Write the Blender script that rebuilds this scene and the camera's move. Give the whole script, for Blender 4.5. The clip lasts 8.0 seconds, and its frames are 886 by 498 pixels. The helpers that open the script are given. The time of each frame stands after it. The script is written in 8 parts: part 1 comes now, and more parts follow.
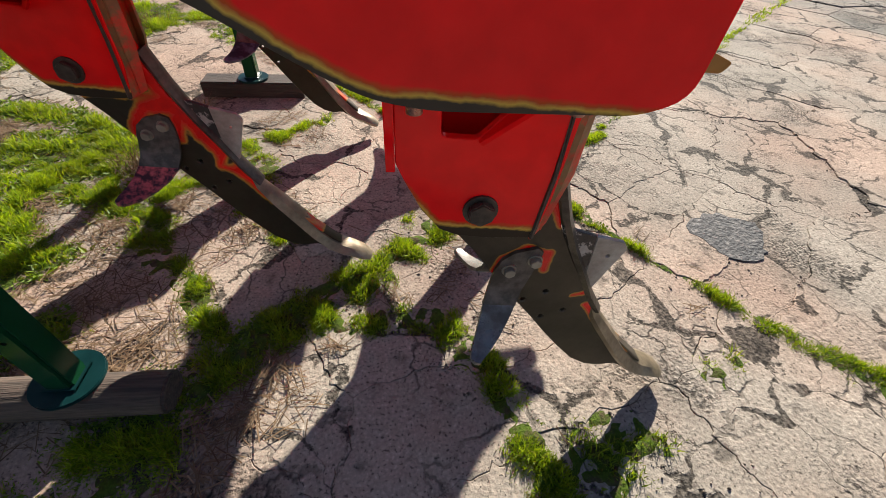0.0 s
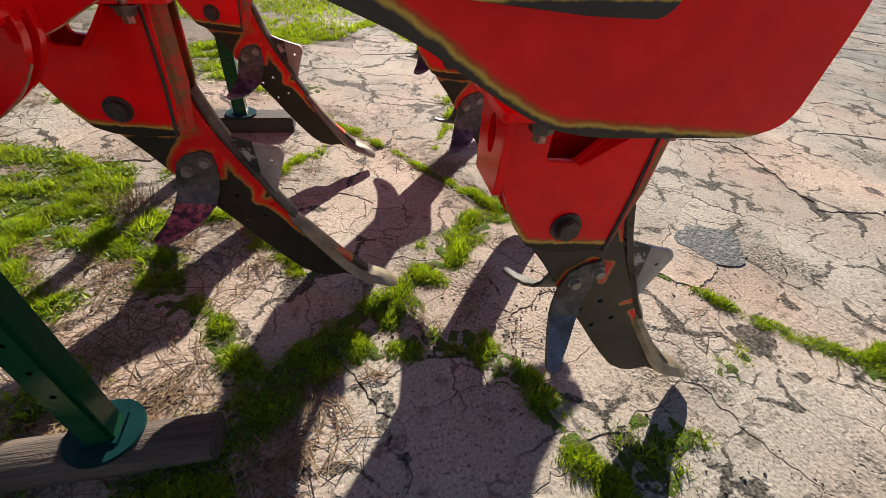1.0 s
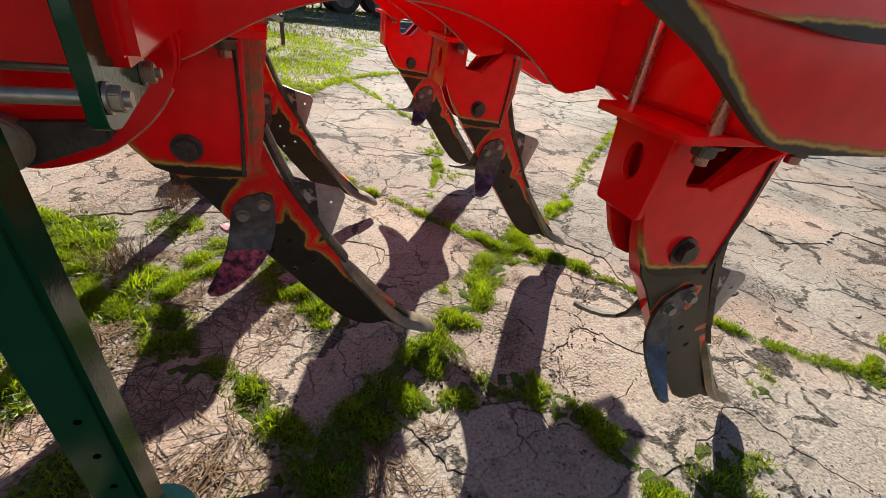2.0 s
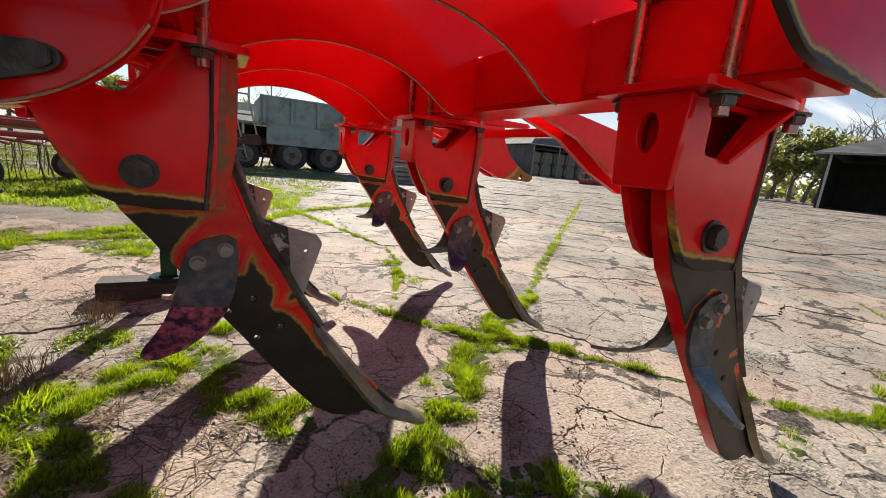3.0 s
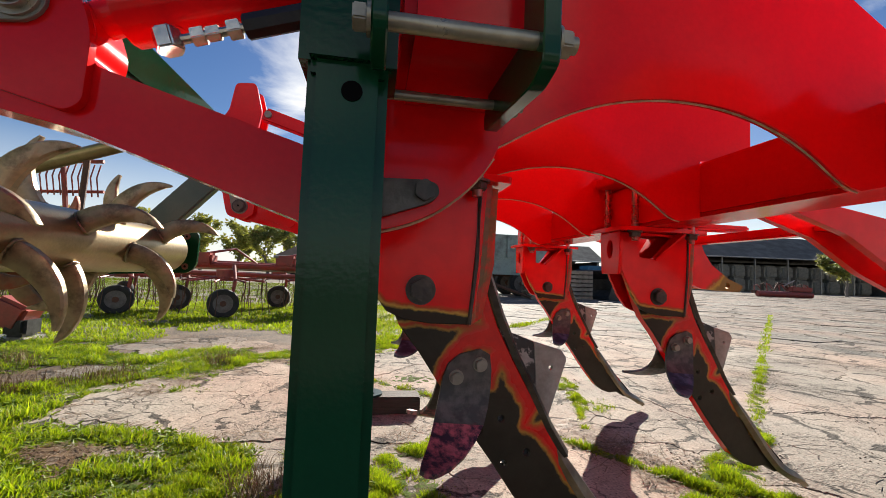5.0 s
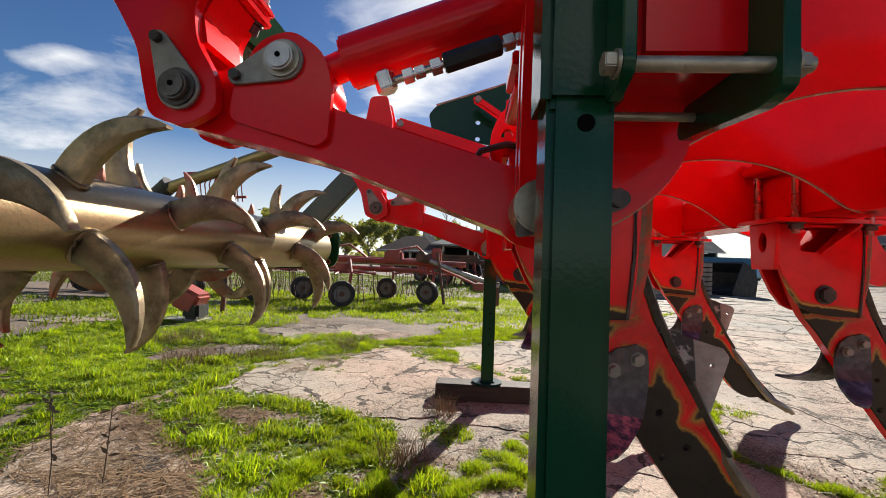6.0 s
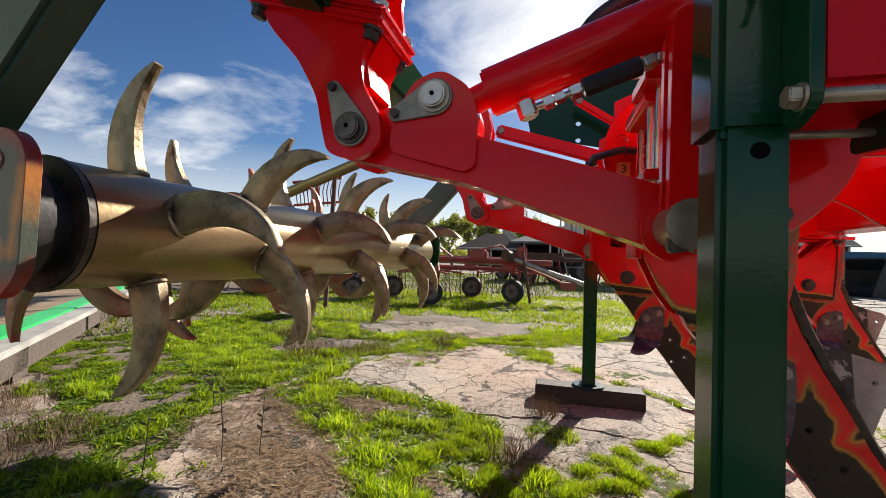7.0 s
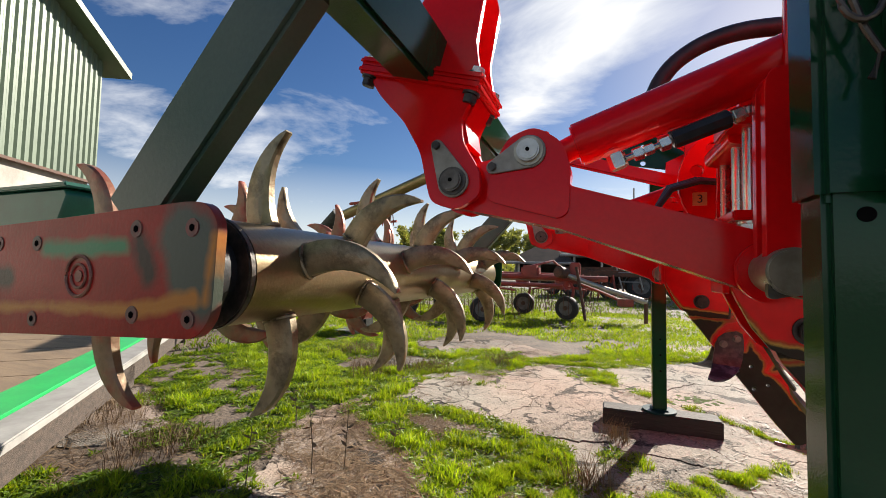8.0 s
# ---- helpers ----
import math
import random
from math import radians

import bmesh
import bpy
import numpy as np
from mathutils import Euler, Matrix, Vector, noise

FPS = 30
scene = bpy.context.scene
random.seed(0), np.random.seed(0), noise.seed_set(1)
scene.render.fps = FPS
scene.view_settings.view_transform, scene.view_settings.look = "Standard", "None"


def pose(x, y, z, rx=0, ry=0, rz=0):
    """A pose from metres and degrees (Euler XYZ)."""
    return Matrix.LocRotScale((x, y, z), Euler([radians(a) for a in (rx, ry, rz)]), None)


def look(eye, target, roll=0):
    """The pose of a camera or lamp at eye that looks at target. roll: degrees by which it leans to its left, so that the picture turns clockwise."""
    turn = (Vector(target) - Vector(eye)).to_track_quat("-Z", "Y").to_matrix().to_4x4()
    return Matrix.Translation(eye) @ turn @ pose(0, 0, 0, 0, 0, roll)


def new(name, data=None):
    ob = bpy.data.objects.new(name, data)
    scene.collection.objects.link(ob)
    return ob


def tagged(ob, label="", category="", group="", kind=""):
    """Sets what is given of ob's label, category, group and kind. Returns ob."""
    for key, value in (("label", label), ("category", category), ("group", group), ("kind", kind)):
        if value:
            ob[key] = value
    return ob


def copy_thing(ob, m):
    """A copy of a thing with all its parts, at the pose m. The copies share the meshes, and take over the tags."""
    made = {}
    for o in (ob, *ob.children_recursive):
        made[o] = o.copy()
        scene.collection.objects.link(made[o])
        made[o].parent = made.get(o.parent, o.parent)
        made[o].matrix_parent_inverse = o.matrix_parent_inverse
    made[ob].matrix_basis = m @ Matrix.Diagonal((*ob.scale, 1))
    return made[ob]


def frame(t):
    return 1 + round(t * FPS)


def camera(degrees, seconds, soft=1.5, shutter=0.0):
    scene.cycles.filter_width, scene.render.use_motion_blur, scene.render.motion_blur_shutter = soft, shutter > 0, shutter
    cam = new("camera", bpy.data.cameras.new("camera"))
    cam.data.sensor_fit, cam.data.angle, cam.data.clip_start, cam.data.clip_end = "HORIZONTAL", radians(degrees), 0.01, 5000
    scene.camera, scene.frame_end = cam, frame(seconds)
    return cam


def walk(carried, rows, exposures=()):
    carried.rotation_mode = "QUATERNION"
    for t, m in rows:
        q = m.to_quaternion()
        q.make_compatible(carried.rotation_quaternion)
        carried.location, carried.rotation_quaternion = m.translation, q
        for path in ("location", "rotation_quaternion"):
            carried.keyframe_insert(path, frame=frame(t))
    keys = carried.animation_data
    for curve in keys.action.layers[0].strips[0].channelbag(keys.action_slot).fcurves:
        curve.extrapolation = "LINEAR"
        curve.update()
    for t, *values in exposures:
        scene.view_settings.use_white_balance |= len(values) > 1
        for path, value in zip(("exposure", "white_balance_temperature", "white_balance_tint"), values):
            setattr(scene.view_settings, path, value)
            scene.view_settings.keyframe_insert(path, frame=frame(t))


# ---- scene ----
cam = camera(94.3, 8.0, soft=0.7)
PATH = [
    (0, (-0.036, -0.015, 1.072), (0.162, 1.397, -0.33), 4.3),
    (0.5, (-0.097, -0.012, 1.072), (0.23, 1.413, -0.292), 4.6),
    (1, (-0.264, -0.024, 1.076), (0.144, 1.449, -0.214), 6.0),
    (1.2, (-0.338, -0.029, 1.069), (0.106, 1.463, -0.187), 6.6),
    (2.3, (-0.603, 0.091, 0.927), (0.186, 1.678, 0.002), 8.1),
    (2.5, (-0.616, 0.102, 0.854), (0.236, 1.722, 0.048), 7.6),
    (3, (-0.622, 0.102, 0.747), (0.331, 1.81, 0.333), 5.5),
    (3.5, (-0.626, 0.092, 0.73), (0.3, 1.864, 0.688), 3.1),
    (4, (-0.635, 0.185, 0.717), (0.16, 2.016, 0.843), 1.9),
    (4.5, (-0.726, 0.194, 0.714), (-0.157, 2.106, 0.859), 1.8),
    (5.8, (-0.93, 0.14, 0.717), (-0.977, 2.138, 0.796), 2.3),
    (6, (-0.954, 0.123, 0.72), (-1.08, 2.118, 0.788), 2.1),
    (6.5, (-1.006, 0.086, 0.73), (-1.33, 2.059, 0.78), 1.9),
    (7, (-1.047, 0.045, 0.742), (-1.55, 1.98, 0.785), 1.7),
    (7.5, (-1.083, -0.005, 0.76), (-1.724, 1.888, 0.824), 1.5),
    (8, (-1.117, -0.062, 0.787), (-1.833, 1.803, 0.893), 1.2),
]
walk(cam, [(t, look(eye, target, roll)) for t, eye, target, roll in PATH])
# ---- world, sun, exposure ----
SUN_AZ, SUN_EL = 19.5, 27.0      # degrees from +y towards +x; height above the horizon
world = bpy.data.worlds.new("sky")
scene.world = world
world.use_nodes = True
wn, wl = world.node_tree.nodes, world.node_tree.links
wn.clear()
w_out = wn.new("ShaderNodeOutputWorld")
w_bg = wn.new("ShaderNodeBackground")
w_sky = wn.new("ShaderNodeTexSky")
w_sky.sky_type = "NISHITA"
w_sky.sun_disc = False
w_sky.sun_elevation, w_sky.sun_rotation = radians(SUN_EL), radians(SUN_AZ)
w_sky.air_density, w_sky.dust_density, w_sky.ozone_density = 1.0, 0.3, 1.6
w_co = wn.new("ShaderNodeTexCoord")
w_sep = wn.new("ShaderNodeSeparateXYZ")
wl.new(w_co.outputs["Generated"], w_sep.inputs[0])
# clouds lie on a flat layer: directions divided by their height
w_h = wn.new("ShaderNodeMath"); w_h.operation = "MAXIMUM"; w_h.inputs[1].default_value = 0.0
wl.new(w_sep.outputs["Z"], w_h.inputs[0])
w_h2 = wn.new("ShaderNodeMath"); w_h2.operation = "ADD"; w_h2.inputs[1].default_value = 0.13
wl.new(w_h.outputs[0], w_h2.inputs[0])
w_dx = wn.new("ShaderNodeMath"); w_dx.operation = "DIVIDE"
w_dy = wn.new("ShaderNodeMath"); w_dy.operation = "DIVIDE"
wl.new(w_sep.outputs["X"], w_dx.inputs[0]); wl.new(w_h2.outputs[0], w_dx.inputs[1])
wl.new(w_sep.outputs["Y"], w_dy.inputs[0]); wl.new(w_h2.outputs[0], w_dy.inputs[1])
w_cmb = wn.new("ShaderNodeCombineXYZ")
wl.new(w_dx.outputs[0], w_cmb.inputs[0]); wl.new(w_dy.outputs[0], w_cmb.inputs[1])
w_map = wn.new("ShaderNodeMapping")
w_map.inputs["Location"].default_value = (2.3, 0.9, 0)
w_map.inputs["Scale"].default_value = (0.55, 0.8, 1)
wl.new(w_cmb.outputs[0], w_map.inputs[0])
w_n = wn.new("ShaderNodeTexNoise")
w_n.inputs["Scale"].default_value, w_n.inputs["Detail"].default_value, w_n.inputs["Roughness"].default_value = 1.3, 9, 0.6
w_n.inputs["Distortion"].default_value = 0.5
wl.new(w_map.outputs[0], w_n.inputs["Vector"])
w_r = wn.new("ShaderNodeValToRGB")
w_r.color_ramp.elements[0].position, w_r.color_ramp.elements[1].position = 0.54, 0.74
# banks of cloud, thinning out to all sides
w_fac = w_n.outputs["Fac"]
# the three at negative y are unseen, added to reflect in the red paint
for ca, cb, reach, gain in (((-0.8, 2.5), (0.02, 1.38), 0.30, 0.27), ((-2.5, 1.5), (-1.85, 1.15), 0.32, 0.07), ((-1.66, 1.42), (-1.52, 1.40), 0.11, 0.20), ((1.62, 0.78), (3.6, 1.25), 0.42, 0.17), ((0.44, -1.33), (0.72, -1.95), 0.24, 0.26), ((0.34, -1.14), (0.46, -1.08), 0.14, 0.22), ((-1.5, -1.8), (-0.5, -1.7), 0.40, 0.14)):
    a_, d_ = Vector((*ca, 0)), Vector((cb[0] - ca[0], cb[1] - ca[1], 0))
    c1 = wn.new("ShaderNodeVectorMath"); c1.operation = "SUBTRACT"; c1.inputs[1].default_value = a_
    wl.new(w_cmb.outputs[0], c1.inputs[0])
    c2 = wn.new("ShaderNodeVectorMath"); c2.operation = "DOT_PRODUCT"; c2.inputs[1].default_value = d_ / d_.length_squared
    wl.new(c1.outputs[0], c2.inputs[0])
    c3 = wn.new("ShaderNodeClamp"); wl.new(c2.outputs["Value"], c3.inputs["Value"])
    c4 = wn.new("ShaderNodeVectorMath"); c4.operation = "SCALE"; c4.inputs[0].default_value = d_
    wl.new(c3.outputs[0], c4.inputs["Scale"])
    c5 = wn.new("ShaderNodeVectorMath"); c5.operation = "DISTANCE"
    wl.new(c1.outputs[0], c5.inputs[0]); wl.new(c4.outputs[0], c5.inputs[1])
    c6 = wn.new("ShaderNodeMapRange")
    c6.inputs["From Min"].default_value, c6.inputs["From Max"].default_value = 0.0, reach
    c6.inputs["To Min"].default_value, c6.inputs["To Max"].default_value = gain, 0.0
    wl.new(c5.outputs["Value"], c6.inputs["Value"])
    c7 = wn.new("ShaderNodeMath"); c7.operation = "ADD"
    wl.new(w_fac, c7.inputs[0]); wl.new(c6.outputs[0], c7.inputs[1])
    w_fac = c7.outputs[0]
wl.new(w_fac, w_r.inputs[0])
# white near the horizon
w_hz = wn.new("ShaderNodeMapRange")
w_hz.inputs["From Min"].default_value, w_hz.inputs["From Max"].default_value = 0.0, 0.24
w_hz.inputs["To Min"].default_value, w_hz.inputs["To Max"].default_value = 0.85, 0.0
wl.new(w_sep.outputs["Z"], w_hz.inputs["Value"])
w_mx = wn.new("ShaderNodeMath"); w_mx.operation = "MAXIMUM"
wl.new(w_r.outputs["Color"], w_mx.inputs[0]); wl.new(w_hz.outputs[0], w_mx.inputs[1])
w_mix = wn.new("ShaderNodeMix"); w_mix.data_type = "RGBA"
wl.new(w_mx.outputs[0], w_mix.inputs["Factor"])
w_hs = wn.new("ShaderNodeHueSaturation")
w_hs.inputs["Hue"].default_value = 0.512
w_hs.inputs["Saturation"].default_value, w_hs.inputs["Value"].default_value = 1.32, 0.78
wl.new(w_sky.outputs[0], w_hs.inputs["Color"])
wl.new(w_hs.outputs[0], w_mix.inputs["A"])
w_mix.inputs["B"].default_value = (8.6, 8.7, 8.9, 1)
wl.new(w_mix.outputs["Result"], w_bg.inputs["Color"])
w_bg.inputs["Strength"].default_value = 0.05
scene.view_settings.exposure = 1.25
wl.new(w_bg.outputs[0], w_out.inputs["Surface"])

sun = new("sun", bpy.data.lights.new("sun", "SUN"))
sun.data.energy, sun.data.angle, sun.data.color = 5.0, radians(0.53), (1.0, 0.93, 0.82)
_az, _el = radians(SUN_AZ), radians(SUN_EL)
SUN_DIR = Vector((math.sin(_az) * math.cos(_el), math.cos(_az) * math.cos(_el), math.sin(_el)))
sun.matrix_world = look(SUN_DIR * 30, (0, 0, 0))


# ---- materials ----
def mat(name, base, rough=0.5, metal=0.0, second=None, scale=8.0, contrast=(0.4, 0.65), bump=0.0, bump_scale=60.0,
        grain=0.0, coords="Object", coat=0.0, rough_var=0.0, island=0.0, spec=0.5, stretch=(1, 1, 1)):
    """A surface of two colours in large stains, with a fine grain, uneven gloss and a fine relief."""
    m = bpy.data.materials.new(name)
    m.use_nodes = True
    n, l = m.node_tree.nodes, m.node_tree.links
    b = n["Principled BSDF"]
    co = n.new("ShaderNodeTexCoord")
    mp = n.new("ShaderNodeMapping")
    mp.inputs["Scale"].default_value = stretch
    if coords == "World":
        geo = n.new("ShaderNodeNewGeometry")
        l.new(geo.outputs["Position"], mp.inputs[0])
    else:
        l.new(co.outputs[coords], mp.inputs[0])
    no = n.new("ShaderNodeTexNoise")
    no.inputs["Scale"].default_value, no.inputs["Detail"].default_value, no.inputs["Roughness"].default_value = scale, 7, 0.62
    l.new(mp.outputs[0], no.inputs["Vector"])
    rp = n.new("ShaderNodeValToRGB")
    rp.color_ramp.elements[0].position, rp.color_ramp.elements[1].position = contrast
    rp.color_ramp.elements[0].color = (*base, 1)
    rp.color_ramp.elements[1].color = (*(second or base), 1)
    l.new(no.outputs["Fac"], rp.inputs[0])
    colour = rp.outputs["Color"]
    fine = n.new("ShaderNodeTexNoise")
    fine.inputs["Scale"].default_value, fine.inputs["Detail"].default_value = bump_scale, 6
    l.new(mp.outputs[0], fine.inputs["Vector"])
    if grain:
        mr = n.new("ShaderNodeMapRange")
        mr.inputs["From Min"].default_value, mr.inputs["From Max"].default_value = 0.25, 0.75
        mr.inputs["To Min"].default_value, mr.inputs["To Max"].default_value = 1 - grain, 1 + grain
        l.new(fine.outputs["Fac"], mr.inputs["Value"])
        mu = n.new("ShaderNodeVectorMath"); mu.operation = "SCALE"
        l.new(colour, mu.inputs[0]); l.new(mr.outputs[0], mu.inputs["Scale"])
        colour = mu.outputs[0]
    if island:
        geo2 = n.new("ShaderNodeNewGeometry")
        ob_i = n.new("ShaderNodeObjectInfo")
        ad = n.new("ShaderNodeMath"); ad.operation = "ADD"
        l.new(geo2.outputs["Random Per Island"], ad.inputs[0]); l.new(ob_i.outputs["Random"], ad.inputs[1])
        fr = n.new("ShaderNodeMath"); fr.operation = "FRACT"
        l.new(ad.outputs[0], fr.inputs[0])
        mr2 = n.new("ShaderNodeMapRange")
        mr2.inputs["To Min"].default_value, mr2.inputs["To Max"].default_value = 1 - island, 1 + island
        l.new(fr.outputs[0], mr2.inputs["Value"])
        mu2 = n.new("ShaderNodeVectorMath"); mu2.operation = "SCALE"
        l.new(colour, mu2.inputs[0]); l.new(mr2.outputs[0], mu2.inputs["Scale"])
        colour = mu2.outputs[0]
    l.new(colour, b.inputs["Base Color"])
    b.inputs["Metallic"].default_value = metal
    b.inputs["Specular IOR Level"].default_value = spec
    b.inputs["Coat Weight"].default_value = coat
    b.inputs["Coat Roughness"].default_value = 0.08
    if rough_var:
        mr3 = n.new("ShaderNodeMapRange")
        mr3.inputs["To Min"].default_value, mr3.inputs["To Max"].default_value = max(0.02, rough - rough_var), min(1, rough + rough_var)
        l.new(no.outputs["Fac"], mr3.inputs["Value"])
        l.new(mr3.outputs[0], b.inputs["Roughness"])
    else:
        b.inputs["Roughness"].default_value = rough
    if bump:
        bp = n.new("ShaderNodeBump")
        bp.inputs["Strength"].default_value, bp.inputs["Distance"].default_value = bump, 0.01
        l.new(fine.outputs["Fac"], bp.inputs["Height"])
        l.new(bp.outputs[0], b.inputs["Normal"])
    return m


def worn_paint(name, paint, line, bare, direction, level, wave=0.05, wave_scale=9.0, width=0.012, edge=None, spot=None, bare_metal=0.55):
    """Paint that is worn off to bare steel past a wavy line: direction . place < level (metres, in the object's own axes),
    with a thin rim of primer between the two."""
    m = bpy.data.materials.new(name)
    m.use_nodes = True
    n, l = m.node_tree.nodes, m.node_tree.links
    b = n["Principled BSDF"]
    co = n.new("ShaderNodeTexCoord")
    dot = n.new("ShaderNodeVectorMath"); dot.operation = "DOT_PRODUCT"
    dot.inputs[1].default_value = direction
    l.new(co.outputs["Object"], dot.inputs[0])
    no = n.new("ShaderNodeTexNoise")
    no.inputs["Scale"].default_value, no.inputs["Detail"].default_value, no.inputs["Roughness"].default_value = wave_scale, 3, 0.5
    l.new(co.outputs["Object"], no.inputs["Vector"])
    wv = n.new("ShaderNodeMapRange")
    wv.inputs["To Min"].default_value, wv.inputs["To Max"].default_value = -wave - level, wave - level
    l.new(no.outputs["Fac"], wv.inputs["Value"])
    ad = n.new("ShaderNodeMath"); ad.operation = "ADD"
    side = dot.outputs["Value"]
    if edge:      # a second line: bare past either of the two
        dot2 = n.new("ShaderNodeVectorMath"); dot2.operation = "DOT_PRODUCT"
        dot2.inputs[1].default_value = edge[:3]
        l.new(co.outputs["Object"], dot2.inputs[0])
        of = n.new("ShaderNodeMath"); of.operation = "ADD"; of.inputs[1].default_value = level - edge[3]
        l.new(dot2.outputs["Value"], of.inputs[0])
        mi = n.new("ShaderNodeMath"); mi.operation = "SMOOTH_MIN"; mi.inputs[2].default_value = 0.02
        l.new(side, mi.inputs[0]); l.new(of.outputs[0], mi.inputs[1])
        side = mi.outputs[0]
    if spot:      # paint left round a point: x, z, radius
        di0 = n.new("ShaderNodeVectorMath"); di0.operation = "DISTANCE"
        sc0 = n.new("ShaderNodeVectorMath"); sc0.operation = "MULTIPLY"; sc0.inputs[1].default_value = (1, 0, 1)
        l.new(co.outputs["Object"], sc0.inputs[0])
        l.new(sc0.outputs[0], di0.inputs[0]); di0.inputs[1].default_value = (spot[0], 0, spot[1])
        su = n.new("ShaderNodeMath"); su.operation = "SUBTRACT"; su.inputs[0].default_value = level + spot[2]
        l.new(di0.outputs["Value"], su.inputs[1])
        ma = n.new("ShaderNodeMath"); ma.operation = "SMOOTH_MAX"; ma.inputs[2].default_value = 0.03
        l.new(side, ma.inputs[0]); l.new(su.outputs[0], ma.inputs[1])
        side = ma.outputs[0]
    l.new(side, ad.inputs[0]); l.new(wv.outputs[0], ad.inputs[1])
    # small chips along the rim
    ch = n.new("ShaderNodeTexNoise")
    ch.inputs["Scale"].default_value, ch.inputs["Detail"].default_value = 70, 5
    l.new(co.outputs["Object"], ch.inputs["Vector"])
    cm = n.new("ShaderNodeMapRange")
    cm.inputs["To Min"].default_value, cm.inputs["To Max"].default_value = -width * 0.7, width * 0.7
    l.new(ch.outputs["Fac"], cm.inputs["Value"])
    ad2 = n.new("ShaderNodeMath"); ad2.operation = "ADD"
    l.new(ad.outputs[0], ad2.inputs[0]); l.new(cm.outputs[0], ad2.inputs[1])
    mr = n.new("ShaderNodeMapRange")
    mr.inputs["From Min"].default_value, mr.inputs["From Max"].default_value = -2 * width, 2 * width
    l.new(ad2.outputs[0], mr.inputs["Value"])
    rp = n.new("ShaderNodeValToRGB")
    e = rp.color_ramp.elements
    e[0].position, e[0].color = 0.30, (*bare, 1)
    e[1].position, e[1].color = 0.86, (*paint, 1)
    x = e.new(0.46); x.color = (*line, 1)
    x = e.new(0.62); x.color = (0.42, 0.08, 0.015, 1)
    l.new(mr.outputs[0], rp.inputs[0])
    # dirt and scratches over both
    di = n.new("ShaderNodeTexNoise")
    di.inputs["Scale"].default_value, di.inputs["Detail"].default_value = 22, 8
    l.new(co.outputs["Object"], di.inputs["Vector"])
    dm = n.new("ShaderNodeMapRange")
    dm.inputs["From Min"].default_value, dm.inputs["From Max"].default_value = 0.3, 0.7
    dm.inputs["To Min"].default_value, dm.inputs["To Max"].default_value = 0.90, 1.07
    l.new(di.outputs["Fac"], dm.inputs["Value"])
    sc = n.new("ShaderNodeVectorMath"); sc.operation = "SCALE"
    l.new(rp.outputs["Color"], sc.inputs[0]); l.new(dm.outputs[0], sc.inputs["Scale"])
    l.new(sc.outputs[0], b.inputs["Base Color"])
    st = n.new("ShaderNodeMapRange")
    st.inputs["From Min"].default_value, st.inputs["From Max"].default_value = 0.35, 0.7
    st.inputs["To Min"].default_value, st.inputs["To Max"].default_value = 0.5, 0.22
    l.new(mr.outputs[0], st.inputs["Value"])
    l.new(st.outputs[0], b.inputs["Roughness"])
    mt = n.new("ShaderNodeMapRange")
    mt.inputs["From Min"].default_value, mt.inputs["From Max"].default_value = 0.35, 0.5
    mt.inputs["To Min"].default_value, mt.inputs["To Max"].default_value = bare_metal, 0.0
    l.new(mr.outputs[0], mt.inputs["Value"])
    l.new(mt.outputs[0], b.inputs["Metallic"])
    b.inputs["Specular IOR Level"].default_value = 0.28
    bp = n.new("ShaderNodeBump")
    bp.inputs["Strength"].default_value, bp.inputs["Distance"].default_value = 0.12, 0.004
    l.new(di.outputs["Fac"], bp.inputs["Height"])
    l.new(bp.outputs[0], b.inputs["Normal"])
    return m


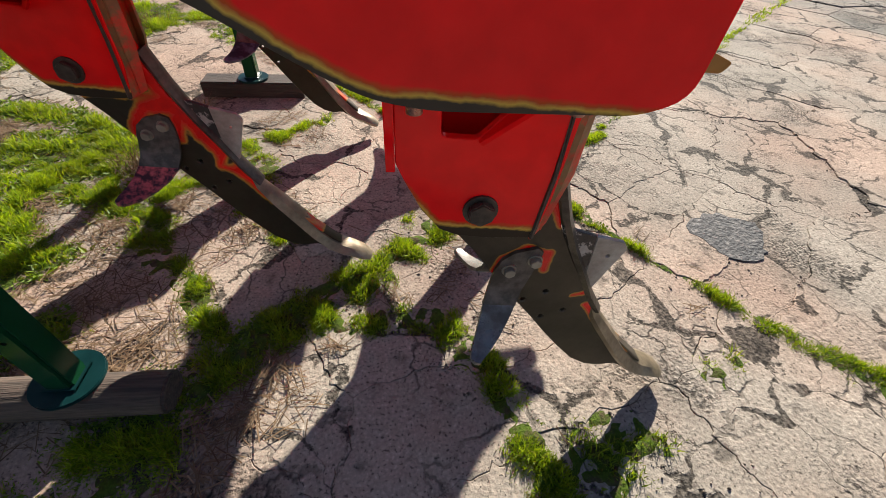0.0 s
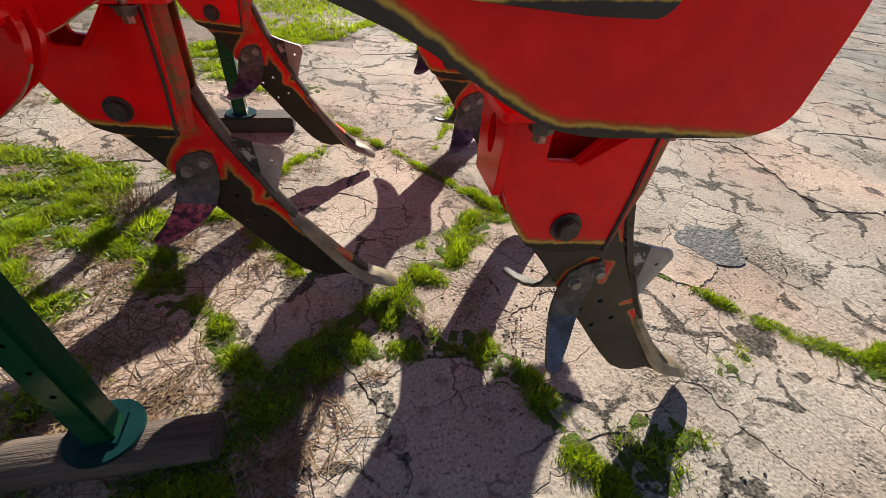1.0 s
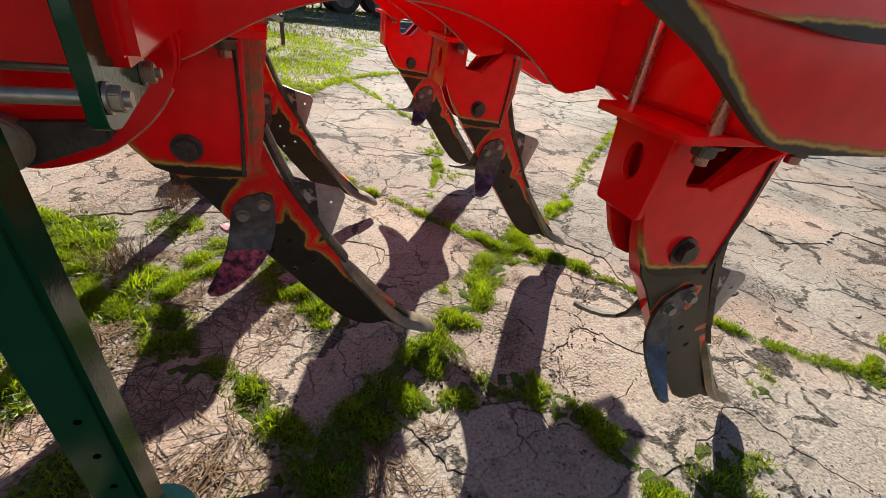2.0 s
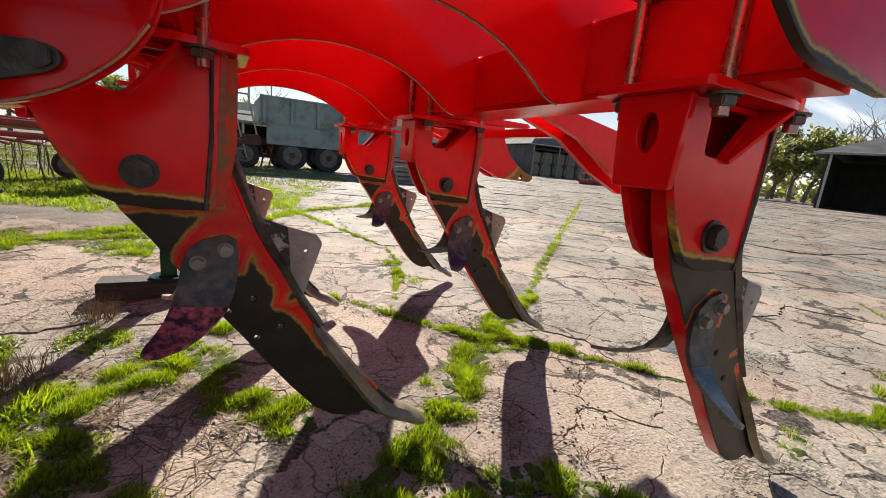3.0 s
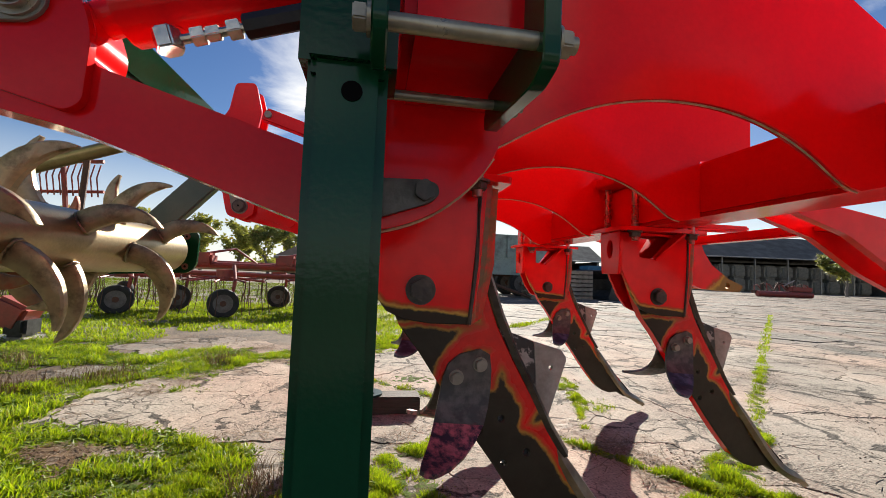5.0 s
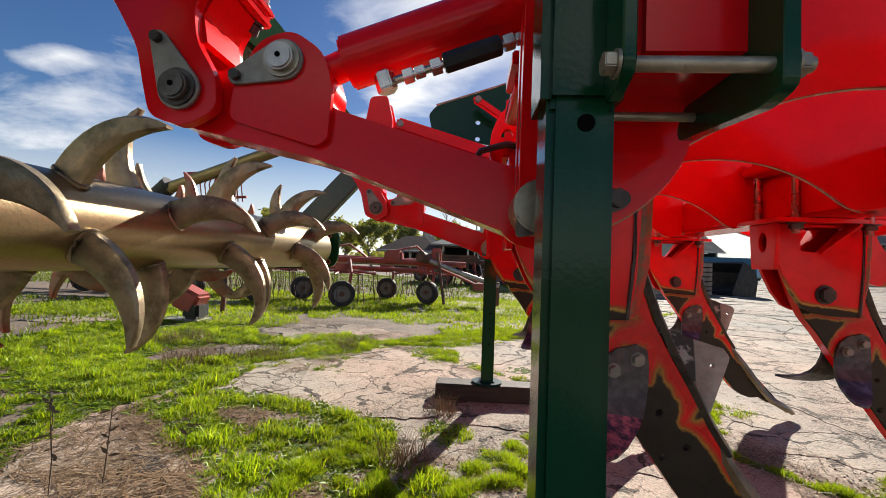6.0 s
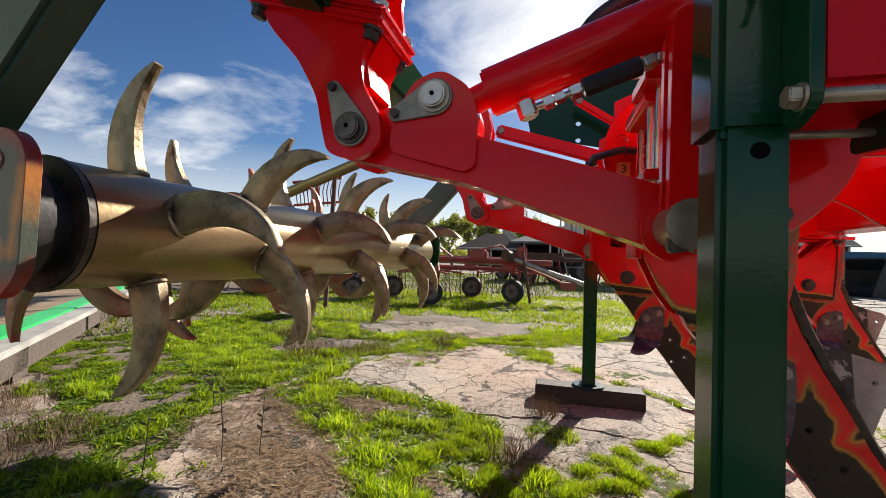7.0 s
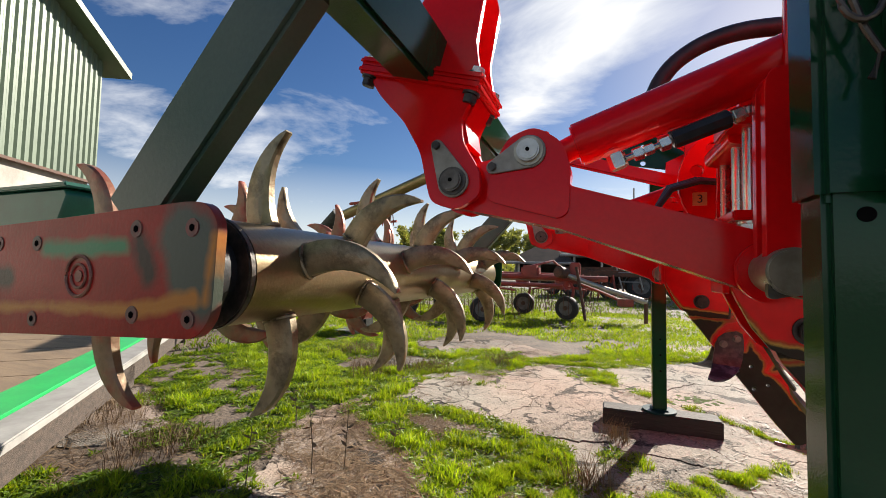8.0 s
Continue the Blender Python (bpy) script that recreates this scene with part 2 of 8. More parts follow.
def flame_paint(name, paint, bare, bars, rim=(0.42, 0.21, 0.03), width=0.011, wobble=0.010):
    """Bare steel on which paint is left along bars (x, z, radius to x, z, radius, in metres), with a glowing rim of primer."""
    m = bpy.data.materials.new(name)
    m.use_nodes = True
    n, l = m.node_tree.nodes, m.node_tree.links
    b = n["Principled BSDF"]
    co = n.new("ShaderNodeTexCoord")
    wn_ = n.new("ShaderNodeTexNoise")
    wn_.inputs["Scale"].default_value, wn_.inputs["Detail"].default_value, wn_.inputs["Roughness"].default_value = 16, 3, 0.5
    l.new(co.outputs["Object"], wn_.inputs["Vector"])
    w0 = n.new("ShaderNodeVectorMath"); w0.operation = "MULTIPLY_ADD"
    w0.inputs[1].default_value, w0.inputs[2].default_value = (wobble * 3, 0, wobble * 3), (-wobble * 1.5, 0, -wobble * 1.5)
    l.new(wn_.outputs["Color"], w0.inputs[0])
    fl = n.new("ShaderNodeVectorMath"); fl.operation = "MULTIPLY"; fl.inputs[1].default_value = (1, 0, 1)
    l.new(co.outputs["Object"], fl.inputs[0])
    p = n.new("ShaderNodeVectorMath"); p.operation = "ADD"
    l.new(fl.outputs[0], p.inputs[0]); l.new(w0.outputs[0], p.inputs[1])
    field = None
    for x0, z0, r0, x1, z1, r1 in bars:
        a, d = Vector((x0, 0, z0)), Vector((x1 - x0, 0, z1 - z0))
        su = n.new("ShaderNodeVectorMath"); su.operation = "SUBTRACT"; su.inputs[1].default_value = a
        l.new(p.outputs[0], su.inputs[0])
        dt_ = n.new("ShaderNodeVectorMath"); dt_.operation = "DOT_PRODUCT"; dt_.inputs[1].default_value = d / d.length_squared
        l.new(su.outputs[0], dt_.inputs[0])
        cl = n.new("ShaderNodeClamp"); l.new(dt_.outputs["Value"], cl.inputs["Value"])
        al = n.new("ShaderNodeVectorMath"); al.operation = "SCALE"; al.inputs[0].default_value = d
        l.new(cl.outputs[0], al.inputs["Scale"])
        di = n.new("ShaderNodeVectorMath"); di.operation = "DISTANCE"
        l.new(su.outputs[0], di.inputs[0]); l.new(al.outputs[0], di.inputs[1])
        rr = n.new("ShaderNodeMath"); rr.operation = "MULTIPLY_ADD"; rr.inputs[1].default_value, rr.inputs[2].default_value = r1 - r0, r0
        l.new(cl.outputs[0], rr.inputs[0])
        va = n.new("ShaderNodeMath"); va.operation = "SUBTRACT"
        l.new(rr.outputs[0], va.inputs[0]); l.new(di.outputs["Value"], va.inputs[1])
        if field is None:
            field = va.outputs[0]
        else:
            sm = n.new("ShaderNodeMath"); sm.operation = "SMOOTH_MAX"; sm.inputs[2].default_value = 0.012
            l.new(field, sm.inputs[0]); l.new(va.outputs[0], sm.inputs[1])
            field = sm.outputs[0]
    ch = n.new("ShaderNodeTexNoise")
    ch.inputs["Scale"].default_value, ch.inputs["Detail"].default_value = 120, 4
    l.new(co.outputs["Object"], ch.inputs["Vector"])
    cm = n.new("ShaderNodeMath"); cm.operation = "MULTIPLY_ADD"; cm.inputs[1].default_value, cm.inputs[2].default_value = width * 0.7, -width * 0.35
    l.new(ch.outputs["Fac"], cm.inputs[0])
    ad = n.new("ShaderNodeMath"); ad.operation = "ADD"
    l.new(field, ad.inputs[0]); l.new(cm.outputs[0], ad.inputs[1])
    mr = n.new("ShaderNodeMapRange")
    mr.inputs["From Min"].default_value, mr.inputs["From Max"].default_value = -width, width
    l.new(ad.outputs[0], mr.inputs["Value"])
    rp = n.new("ShaderNodeValToRGB")
    e = rp.color_ramp.elements
    e[0].position, e[0].color = 0.18, (*bare, 1)
    e[1].position, e[1].color = 0.90, (*paint, 1)
    x = e.new(0.40); x.color = (*rim, 1)
    x = e.new(0.62); x.color = (0.52, 0.06, 0.012, 1)
    l.new(mr.outputs[0], rp.inputs[0])
    st = n.new("ShaderNodeTexNoise")
    st.inputs["Scale"].default_value, st.inputs["Detail"].default_value, st.inputs["Roughness"].default_value = 14, 9, 0.68
    l.new(co.outputs["Object"], st.inputs["Vector"])
    sm2 = n.new("ShaderNodeMapRange")
    sm2.inputs["From Min"].default_value, sm2.inputs["From Max"].default_value = 0.3, 0.72
    sm2.inputs["To Min"].default_value, sm2.inputs["To Max"].default_value = 0.72, 1.3
    l.new(st.outputs["Fac"], sm2.inputs["Value"])
    sc = n.new("ShaderNodeVectorMath"); sc.operation = "SCALE"
    l.new(rp.outputs["Color"], sc.inputs[0]); l.new(sm2.outputs[0], sc.inputs["Scale"])
    l.new(sc.outputs[0], b.inputs["Base Color"])
    ro = n.new("ShaderNodeMapRange"); ro.inputs["To Min"].default_value, ro.inputs["To Max"].default_value = 0.46, 0.26
    l.new(mr.outputs[0], ro.inputs["Value"]); l.new(ro.outputs[0], b.inputs["Roughness"])
    me_ = n.new("ShaderNodeMapRange")
    me_.inputs["From Min"].default_value, me_.inputs["From Max"].default_value = 0.15, 0.4
    me_.inputs["To Min"].default_value, me_.inputs["To Max"].default_value = 0.55, 0.0
    l.new(mr.outputs[0], me_.inputs["Value"]); l.new(me_.outputs[0], b.inputs["Metallic"])
    b.inputs["Specular IOR Level"].default_value = 0.35
    hgt = n.new("ShaderNodeMath"); hgt.operation = "MULTIPLY_ADD"; hgt.inputs[1].default_value = 0.6
    l.new(mr.outputs[0], hgt.inputs[0]); l.new(st.outputs["Fac"], hgt.inputs[2])
    bp = n.new("ShaderNodeBump")
    bp.inputs["Strength"].default_value, bp.inputs["Distance"].default_value = 0.25, 0.003
    l.new(hgt.outputs[0], bp.inputs["Height"]); l.new(bp.outputs[0], b.inputs["Normal"])
    return m


def smear_paint(name, base, layers, rough=0.34):
    """Paint with soft-edged smears of other colours: each layer has a colour, a softness and bars (x, z, radius to x, z, radius)."""
    m = mat(name, base, rough, second=tuple(c * 0.72 for c in base), scale=9, bump=0.08, bump_scale=120, grain=0.12, rough_var=0.08, spec=0.2)
    n, l = m.node_tree.nodes, m.node_tree.links
    b = n["Principled BSDF"]
    colour = b.inputs["Base Color"].links[0].from_socket
    co = n.new("ShaderNodeTexCoord")
    no = n.new("ShaderNodeTexNoise")
    no.inputs["Scale"].default_value, no.inputs["Detail"].default_value = 24, 6
    l.new(co.outputs["Object"], no.inputs["Vector"])
    fl = n.new("ShaderNodeVectorMath"); fl.operation = "MULTIPLY"; fl.inputs[1].default_value = (1, 0, 1)
    l.new(co.outputs["Object"], fl.inputs[0])
    for tint, soft, bars in layers:
        for x0, z0, r0, x1, z1, r1 in bars:
            a, d = Vector((x0, 0, z0)), Vector((x1 - x0, 0, z1 - z0))
            su = n.new("ShaderNodeVectorMath"); su.operation = "SUBTRACT"; su.inputs[1].default_value = a
            l.new(fl.outputs[0], su.inputs[0])
            dt_ = n.new("ShaderNodeVectorMath"); dt_.operation = "DOT_PRODUCT"; dt_.inputs[1].default_value = d / d.length_squared
            l.new(su.outputs[0], dt_.inputs[0])
            cl = n.new("ShaderNodeClamp"); l.new(dt_.outputs["Value"], cl.inputs["Value"])
            al = n.new("ShaderNodeVectorMath"); al.operation = "SCALE"; al.inputs[0].default_value = d
            l.new(cl.outputs[0], al.inputs["Scale"])
            di = n.new("ShaderNodeVectorMath"); di.operation = "DISTANCE"
            l.new(su.outputs[0], di.inputs[0]); l.new(al.outputs[0], di.inputs[1])
            nz = n.new("ShaderNodeMath"); nz.operation = "MULTIPLY_ADD"; nz.inputs[1].default_value = soft * 1.6
            l.new(no.outputs["Fac"], nz.inputs[0]); l.new(di.outputs["Value"], nz.inputs[2])
            mr = n.new("ShaderNodeMapRange")
            mr.inputs["From Min"].default_value, mr.inputs["From Max"].default_value = r0 + soft * 1.5, r0 + soft * 0.3
            l.new(nz.outputs[0], mr.inputs["Value"])
            mx = n.new("ShaderNodeMix"); mx.data_type = "RGBA"
            l.new(mr.outputs[0], mx.inputs["Factor"]); l.new(colour, mx.inputs["A"]); mx.inputs["B"].default_value = (*tint, 1)
            colour = mx.outputs["Result"]
    l.new(colour, b.inputs["Base Color"])
    return m


RED = (0.80, 0.006, 0.008)
BARE = (0.042, 0.034, 0.024)
RIM = (0.55, 0.36, 0.06)
M_RED = mat("red_paint", RED, 0.14, second=(0.72, 0.006, 0.008), scale=5, bump=0.015, bump_scale=120, coat=0.0, rough_var=0.04, grain=0.04, spec=0.24)
M_RED_WORN = worn_paint("red_paint_worn_edge", RED, RIM, BARE, (0.10, 0, 1.0), -0.034, wave=0.008, wave_scale=9, width=0.007, edge=(0.8, 0, 0.6, -0.071))
M_SHANK = flame_paint("shank_worn_steel", (0.66, 0.014, 0.010), BARE, [
    (0.128, 0.035, 0.040, 0.168, -0.08, 0.030), (0.168, -0.08, 0.028, 0.100, -0.094, 0.018), (0.100, -0.094, 0.018, 0.056, -0.142, 0.015), (0.056, -0.142, 0.014, 0.040, -0.178, 0.008),
    (0.165, -0.085, 0.032, 0.208, -0.165, 0.028), (0.158, -0.125, 0.018, 0.148, -0.185, 0.010), (0.208, -0.165, 0.027, 0.236, -0.215, 0.020), (0.236, -0.215, 0.018, 0.222, -0.260, 0.010), (0.222, -0.264, 0.008, 0.264, -0.276, 0.012),
    (0.268, -0.275, 0.018, 0.338, -0.385, 0.015), (0.338, -0.385, 0.015, 0.44, -0.500, 0.011), (-0.05, -0.066, 0.004, 0.15, -0.069, 0.005)])
M_SHANK_BARE = flame_paint("shank_bare_steel", (0.66, 0.014, 0.010), (0.066, 0.055, 0.040), [
    (0.055, -0.185, 0.012, 0.068, -0.148, 0.012), (0.068, -0.148, 0.012, 0.112, -0.120, 0.011), (0.112, -0.120, 0.011, 0.148, -0.135, 0.011), (0.148, -0.135, 0.011, 0.152, -0.18, 0.008),
    (0.135, 0.02, 0.024, 0.158, -0.06, 0.010), (0.275, -0.295, 0.009, 0.345, -0.39, 0.010), (0.345, -0.39, 0.010, 0.44, -0.505, 0.006), (0.235, -0.262, 0.004, 0.262, -0.255, 0.006)], width=0.006, wobble=0.006)
M_WING = mat("chipped_wing_paint", (0.030, 0.024, 0.022), 0.45, 0.1, second=(0.34, 0.31, 0.28), scale=34, contrast=(0.52, 0.57), bump=0.25, grain=0.25)
M_WING_EDGE = mat("pale_bare_wing", (0.40, 0.37, 0.33), 0.42, 0.2, second=(0.24, 0.21, 0.18), scale=14, bump=0.15, grain=0.2)
M_FIN_POLISHED = mat("polished_fin_steel", (0.22, 0.215, 0.20), 0.28, 0.5, second=(0.11, 0.095, 0.08), scale=18, contrast=(0.42, 0.6), bump=0.08, rough_var=0.08, grain=0.12)
M_LUG = worn_paint("hitch_worn_paint", RED, (0.6, 0.34, 0.05), (0.3, 0.16, 0.05), (-0.6, 0, 0.8), 0.17, wave=0.05, wave_scale=6, width=0.02)
M_PLATE = worn_paint("end_plate_paint", RED, RIM, (0.06, 0.05, 0.04), (0.07, 0, 1.0), 0.9075, wave=0.008, wave_scale=7, width=0.006, edge=(0.51, 0, 0.86, 0.754))
M_BEARING = smear_paint("bearing_plate_paint", (0.36, 0.012, 0.008), [
    ((0.085, 0.10, 0.075), 0.03, [(-1.72, 0.83, 0.055, -1.69, 0.76, 0.045)]),
    ((0.05, 0.25, 0.11), 0.014, [(-2.09, 0.812, 0.012, -1.87, 0.816, 0.012)]),
    # black shading, put into the plate's colour as dark smears
    ((0.035, 0.02, 0.016), 0.02, [(-1.83, 0.83, 0.018, -1.80, 0.77, 0.02), (-2.30, 0.76, 0.02, -2.21, 0.757, 0.012)]),
    ((0.52, 0.20, 0.035), 0.012, [(-2.30, 0.694, 0.006, -2.06, 0.706, 0.008), (-2.06, 0.706, 0.008, -1.83, 0.712, 0.010), (-1.83, 0.712, 0.012, -1.70, 0.735, 0.012), (-1.675, 0.735, 0.005, -1.66, 0.83, 0.003)])])
M_PINHEAD = mat("machined_pin", (0.50, 0.47, 0.40), 0.3, 0.8, second=(0.36, 0.33, 0.28), scale=40, bump=0.05, rough_var=0.08)
M_MARK = mat("stamped_mark_paint", (0.30, 0.12, 0.075), 0.5, second=(0.16, 0.05, 0.035), scale=60, bump=0.15)
M_OLDBOLT = mat("old_bolt_head", (0.22, 0.06, 0.045), 0.5, second=(0.10, 0.07, 0.055), scale=40, bump=0.15)
M_RETAIN = mat("olive_zinc_plate", (0.30, 0.275, 0.225), 0.42, 0.35, second=(0.20, 0.18, 0.145), scale=14, bump=0.1, grain=0.15)
M_FRONT = mat("worn_front_plate", (0.55, 0.03, 0.012), 0.4, second=(0.20, 0.11, 0.04), scale=14, contrast=(0.46, 0.56), bump=0.15, grain=0.2)
M_COVER = worn_paint("cover_paint", RED, RIM, (0.05, 0.045, 0.04), (-0.05, 0, 1.0), 1.028, wave=0.005, wave_scale=6, width=0.004)
M_EDGE = mat("bare_plate_edge", (0.62, 0.45, 0.28), 0.45, 0.2, second=(0.30, 0.16, 0.08), scale=25, bump=0.2)
M_STEEL = mat("worn_steel", (0.14, 0.122, 0.10), 0.42, 0.7, second=(0.06, 0.05, 0.042), scale=16, bump=0.15, bump_scale=90, rough_var=0.12, grain=0.2)
M_TIP = mat("polished_point_steel", (0.31, 0.25, 0.165), 0.36, 0.45, second=(0.15, 0.115, 0.072), scale=10, bump=0.1, rough_var=0.1, grain=0.15)
M_FIN = mat("bare_fin_steel", (0.036, 0.030, 0.026), 0.42, 0.2, second=(0.10, 0.085, 0.075), scale=22, contrast=(0.45, 0.6), bump=0.2, rough_var=0.12, grain=0.2)
M_FIN_TIP = mat("chipped_pink_fin", (0.48, 0.13, 0.16), 0.4, 0.1, second=(0.03, 0.02, 0.035), scale=60, contrast=(0.38, 0.58), bump=0.25)
M_FIN_BLUE = mat("dark_blue_grey_fin", (0.03, 0.03, 0.05), 0.4, 0.25, second=(0.13, 0.12, 0.18), scale=26, contrast=(0.45, 0.6), bump=0.2)
M_BOLT = mat("dark_bolt_steel", (0.045, 0.040, 0.036), 0.45, 0.5, second=(0.10, 0.085, 0.07), scale=40, bump=0.15)
M_ZINC = mat("zinc_plated_steel", (0.62, 0.58, 0.50), 0.25, 0.95, second=(0.45, 0.42, 0.37), scale=20, bump=0.05, rough_var=0.08)
M_GREEN = mat("dark_green_paint", (0.006, 0.046, 0.018), 0.13, second=(0.007, 0.054, 0.022), scale=4, bump=0.03, bump_scale=180, coat=0.0, rough_var=0.04, grain=0.06, spec=0.26)
M_GREEN_FADED = mat("faded_green_paint", (0.038, 0.075, 0.050), 0.36, second=(0.085, 0.11, 0.08), scale=3, contrast=(0.4, 0.7), bump=0.05, bump_scale=160, rough_var=0.08, grain=0.1)
M_TEAL = mat("teal_foot_paint", (0.003, 0.022, 0.023), 0.35, second=(0.006, 0.034, 0.035), scale=9, bump=0.03, grain=0.08, spec=0.15)
M_BLACK = mat("black_rubber", (0.012, 0.012, 0.013), 0.5, second=(0.03, 0.03, 0.03), scale=20, bump=0.1)
M_ROD = mat("reddish_bolt_steel", (0.42, 0.20, 0.16), 0.28, 0.8, second=(0.30, 0.22, 0.18), scale=24, bump=0.05, rough_var=0.08)
M_OLIVE = mat("olive_zinc_rod", (0.40, 0.355, 0.26), 0.3, 0.55, second=(0.28, 0.24, 0.17), scale=30, bump=0.1, rough_var=0.08)
# near-black for flat discs that paint the shade inside holes
M_HOLE_SHADE = mat("hole_shade", (0.004, 0.004, 0.004), 1.0, second=(0.006, 0.006, 0.006), spec=0.0)
M_BRONZE = mat("roller_steel", (0.40, 0.305, 0.17), 0.33, 0.85, second=(0.25, 0.185, 0.10), scale=3.5, contrast=(0.35, 0.7), bump=0.06, bump_scale=140, rough_var=0.08, grain=0.1)
M_SPIKE = mat("spike_cast_steel", (0.33, 0.265, 0.165), 0.42, 0.65, second=(0.13, 0.10, 0.062), scale=16, contrast=(0.5, 0.68), bump=0.25, bump_scale=50, rough_var=0.1, grain=0.2)
M_SPIKE_RED = mat("rusty_red_spike", (0.30, 0.075, 0.045), 0.42, 0.35, second=(0.24, 0.17, 0.10), scale=9, contrast=(0.42, 0.62), bump=0.25, bump_scale=50, rough_var=0.1, grain=0.2)
M_WOOD = mat("weathered_wood", (0.085, 0.06, 0.045), 0.8, second=(0.04, 0.029, 0.023), scale=7, bump=0.5, bump_scale=30, grain=0.35, stretch=(0.5, 7, 7))
M_WOOD_D = mat("dark_wood_beam", (0.05, 0.036, 0.028), 0.8, second=(0.026, 0.019, 0.015), scale=7, bump=0.4, bump_scale=30, grain=0.3, stretch=(0.6, 6, 6))


# ---- building helpers ----
def finish(name, bm, material, parent=None, label="", smooth=True, angle=35):
    bmesh.ops.recalc_face_normals(bm, faces=bm.faces)
    me = bpy.data.meshes.new(name)
    if smooth:
        for f in bm.faces:
            f.smooth = True
        for e in bm.edges:
            if len(e.link_faces) == 2 and e.calc_face_angle(0) > radians(angle):
                e.smooth = False
    bm.to_mesh(me)
    bm.free()
    me.materials.append(material)
    ob = new(name, me)
    if parent is not None:
        ob.parent = parent
    if label:
        tagged(ob, label)
    return ob


def part(name, bm, material, parent, label=""):
    return finish(name, bm, material, parent, label)



def thing(name, label, category, group="", at=(0, 0, 0)):
    ob = new(name)
    ob.empty_display_size = 0.05
    ob.location = at
    return tagged(ob, label, category, group)


def bevelled(bm, width, seg=1, angle=30):
    if width:
        es = [e for e in bm.edges if len(e.link_faces) == 2 and e.calc_face_angle(0) > radians(angle)]
        bmesh.ops.bevel(bm, geom=es, offset=width, segments=seg, affect="EDGES", clamp_overlap=True)
    return bm


def box(bm, lo, hi, bevel=0.0, m=None):
    r = bmesh.ops.create_cube(bm, size=1)["verts"]
    for v in r:
        v.co = Vector([lo[i] + (v.co[i] + 0.5) * (hi[i] - lo[i]) for i in range(3)])
    if m is not None:
        bmesh.ops.transform(bm, matrix=m, verts=r)
    if bevel:
        es = list({e for v in r for e in v.link_edges})
        bmesh.ops.bevel(bm, geom=es, offset=bevel, segments=2, affect="EDGES", clamp_overlap=True)
    return bm


def boxed(lo, hi, bevel=0.004, m=None):
    return box(bmesh.new(), lo, hi, bevel, m)


def rod(bm, a, b, r, seg=14, r2=None, bevel=0.0):
    a, b = Vector(a), Vector(b)
    d = b - a
    m = Matrix.Translation((a + b) / 2) @ d.to_track_quat("Z", "Y").to_matrix().to_4x4()
    vs = bmesh.ops.create_cone(bm, cap_ends=True, segments=seg, radius1=r, radius2=r if r2 is None else r2, depth=d.length, matrix=m)["verts"]
    if bevel:
        es = [e for e in {e for v in vs for e in v.link_edges} if len(e.link_faces) == 2 and e.calc_face_angle(0) > radians(50)]
        bmesh.ops.bevel(bm, geom=es, offset=bevel, segments=2, affect="EDGES")
    return bm


def rodded(a, b, r, seg=14, r2=None, bevel=0.0):
    return rod(bmesh.new(), a, b, r, seg, r2, bevel)


def ring2(cx, cz, r, n=14, rx=None, rz=None):
    return [(cx + (rx or r) * math.cos(2 * math.pi * i / n), cz + (rz or r) * math.sin(2 * math.pi * i / n)) for i in range(n)]



def rounded(points, r, n=4):
    """The outline with each corner rounded by r (or as far as its sides allow)."""
    out = []
    k = len(points)
    for i in range(k):
        p, a, b = Vector(points[i]), Vector(points[i - 1]), Vector(points[(i + 1) % k])
        da, db = a - p, b - p
        s = min(r, da.length * 0.45, db.length * 0.45)
        p0, p1 = p + da.normalized() * s, p + db.normalized() * s
        for j in range(n + 1):
            t = j / n
            out.append(tuple((1 - t) ** 2 * p0 + 2 * t * (1 - t) * p + t * t * p1))
    return out


def sheet(outer, holes, y0, y1, bevel=0.0, bm=None, plane="xz"):
    """A plate with holes: outlines in x and z (or y and z, or x and y), thick from y0 to y1."""
    b2 = bmesh.new()
    def place(p, y):
        return {"xz": (p[0], y, p[1]), "yz": (y, p[0], p[1]), "xy": (p[0], p[1], y)}[plane]
    for loop in (outer, *holes):
        vs = [b2.verts.new(place(p, y0)) for p in loop]
        for i in range(len(vs)):
            b2.edges.new((vs[i - 1], vs[i]))
    bmesh.ops.triangle_fill(b2, use_beauty=True, use_dissolve=False, edges=b2.edges[:])
    ax = {"xz": (0, 1, 0), "yz": (1, 0, 0), "xy": (0, 0, 1)}[plane]
    ex = bmesh.ops.extrude_face_region(b2, geom=b2.faces[:])["geom"]
    bmesh.ops.translate(b2, vec=Vector(ax) * (y1 - y0), verts=[g for g in ex if isinstance(g, bmesh.types.BMVert)])
    bmesh.ops.recalc_face_normals(b2, faces=b2.faces)
    bevelled(b2, bevel)
    if bm is None:
        return b2
    tmp = bpy.data.meshes.new("tmp")
    b2.to_mesh(tmp); b2.free()
    bm.from_mesh(tmp)
    bpy.data.meshes.remove(tmp)
    return bm


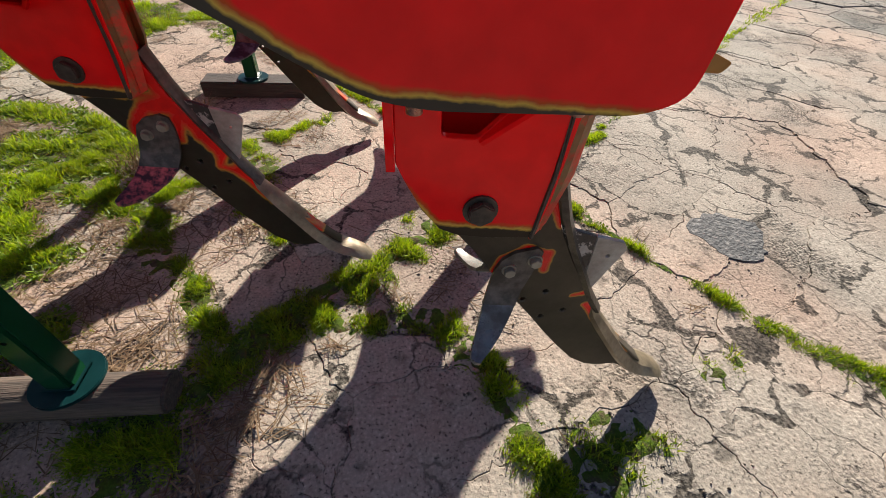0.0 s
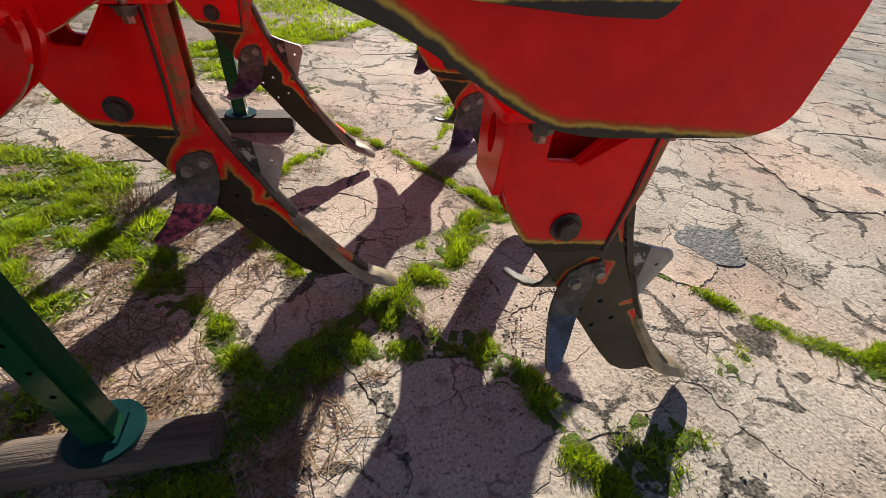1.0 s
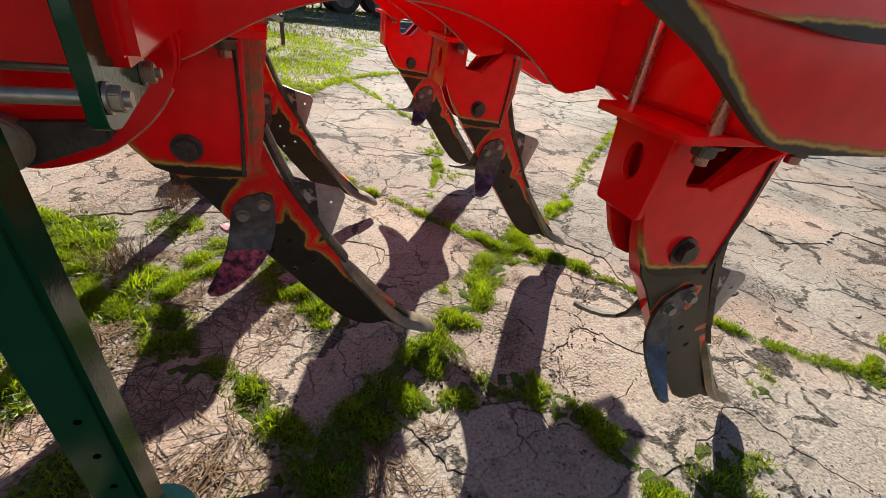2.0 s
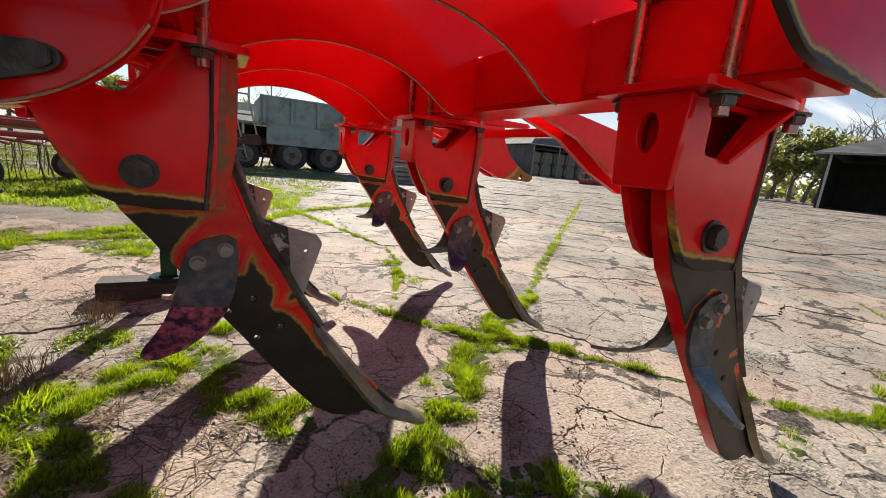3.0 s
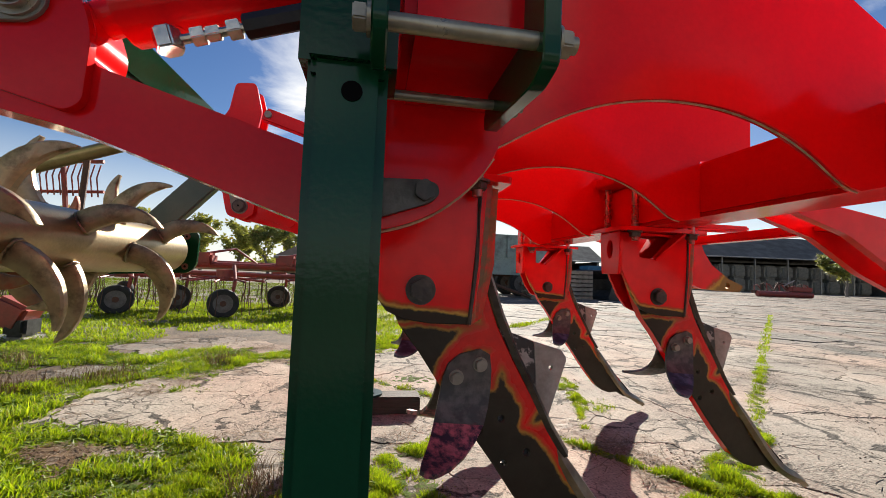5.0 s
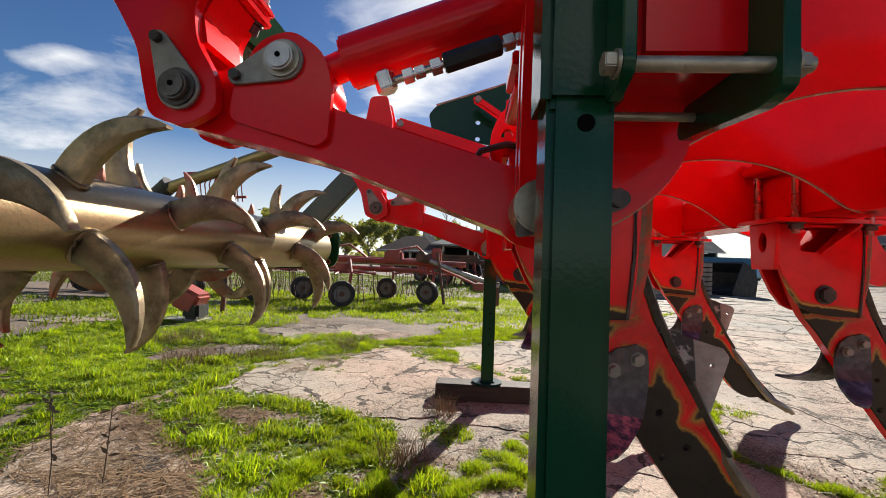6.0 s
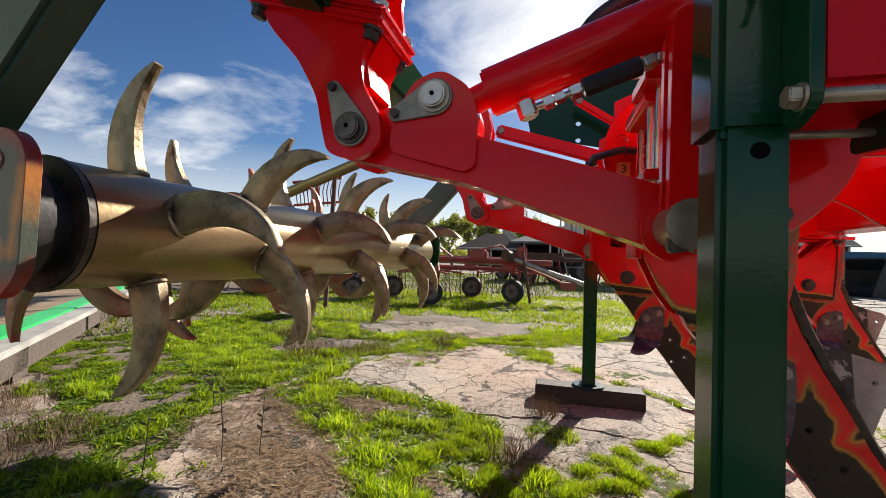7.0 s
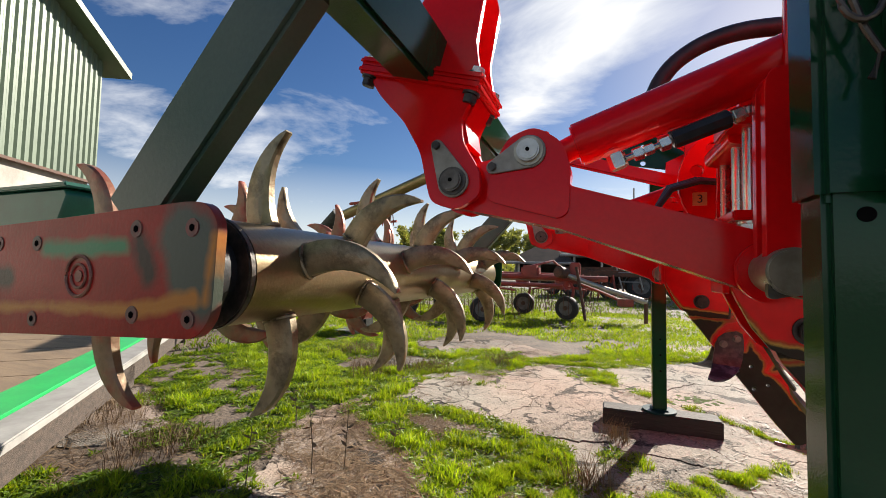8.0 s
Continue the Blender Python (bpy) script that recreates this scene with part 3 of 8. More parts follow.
def tube(points, r, seg=10, taper=None, bm=None, closed=False):
    """A round bar along points."""
    bm = bm or bmesh.new()
    pts = [Vector(p) for p in points]
    rings = []
    up = Vector((0.03, 0.02, 1)).normalized()
    for i, p in enumerate(pts):
        d = (pts[min(i + 1, len(pts) - 1)] - pts[max(i - 1, 0)]).normalized()
        u = d.cross(up)
        if u.length < 1e-3:
            u = d.cross(Vector((0, 1, 0)))
        u.normalize()
        w = u.cross(d)
        rr = r * (taper[i] if taper else 1)
        rings.append([bm.verts.new(p + (u * math.cos(a) + w * math.sin(a)) * rr) for a in [2 * math.pi * j / seg for j in range(seg)]])
    for a, b in zip(rings, rings[1:]):
        for j in range(seg):
            bm.faces.new((a[j - 1], a[j], b[j], b[j - 1]))
    bm.faces.new(rings[0]); bm.faces.new(rings[-1])
    return bm


def loft(rows, thick, bm=None):
    """A bent plate: rows of points across it, each row the same number; thick to both sides of them."""
    bm = bm or bmesh.new()
    g = [[Vector(p) for p in row] for row in rows]
    nr, nc = len(g), len(g[0])
    tops, bots = [], []
    for i in range(nr):
        ta, tb = [], []
        for j in range(nc):
            du = g[min(i + 1, nr - 1)][j] - g[max(i - 1, 0)][j]
            dv = g[i][min(j + 1, nc - 1)] - g[i][max(j - 1, 0)]
            n = du.cross(dv)
            n = n.normalized() if n.length > 1e-9 else Vector((0, 1, 0))
            ta.append(bm.verts.new(g[i][j] + n * thick / 2)); tb.append(bm.verts.new(g[i][j] - n * thick / 2))
        tops.append(ta); bots.append(tb)
    for i in range(nr - 1):
        for j in range(nc - 1):
            bm.faces.new((tops[i][j], tops[i + 1][j], tops[i + 1][j + 1], tops[i][j + 1]))
            bm.faces.new((bots[i][j], bots[i][j + 1], bots[i + 1][j + 1], bots[i + 1][j]))
        bm.faces.new((tops[i][0], bots[i][0], bots[i + 1][0], tops[i + 1][0]))
        bm.faces.new((tops[i][-1], tops[i + 1][-1], bots[i + 1][-1], bots[i][-1]))
    for j in range(nc - 1):
        bm.faces.new((tops[0][j], tops[0][j + 1], bots[0][j + 1], bots[0][j]))
        bm.faces.new((tops[-1][j], bots[-1][j], bots[-1][j + 1], tops[-1][j + 1]))
    return bm


def hex_bolt(a, d, r, h, washer=0.0):
    """A hexagon head that stands on a and points along d."""
    a, d = Vector(a), Vector(d).normalized()
    bm = bmesh.new()
    if washer:
        rod(bm, a, a + d * h * 0.22, r * washer, 20)
    rod(bm, a + d * h * (0.2 if washer else 0), a + d * h, r, 6, bevel=r * 0.1)
    return bm


# ---- the red subsoiler ----
subsoiler = thing("subsoiler", "red subsoiler with worn tines, green stands and spiked double roller", "farm implement")
MACH = subsoiler


def softened(line, times=2):
    """The open line with its corners cut twice, so that it reads as a curve."""
    for _ in range(times):
        out = [line[0]]
        for p, q in zip(line, line[1:]):
            out += [(p[0] * 0.75 + q[0] * 0.25, p[1] * 0.75 + q[1] * 0.25), (p[0] * 0.25 + q[0] * 0.75, p[1] * 0.25 + q[1] * 0.75)]
        line = out + [line[-1]]
    return line


# toolbars
TB_Z0, TB_Z1 = 0.888, 1.03
part("front_toolbar", boxed((-0.004, 0.361, TB_Z0), (0.15, 2.50, TB_Z1), 0.010), M_RED, MACH)
part("rear_toolbar", boxed((-0.808, 0.505, TB_Z0 + 0.024), (-0.672, 2.44, TB_Z1 + 0.014), 0.010), M_RED, MACH)

# arched frame plates between the two toolbars
ARCH = [(-0.85, 0.93), (-0.72, 0.872), (-0.668, 0.888), (-0.62, 0.918), (-0.565, 0.948), (-0.51, 0.969), (-0.445, 0.983), (-0.385, 0.988), (-0.32, 0.985),
        (-0.26, 0.974), (-0.20, 0.953), (-0.15, 0.925), (-0.11, 0.895), (-0.085, 0.878), (-0.06, 0.872), (-0.0045, 0.884),
        (-0.0045, 1.033), (0.147, 1.033), (0.12, 1.072), (-0.10, 1.212), (-0.30, 1.345), (-0.66, 1.38), (-0.84, 1.30)]
TALL = ARCH[:17] + [(0.147, 1.033), (0.147, 1.20), (-0.02, 1.30), (-0.30, 1.38), (-0.66, 1.38), (-0.84, 1.30)]
for y in (0.72, 1.115, 1.56, 2.02):
    ob = part("frame_plate", sheet(ARCH[:1] + softened(ARCH[1:15]) + (ARCH if y < 1 else TALL)[15:], [], y, y + 0.014, 0.002), M_RED, MACH)
    part("plate_edge", tube([(x, y + 0.006, z - 0.0006) for x, z in softened(ARCH[1:15])], 0.0018, 6), M_EDGE, ob, "bare rusty lower edge")

# end plate of the front toolbar, with its box
ENDP = rounded([(-0.31, 1.025), (-0.205, 0.984), (-0.10, 0.922), (-0.06, 0.903), (-0.005, 0.893), (0.20, 0.890), (0.246, 0.908), (0.252, 1.03), (0.235, 1.14), (0.10, 1.26), (-0.18, 1.26), (-0.30, 1.16)], 0.03)
part("end_plate", sheet(ENDP, [], 0.348, 0.36, 0.0015), M_PLATE, MACH, "red end plate worn to yellow primer and bare steel along its lower edge")
part("side_plate_cover", sheet(rounded([(-0.24, 1.024), (-0.06, 1.012), (0.010, 1.012), (0.024, 1.028), (0.030, 1.20), (-0.24, 1.20)], 0.012), [], 0.330, 0.3475, 0.002), M_COVER, MACH, "raised red cover with a scuffed lower edge")


def nut(a, d, r=0.017, h=0.018, m=None, parent=None, name="nut"):
    return part(name, hex_bolt(a, d, r, h, 1.25), m or M_BOLT, parent)


# ---- one tine, built at the origin of its big bolt ----
SHANK = [(-0.085, 0.09), (-0.085, 0.06), (-0.066, 0.0), (-0.035, -0.07), (0.005, -0.120), (0.055, -0.194), (0.105, -0.264), (0.155, -0.330), (0.20, -0.394), (0.25, -0.460),
         (0.302, -0.522), (0.345, -0.552), (0.384, -0.564), (0.43, -0.560), (0.468, -0.584), (0.50, -0.578), (0.505, -0.555), (0.42, -0.465), (0.36, -0.398), (0.30, -0.32), (0.262, -0.25),
         (0.235, -0.205), (0.20, -0.145), (0.16, -0.07), (0.128, 0.02), (0.112, 0.09)]
HOLES = [ring2(0.172, -0.247, 0.0065, 8), ring2(0.128, -0.270, 0.0065, 8), ring2(0.180, -0.333, 0.0065, 8), ring2(0.226, -0.313, 0.0065, 8)]
SIDE = [(-0.130, 0.205), (-0.130, 0.085), (-0.118, 0.055), (-0.092, 0.0), (-0.062, -0.040), (-0.03, -0.055), (0.02, -0.062), (0.098, -0.063), (0.112, 0.02), (0.122, 0.205)]
SLOT = rounded([(-0.068, 0.126), (-0.018, 0.122), (0.052, 0.196), (-0.068, 0.196)], 0.007, 2)


def make_tine(x, y, z, tip_paint, shank_paint=M_SHANK, narrow=1.0):
    tine = finish("tine", sheet(SHANK, HOLES, -0.0175, 0.0175, 0.003), shank_paint)
    tine.data.materials.append(M_RED)
    for f in tine.data.polygons:           # the rear edge keeps its paint
        if abs(f.normal.y) < 0.4 and f.normal.x < -0.2 and f.center.x < 0.3 and min(math.hypot(f.center.x - hx, f.center.z - hz) for hx, hz in ((0.172, -0.247), (0.128, -0.270), (0.180, -0.333), (0.226, -0.313))) > 0.011:
            f.material_index = 1
    tagged(tine, "curved steel tine with red paint worn to bare metal")
    tine.parent = MACH
    for s in (-1, 1):
        y0, y1 = (-0.0475, -0.0335) if s < 0 else (0.0335, 0.0475)
        part("side_plate", sheet(SIDE, [SLOT], y0, y1, 0.0015), M_RED_WORN if s < 0 else M_RED, tine, "red plate worn bare at its lower rim")
        nut((0, s * 0.0475, 0), (0, s, 0), 0.0225, 0.018, M_BOLT, tine, "pivot_bolt")
        for bx, bz in ((0.078, -0.165), (0.124, -0.141)):
            nut((bx, s * 0.026, bz), (0, s, 0), 0.0115, 0.014, M_RETAIN, tine, "fin_bolt")
        # side fin: bolted flat on the shank, bending outwards and back
        rows = []
        for a, b, out in (((0.084, -0.122), (0.124, -0.112), 0.0), ((0.062, -0.140), (0.143, -0.122), 0.0), ((0.052, -0.166), (0.147, -0.150), 0.0), ((0.047, -0.194), (0.146, -0.184), 0.002),
                          ((0.041, -0.220), (0.140, -0.220), 0.009), ((0.034, -0.243), (0.128, -0.250), 0.024)):
            b = (b[0] + (narrow - 1) * (b[0] - a[0]) * min(1, len(rows) / 4), b[1])
            rows.append([((1 - t) * a[0] + t * b[0], s * (0.0222 + out), (1 - t) * a[1] + t * b[1]) for t in (0, 0.2, 0.5, 0.8, 1)])
        part("fin", loft(rows, 0.008), M_FIN, tine, "bent side fin of bare steel")
        tip = [rows[-1]]
        for a, b, out in (((0.025, -0.261), (0.108, -0.270), 0.048), ((0.014, -0.273), (0.082, -0.283), 0.078), ((0.003, -0.280), (0.054, -0.289), 0.106), ((0.000, -0.283), (0.034, -0.289), 0.122), ((0.008, -0.285), (0.022, -0.288), 0.131)):
            b = (b[0] + (narrow - 1) * (b[0] - a[0]), b[1])
            tip.append([((1 - t) * a[0] + t * b[0], s * (0.0222 + out), (1 - t) * a[1] + t * b[1]) for t in (0, 0.2, 0.5, 0.8, 1)])
        part("fin_tip", loft(tip, 0.0078), tip_paint, tine, "worn bent fin tip")
    part("rear_plate", sheet(rounded([(-0.049, 0.068), (0.049, 0.068), (0.060, 0.2055), (-0.060, 0.2055)], 0.006, 2), [ring2(0.0, 0.15, 0.018, 16, 0.017, 0.03)],
                             -0.1435, -0.1303, 0.0015, plane="yz"), M_RED, tine, "red rear plate with an oval hole")
    part("front_plate", loft([[(0.127, -0.045, 0.208), (0.127, 0, 0.208), (0.127, 0.045, 0.208)], [(0.119, -0.045, 0.06), (0.119, 0, 0.06), (0.119, 0.045, 0.06)],
                              [(0.108, -0.036, -0.056), (0.108, 0, -0.056), (0.108, 0.036, -0.056)]], 0.011), M_FRONT, tine, "front edge plate with worn red paint")
    for s in (-1, 1):      # slanting cheeks between the side plates and the front edge
        part("front_cheek", loft([[(0.106, s * 0.0470, 0.203), (0.148, s * 0.026, 0.203)], [(0.104, s * 0.0470, 0.06), (0.144, s * 0.024, 0.05)], [(0.092, s * 0.0470, -0.066), (0.124, s * 0.020, -0.052)]], 0.005), M_FRONT, tine,
             "slanting front cheek worn to orange primer")
        part("weld_bead", tube([(0.108, s * 0.0485, 0.203), (0.105, s * 0.0485, 0.06), (0.094, s * 0.0485, -0.062)], 0.0042, 6), M_BOLT, tine, "dark bare weld")
    part("top_flange", sheet(rounded([(-0.165, -0.095), (0.05, -0.095), (0.165, -0.07), (0.165, 0.07), (0.05, 0.095), (-0.165, 0.095)], 0.012), [], 0.206, 0.219, 0.0015, plane="xy"), M_RED, tine)
    for s in (-1, 1):      # slanting ledge over the window
        part("gusset", loft([[(-0.014, s * 0.0478, 0.119), (-0.014, s * 0.056, 0.119)], [(0.03, s * 0.0478, 0.1655), (0.03, s * 0.074, 0.1655)], [(0.064, s * 0.0478, 0.203), (0.064, s * 0.092, 0.203)]], 0.007), M_RED, tine)
    # shin plate on the front edge, with a wing on it
    shin = [(0.137, 0.035), (0.165, -0.045), (0.200, -0.125), (0.238, -0.195), (0.272, -0.262), (0.308, -0.318)]
    part("shin", loft([[(px - 0.002, -0.021, pz - 0.006), (px + 0.004, -0.008, pz), (px + 0.004, 0.008, pz), (px - 0.002, 0.021, pz - 0.006)] for px, pz in shin], 0.012), M_STEEL, tine, "dark scuffed shin plate")
    part("wing", sheet([(0.165, -0.074), (0.193, -0.082), (0.238, -0.098), (0.246, -0.216), (0.234, -0.226), (0.21, -0.185)], [], -0.012, -0.002, 0.0012), M_WING, tine,
         "forward wing plate with chipped dark paint")
    part("wing_edge", sheet([(0.2382, -0.098)] + rounded([(0.238, -0.098), (0.294, -0.110), (0.310, -0.132), (0.272, -0.248), (0.247, -0.236), (0.246, -0.216)], 0.006, 2)[5:], [ring2(0.275, -0.150, 0.0045, 8)], -0.0125, -0.0025, 0.0012), M_WING_EDGE, tine,
         "pale bare outer edge of the wing")
    # the point
    top = [(0.284, -0.300), (0.302, -0.328), (0.345, -0.382), (0.390, -0.442), (0.432, -0.500), (0.474, -0.548), (0.510, -0.574), (0.545, -0.592), (0.574, -0.612), (0.592, -0.630)]
    wid = [0.008, 0.020, 0.028, 0.031, 0.033, 0.036, 0.038, 0.037, 0.033, 0.022]
    dep = [0.003, 0.008, 0.013, 0.015, 0.016, 0.016, 0.014, 0.011, 0.008, 0.005]
    rows = [[(px - dz * 0.8, -w, pz - dz), (px, -w * 0.55, pz), (px + 0.002, 0, pz + 0.001), (px, w * 0.55, pz), (px - dz * 0.8, w, pz - dz)] for (px, pz), w, dz in zip(top, wid, dep)]
    pt = part("point", loft(rows, 0.018), M_TIP, tine, "replaceable worn steel point")
    for px, pz in ((0.400, -0.456), (0.424, -0.489), (0.450, -0.521)):
        part("point_hole", rodded((px + 0.002, 0, pz + 0.001), (px + 0.0072, 0, pz + 0.0062), 0.0095, 12), M_HOLE_SHADE, pt, "dark bolt hole")
    # clamp over the toolbar
    saddle = rounded([(-0.142, 0.370), (-0.10, 0.364), (-0.05, 0.363), (0.05, 0.363), (0.10, 0.364), (0.135, 0.370), (0.135, 0.402), (0.09, 0.398), (0.04, 0.384), (-0.05, 0.384), (-0.10, 0.398), (-0.142, 0.402)], 0.01)
    part("clamp_plate", sheet(saddle, [], -0.10, 0.10, 0.004), M_RED, tine, "red saddle clamp over the toolbar")
    # added plate that stops daylight showing through the oval hole
    part("web", boxed((-0.10, -0.032, 0.08), (-0.088, 0.032, 0.205), 0.001), M_RED, tine)
    for cx in (-0.105, 0.095):
        for cy in (-0.078, 0.078):
            b = part("clamp_bolt", rodded((cx, cy, 0.175), (cx, cy, 0.423), 0.0105, 12), M_ROD, tine, "reddish steel clamp bolt")
            nut((cx, cy, 0.400), (0, 0, 1), 0.018, 0.020, M_RED, tine)
            nut((cx, cy, 0.2055), (0, 0, -1), 0.018, 0.018, M_STEEL, tine)
    tine.matrix_basis = Matrix.Translation((x, y, z))
    return tine


BOLT_Z = 0.668
make_tine(0.087, 0.525, BOLT_Z, M_FIN_POLISHED, M_SHANK_BARE, 0.70)
make_tine(-0.737, 0.995, BOLT_Z + 0.016, M_FIN_TIP)
dark_tine = make_tine(0.087, 1.441, BOLT_Z, M_FIN_BLUE)
copy_thing(dark_tine, pose(0.087, 2.310, BOLT_Z))
copy_thing(dark_tine, pose(-0.737, 1.915, BOLT_Z + 0.016))


# ---- parking stands ----
def make_stand(x, y, foot_z, far):
    st = part("parking_stand", boxed((x - 0.0325, y - 0.0325, foot_z + 0.008), (x + 0.0325, y + 0.0325, 1.02), 0.008), M_GREEN, MACH, "dark green square tube parking stand")
    part("foot", rodded((x, y, foot_z), (x, y, foot_z + 0.010), 0.080, 32, bevel=0.002), M_TEAL, st, "round teal foot plate")
    part("weld", boxed((x - 0.041, y - 0.041, foot_z + 0.009), (x + 0.041, y + 0.041, foot_z + 0.017), 0.004), M_TEAL, st)
    part("sleeve", boxed((x - 0.0395, y - 0.0395, 0.872), (x + 0.0395, y + 0.0395, 1.30), 0.010), M_GREEN, st, "wider green sleeve")
    part("sleeve_hole", rodded((x + 0.004, y - 0.0335, 0.858), (x + 0.004, y - 0.0312, 0.858), 0.0085, 20), M_HOLE_SHADE, st, "dark pin hole")
    for hz in (0.30, 0.38, 0.46):
        part("pin_hole", rodded((x + 0.004, y - 0.0335, hz), (x + 0.004, y - 0.0312, hz), 0.005, 12), M_HOLE_SHADE, st)
    return st


NS = (-0.851, 0.549)
stand = make_stand(*NS, 0.092, False)
make_stand(-0.835, 2.355, 0.090, True)
# clamp of the near stand round the toolbar's end
sx, sy = NS
ear = part("stand_ear", sheet(rounded([(sy - 0.085, 0.885), (sy - 0.04, 0.868), (sy - 0.04, 1.25), (sy - 0.085, 1.25)], 0.012, 3), [], sx + 0.018, sx + 0.030, 0.002, plane="yz"), M_GREEN, stand)
bk = part("clamp_plate", sheet(rounded([(0.462, 0.872), (0.49, 0.864), (0.63, 0.876), (0.632, 0.893), (0.60, 0.93), (0.52, 1.0), (0.462, 1.01)], 0.008, 2), [], -0.708, -0.694, 0.002, plane="yz"), M_GREEN, stand, "dark green backing plate")
for rz, ry in ((0.895, 0.476), (0.893, 0.594)):
    part("clamp_rod", rodded((sx - 0.004 + 0.02, ry, rz), (-0.676, ry, rz), 0.0068 if ry < 0.5 else 0.0052, 12), M_OLIVE, stand, "threaded steel clamp rod")
    part("rod_nut", hex_bolt((-0.6935, ry, rz), (1, 0, 0), 0.0115, 0.012, 1.15), M_OLIVE, stand)
    part("rod_nut", hex_bolt((sx + 0.018, ry, rz), (-1, 0, 0), 0.0108, 0.013, 1.15), M_OLIVE, stand)
# spring pin on the sleeve
pin = [(sx - 0.012 + 0.018 * math.sin(a), sy - 0.062 - 0.012 * math.sin(a * 0.5), 1.085 + 0.03 * math.cos(a)) for a in [i * math.pi / 8 for i in range(15)]]
pin += [(sx - 0.008, sy - 0.066, 1.05), (sx + 0.004, sy - 0.068, 1.02), (sx - 0.004, sy - 0.066, 0.995)]
part("spring_pin", tube(pin, 0.0036, 8), M_STEEL, stand, "grey steel spring pin")
part("locking_pin", rodded((sx, sy - 0.075, 1.115), (sx, sy + 0.07, 1.115), 0.014, 16, bevel=0.003), M_ZINC, stand)

# ---- roller arms, cylinders and hangers ----
ARM = rounded([(-1.428, 0.925), (-1.34, 0.905), (-1.19, 0.872), (-0.864, 0.755), (-0.815, 0.765), (-0.80, 0.815), (-0.845, 0.852), (-1.175, 0.953), (-1.168, 0.985), (-1.185, 1.035),
               (-1.235, 1.068), (-1.285, 1.052), (-1.31, 1.015), (-1.35, 1.008), (-1.41, 1.012), (-1.445, 0.972)], 0.022)
HANG = rounded([(-1.44, 0.925), (-1.385, 0.908), (-1.335, 0.935), (-1.338, 0.985), (-1.372, 1.04), (-1.378, 1.09), (-1.345, 1.15), (-1.60, 1.225), (-1.565, 1.165), (-1.505, 1.10), (-1.465, 1.03), (-1.452, 0.97)], 0.018)


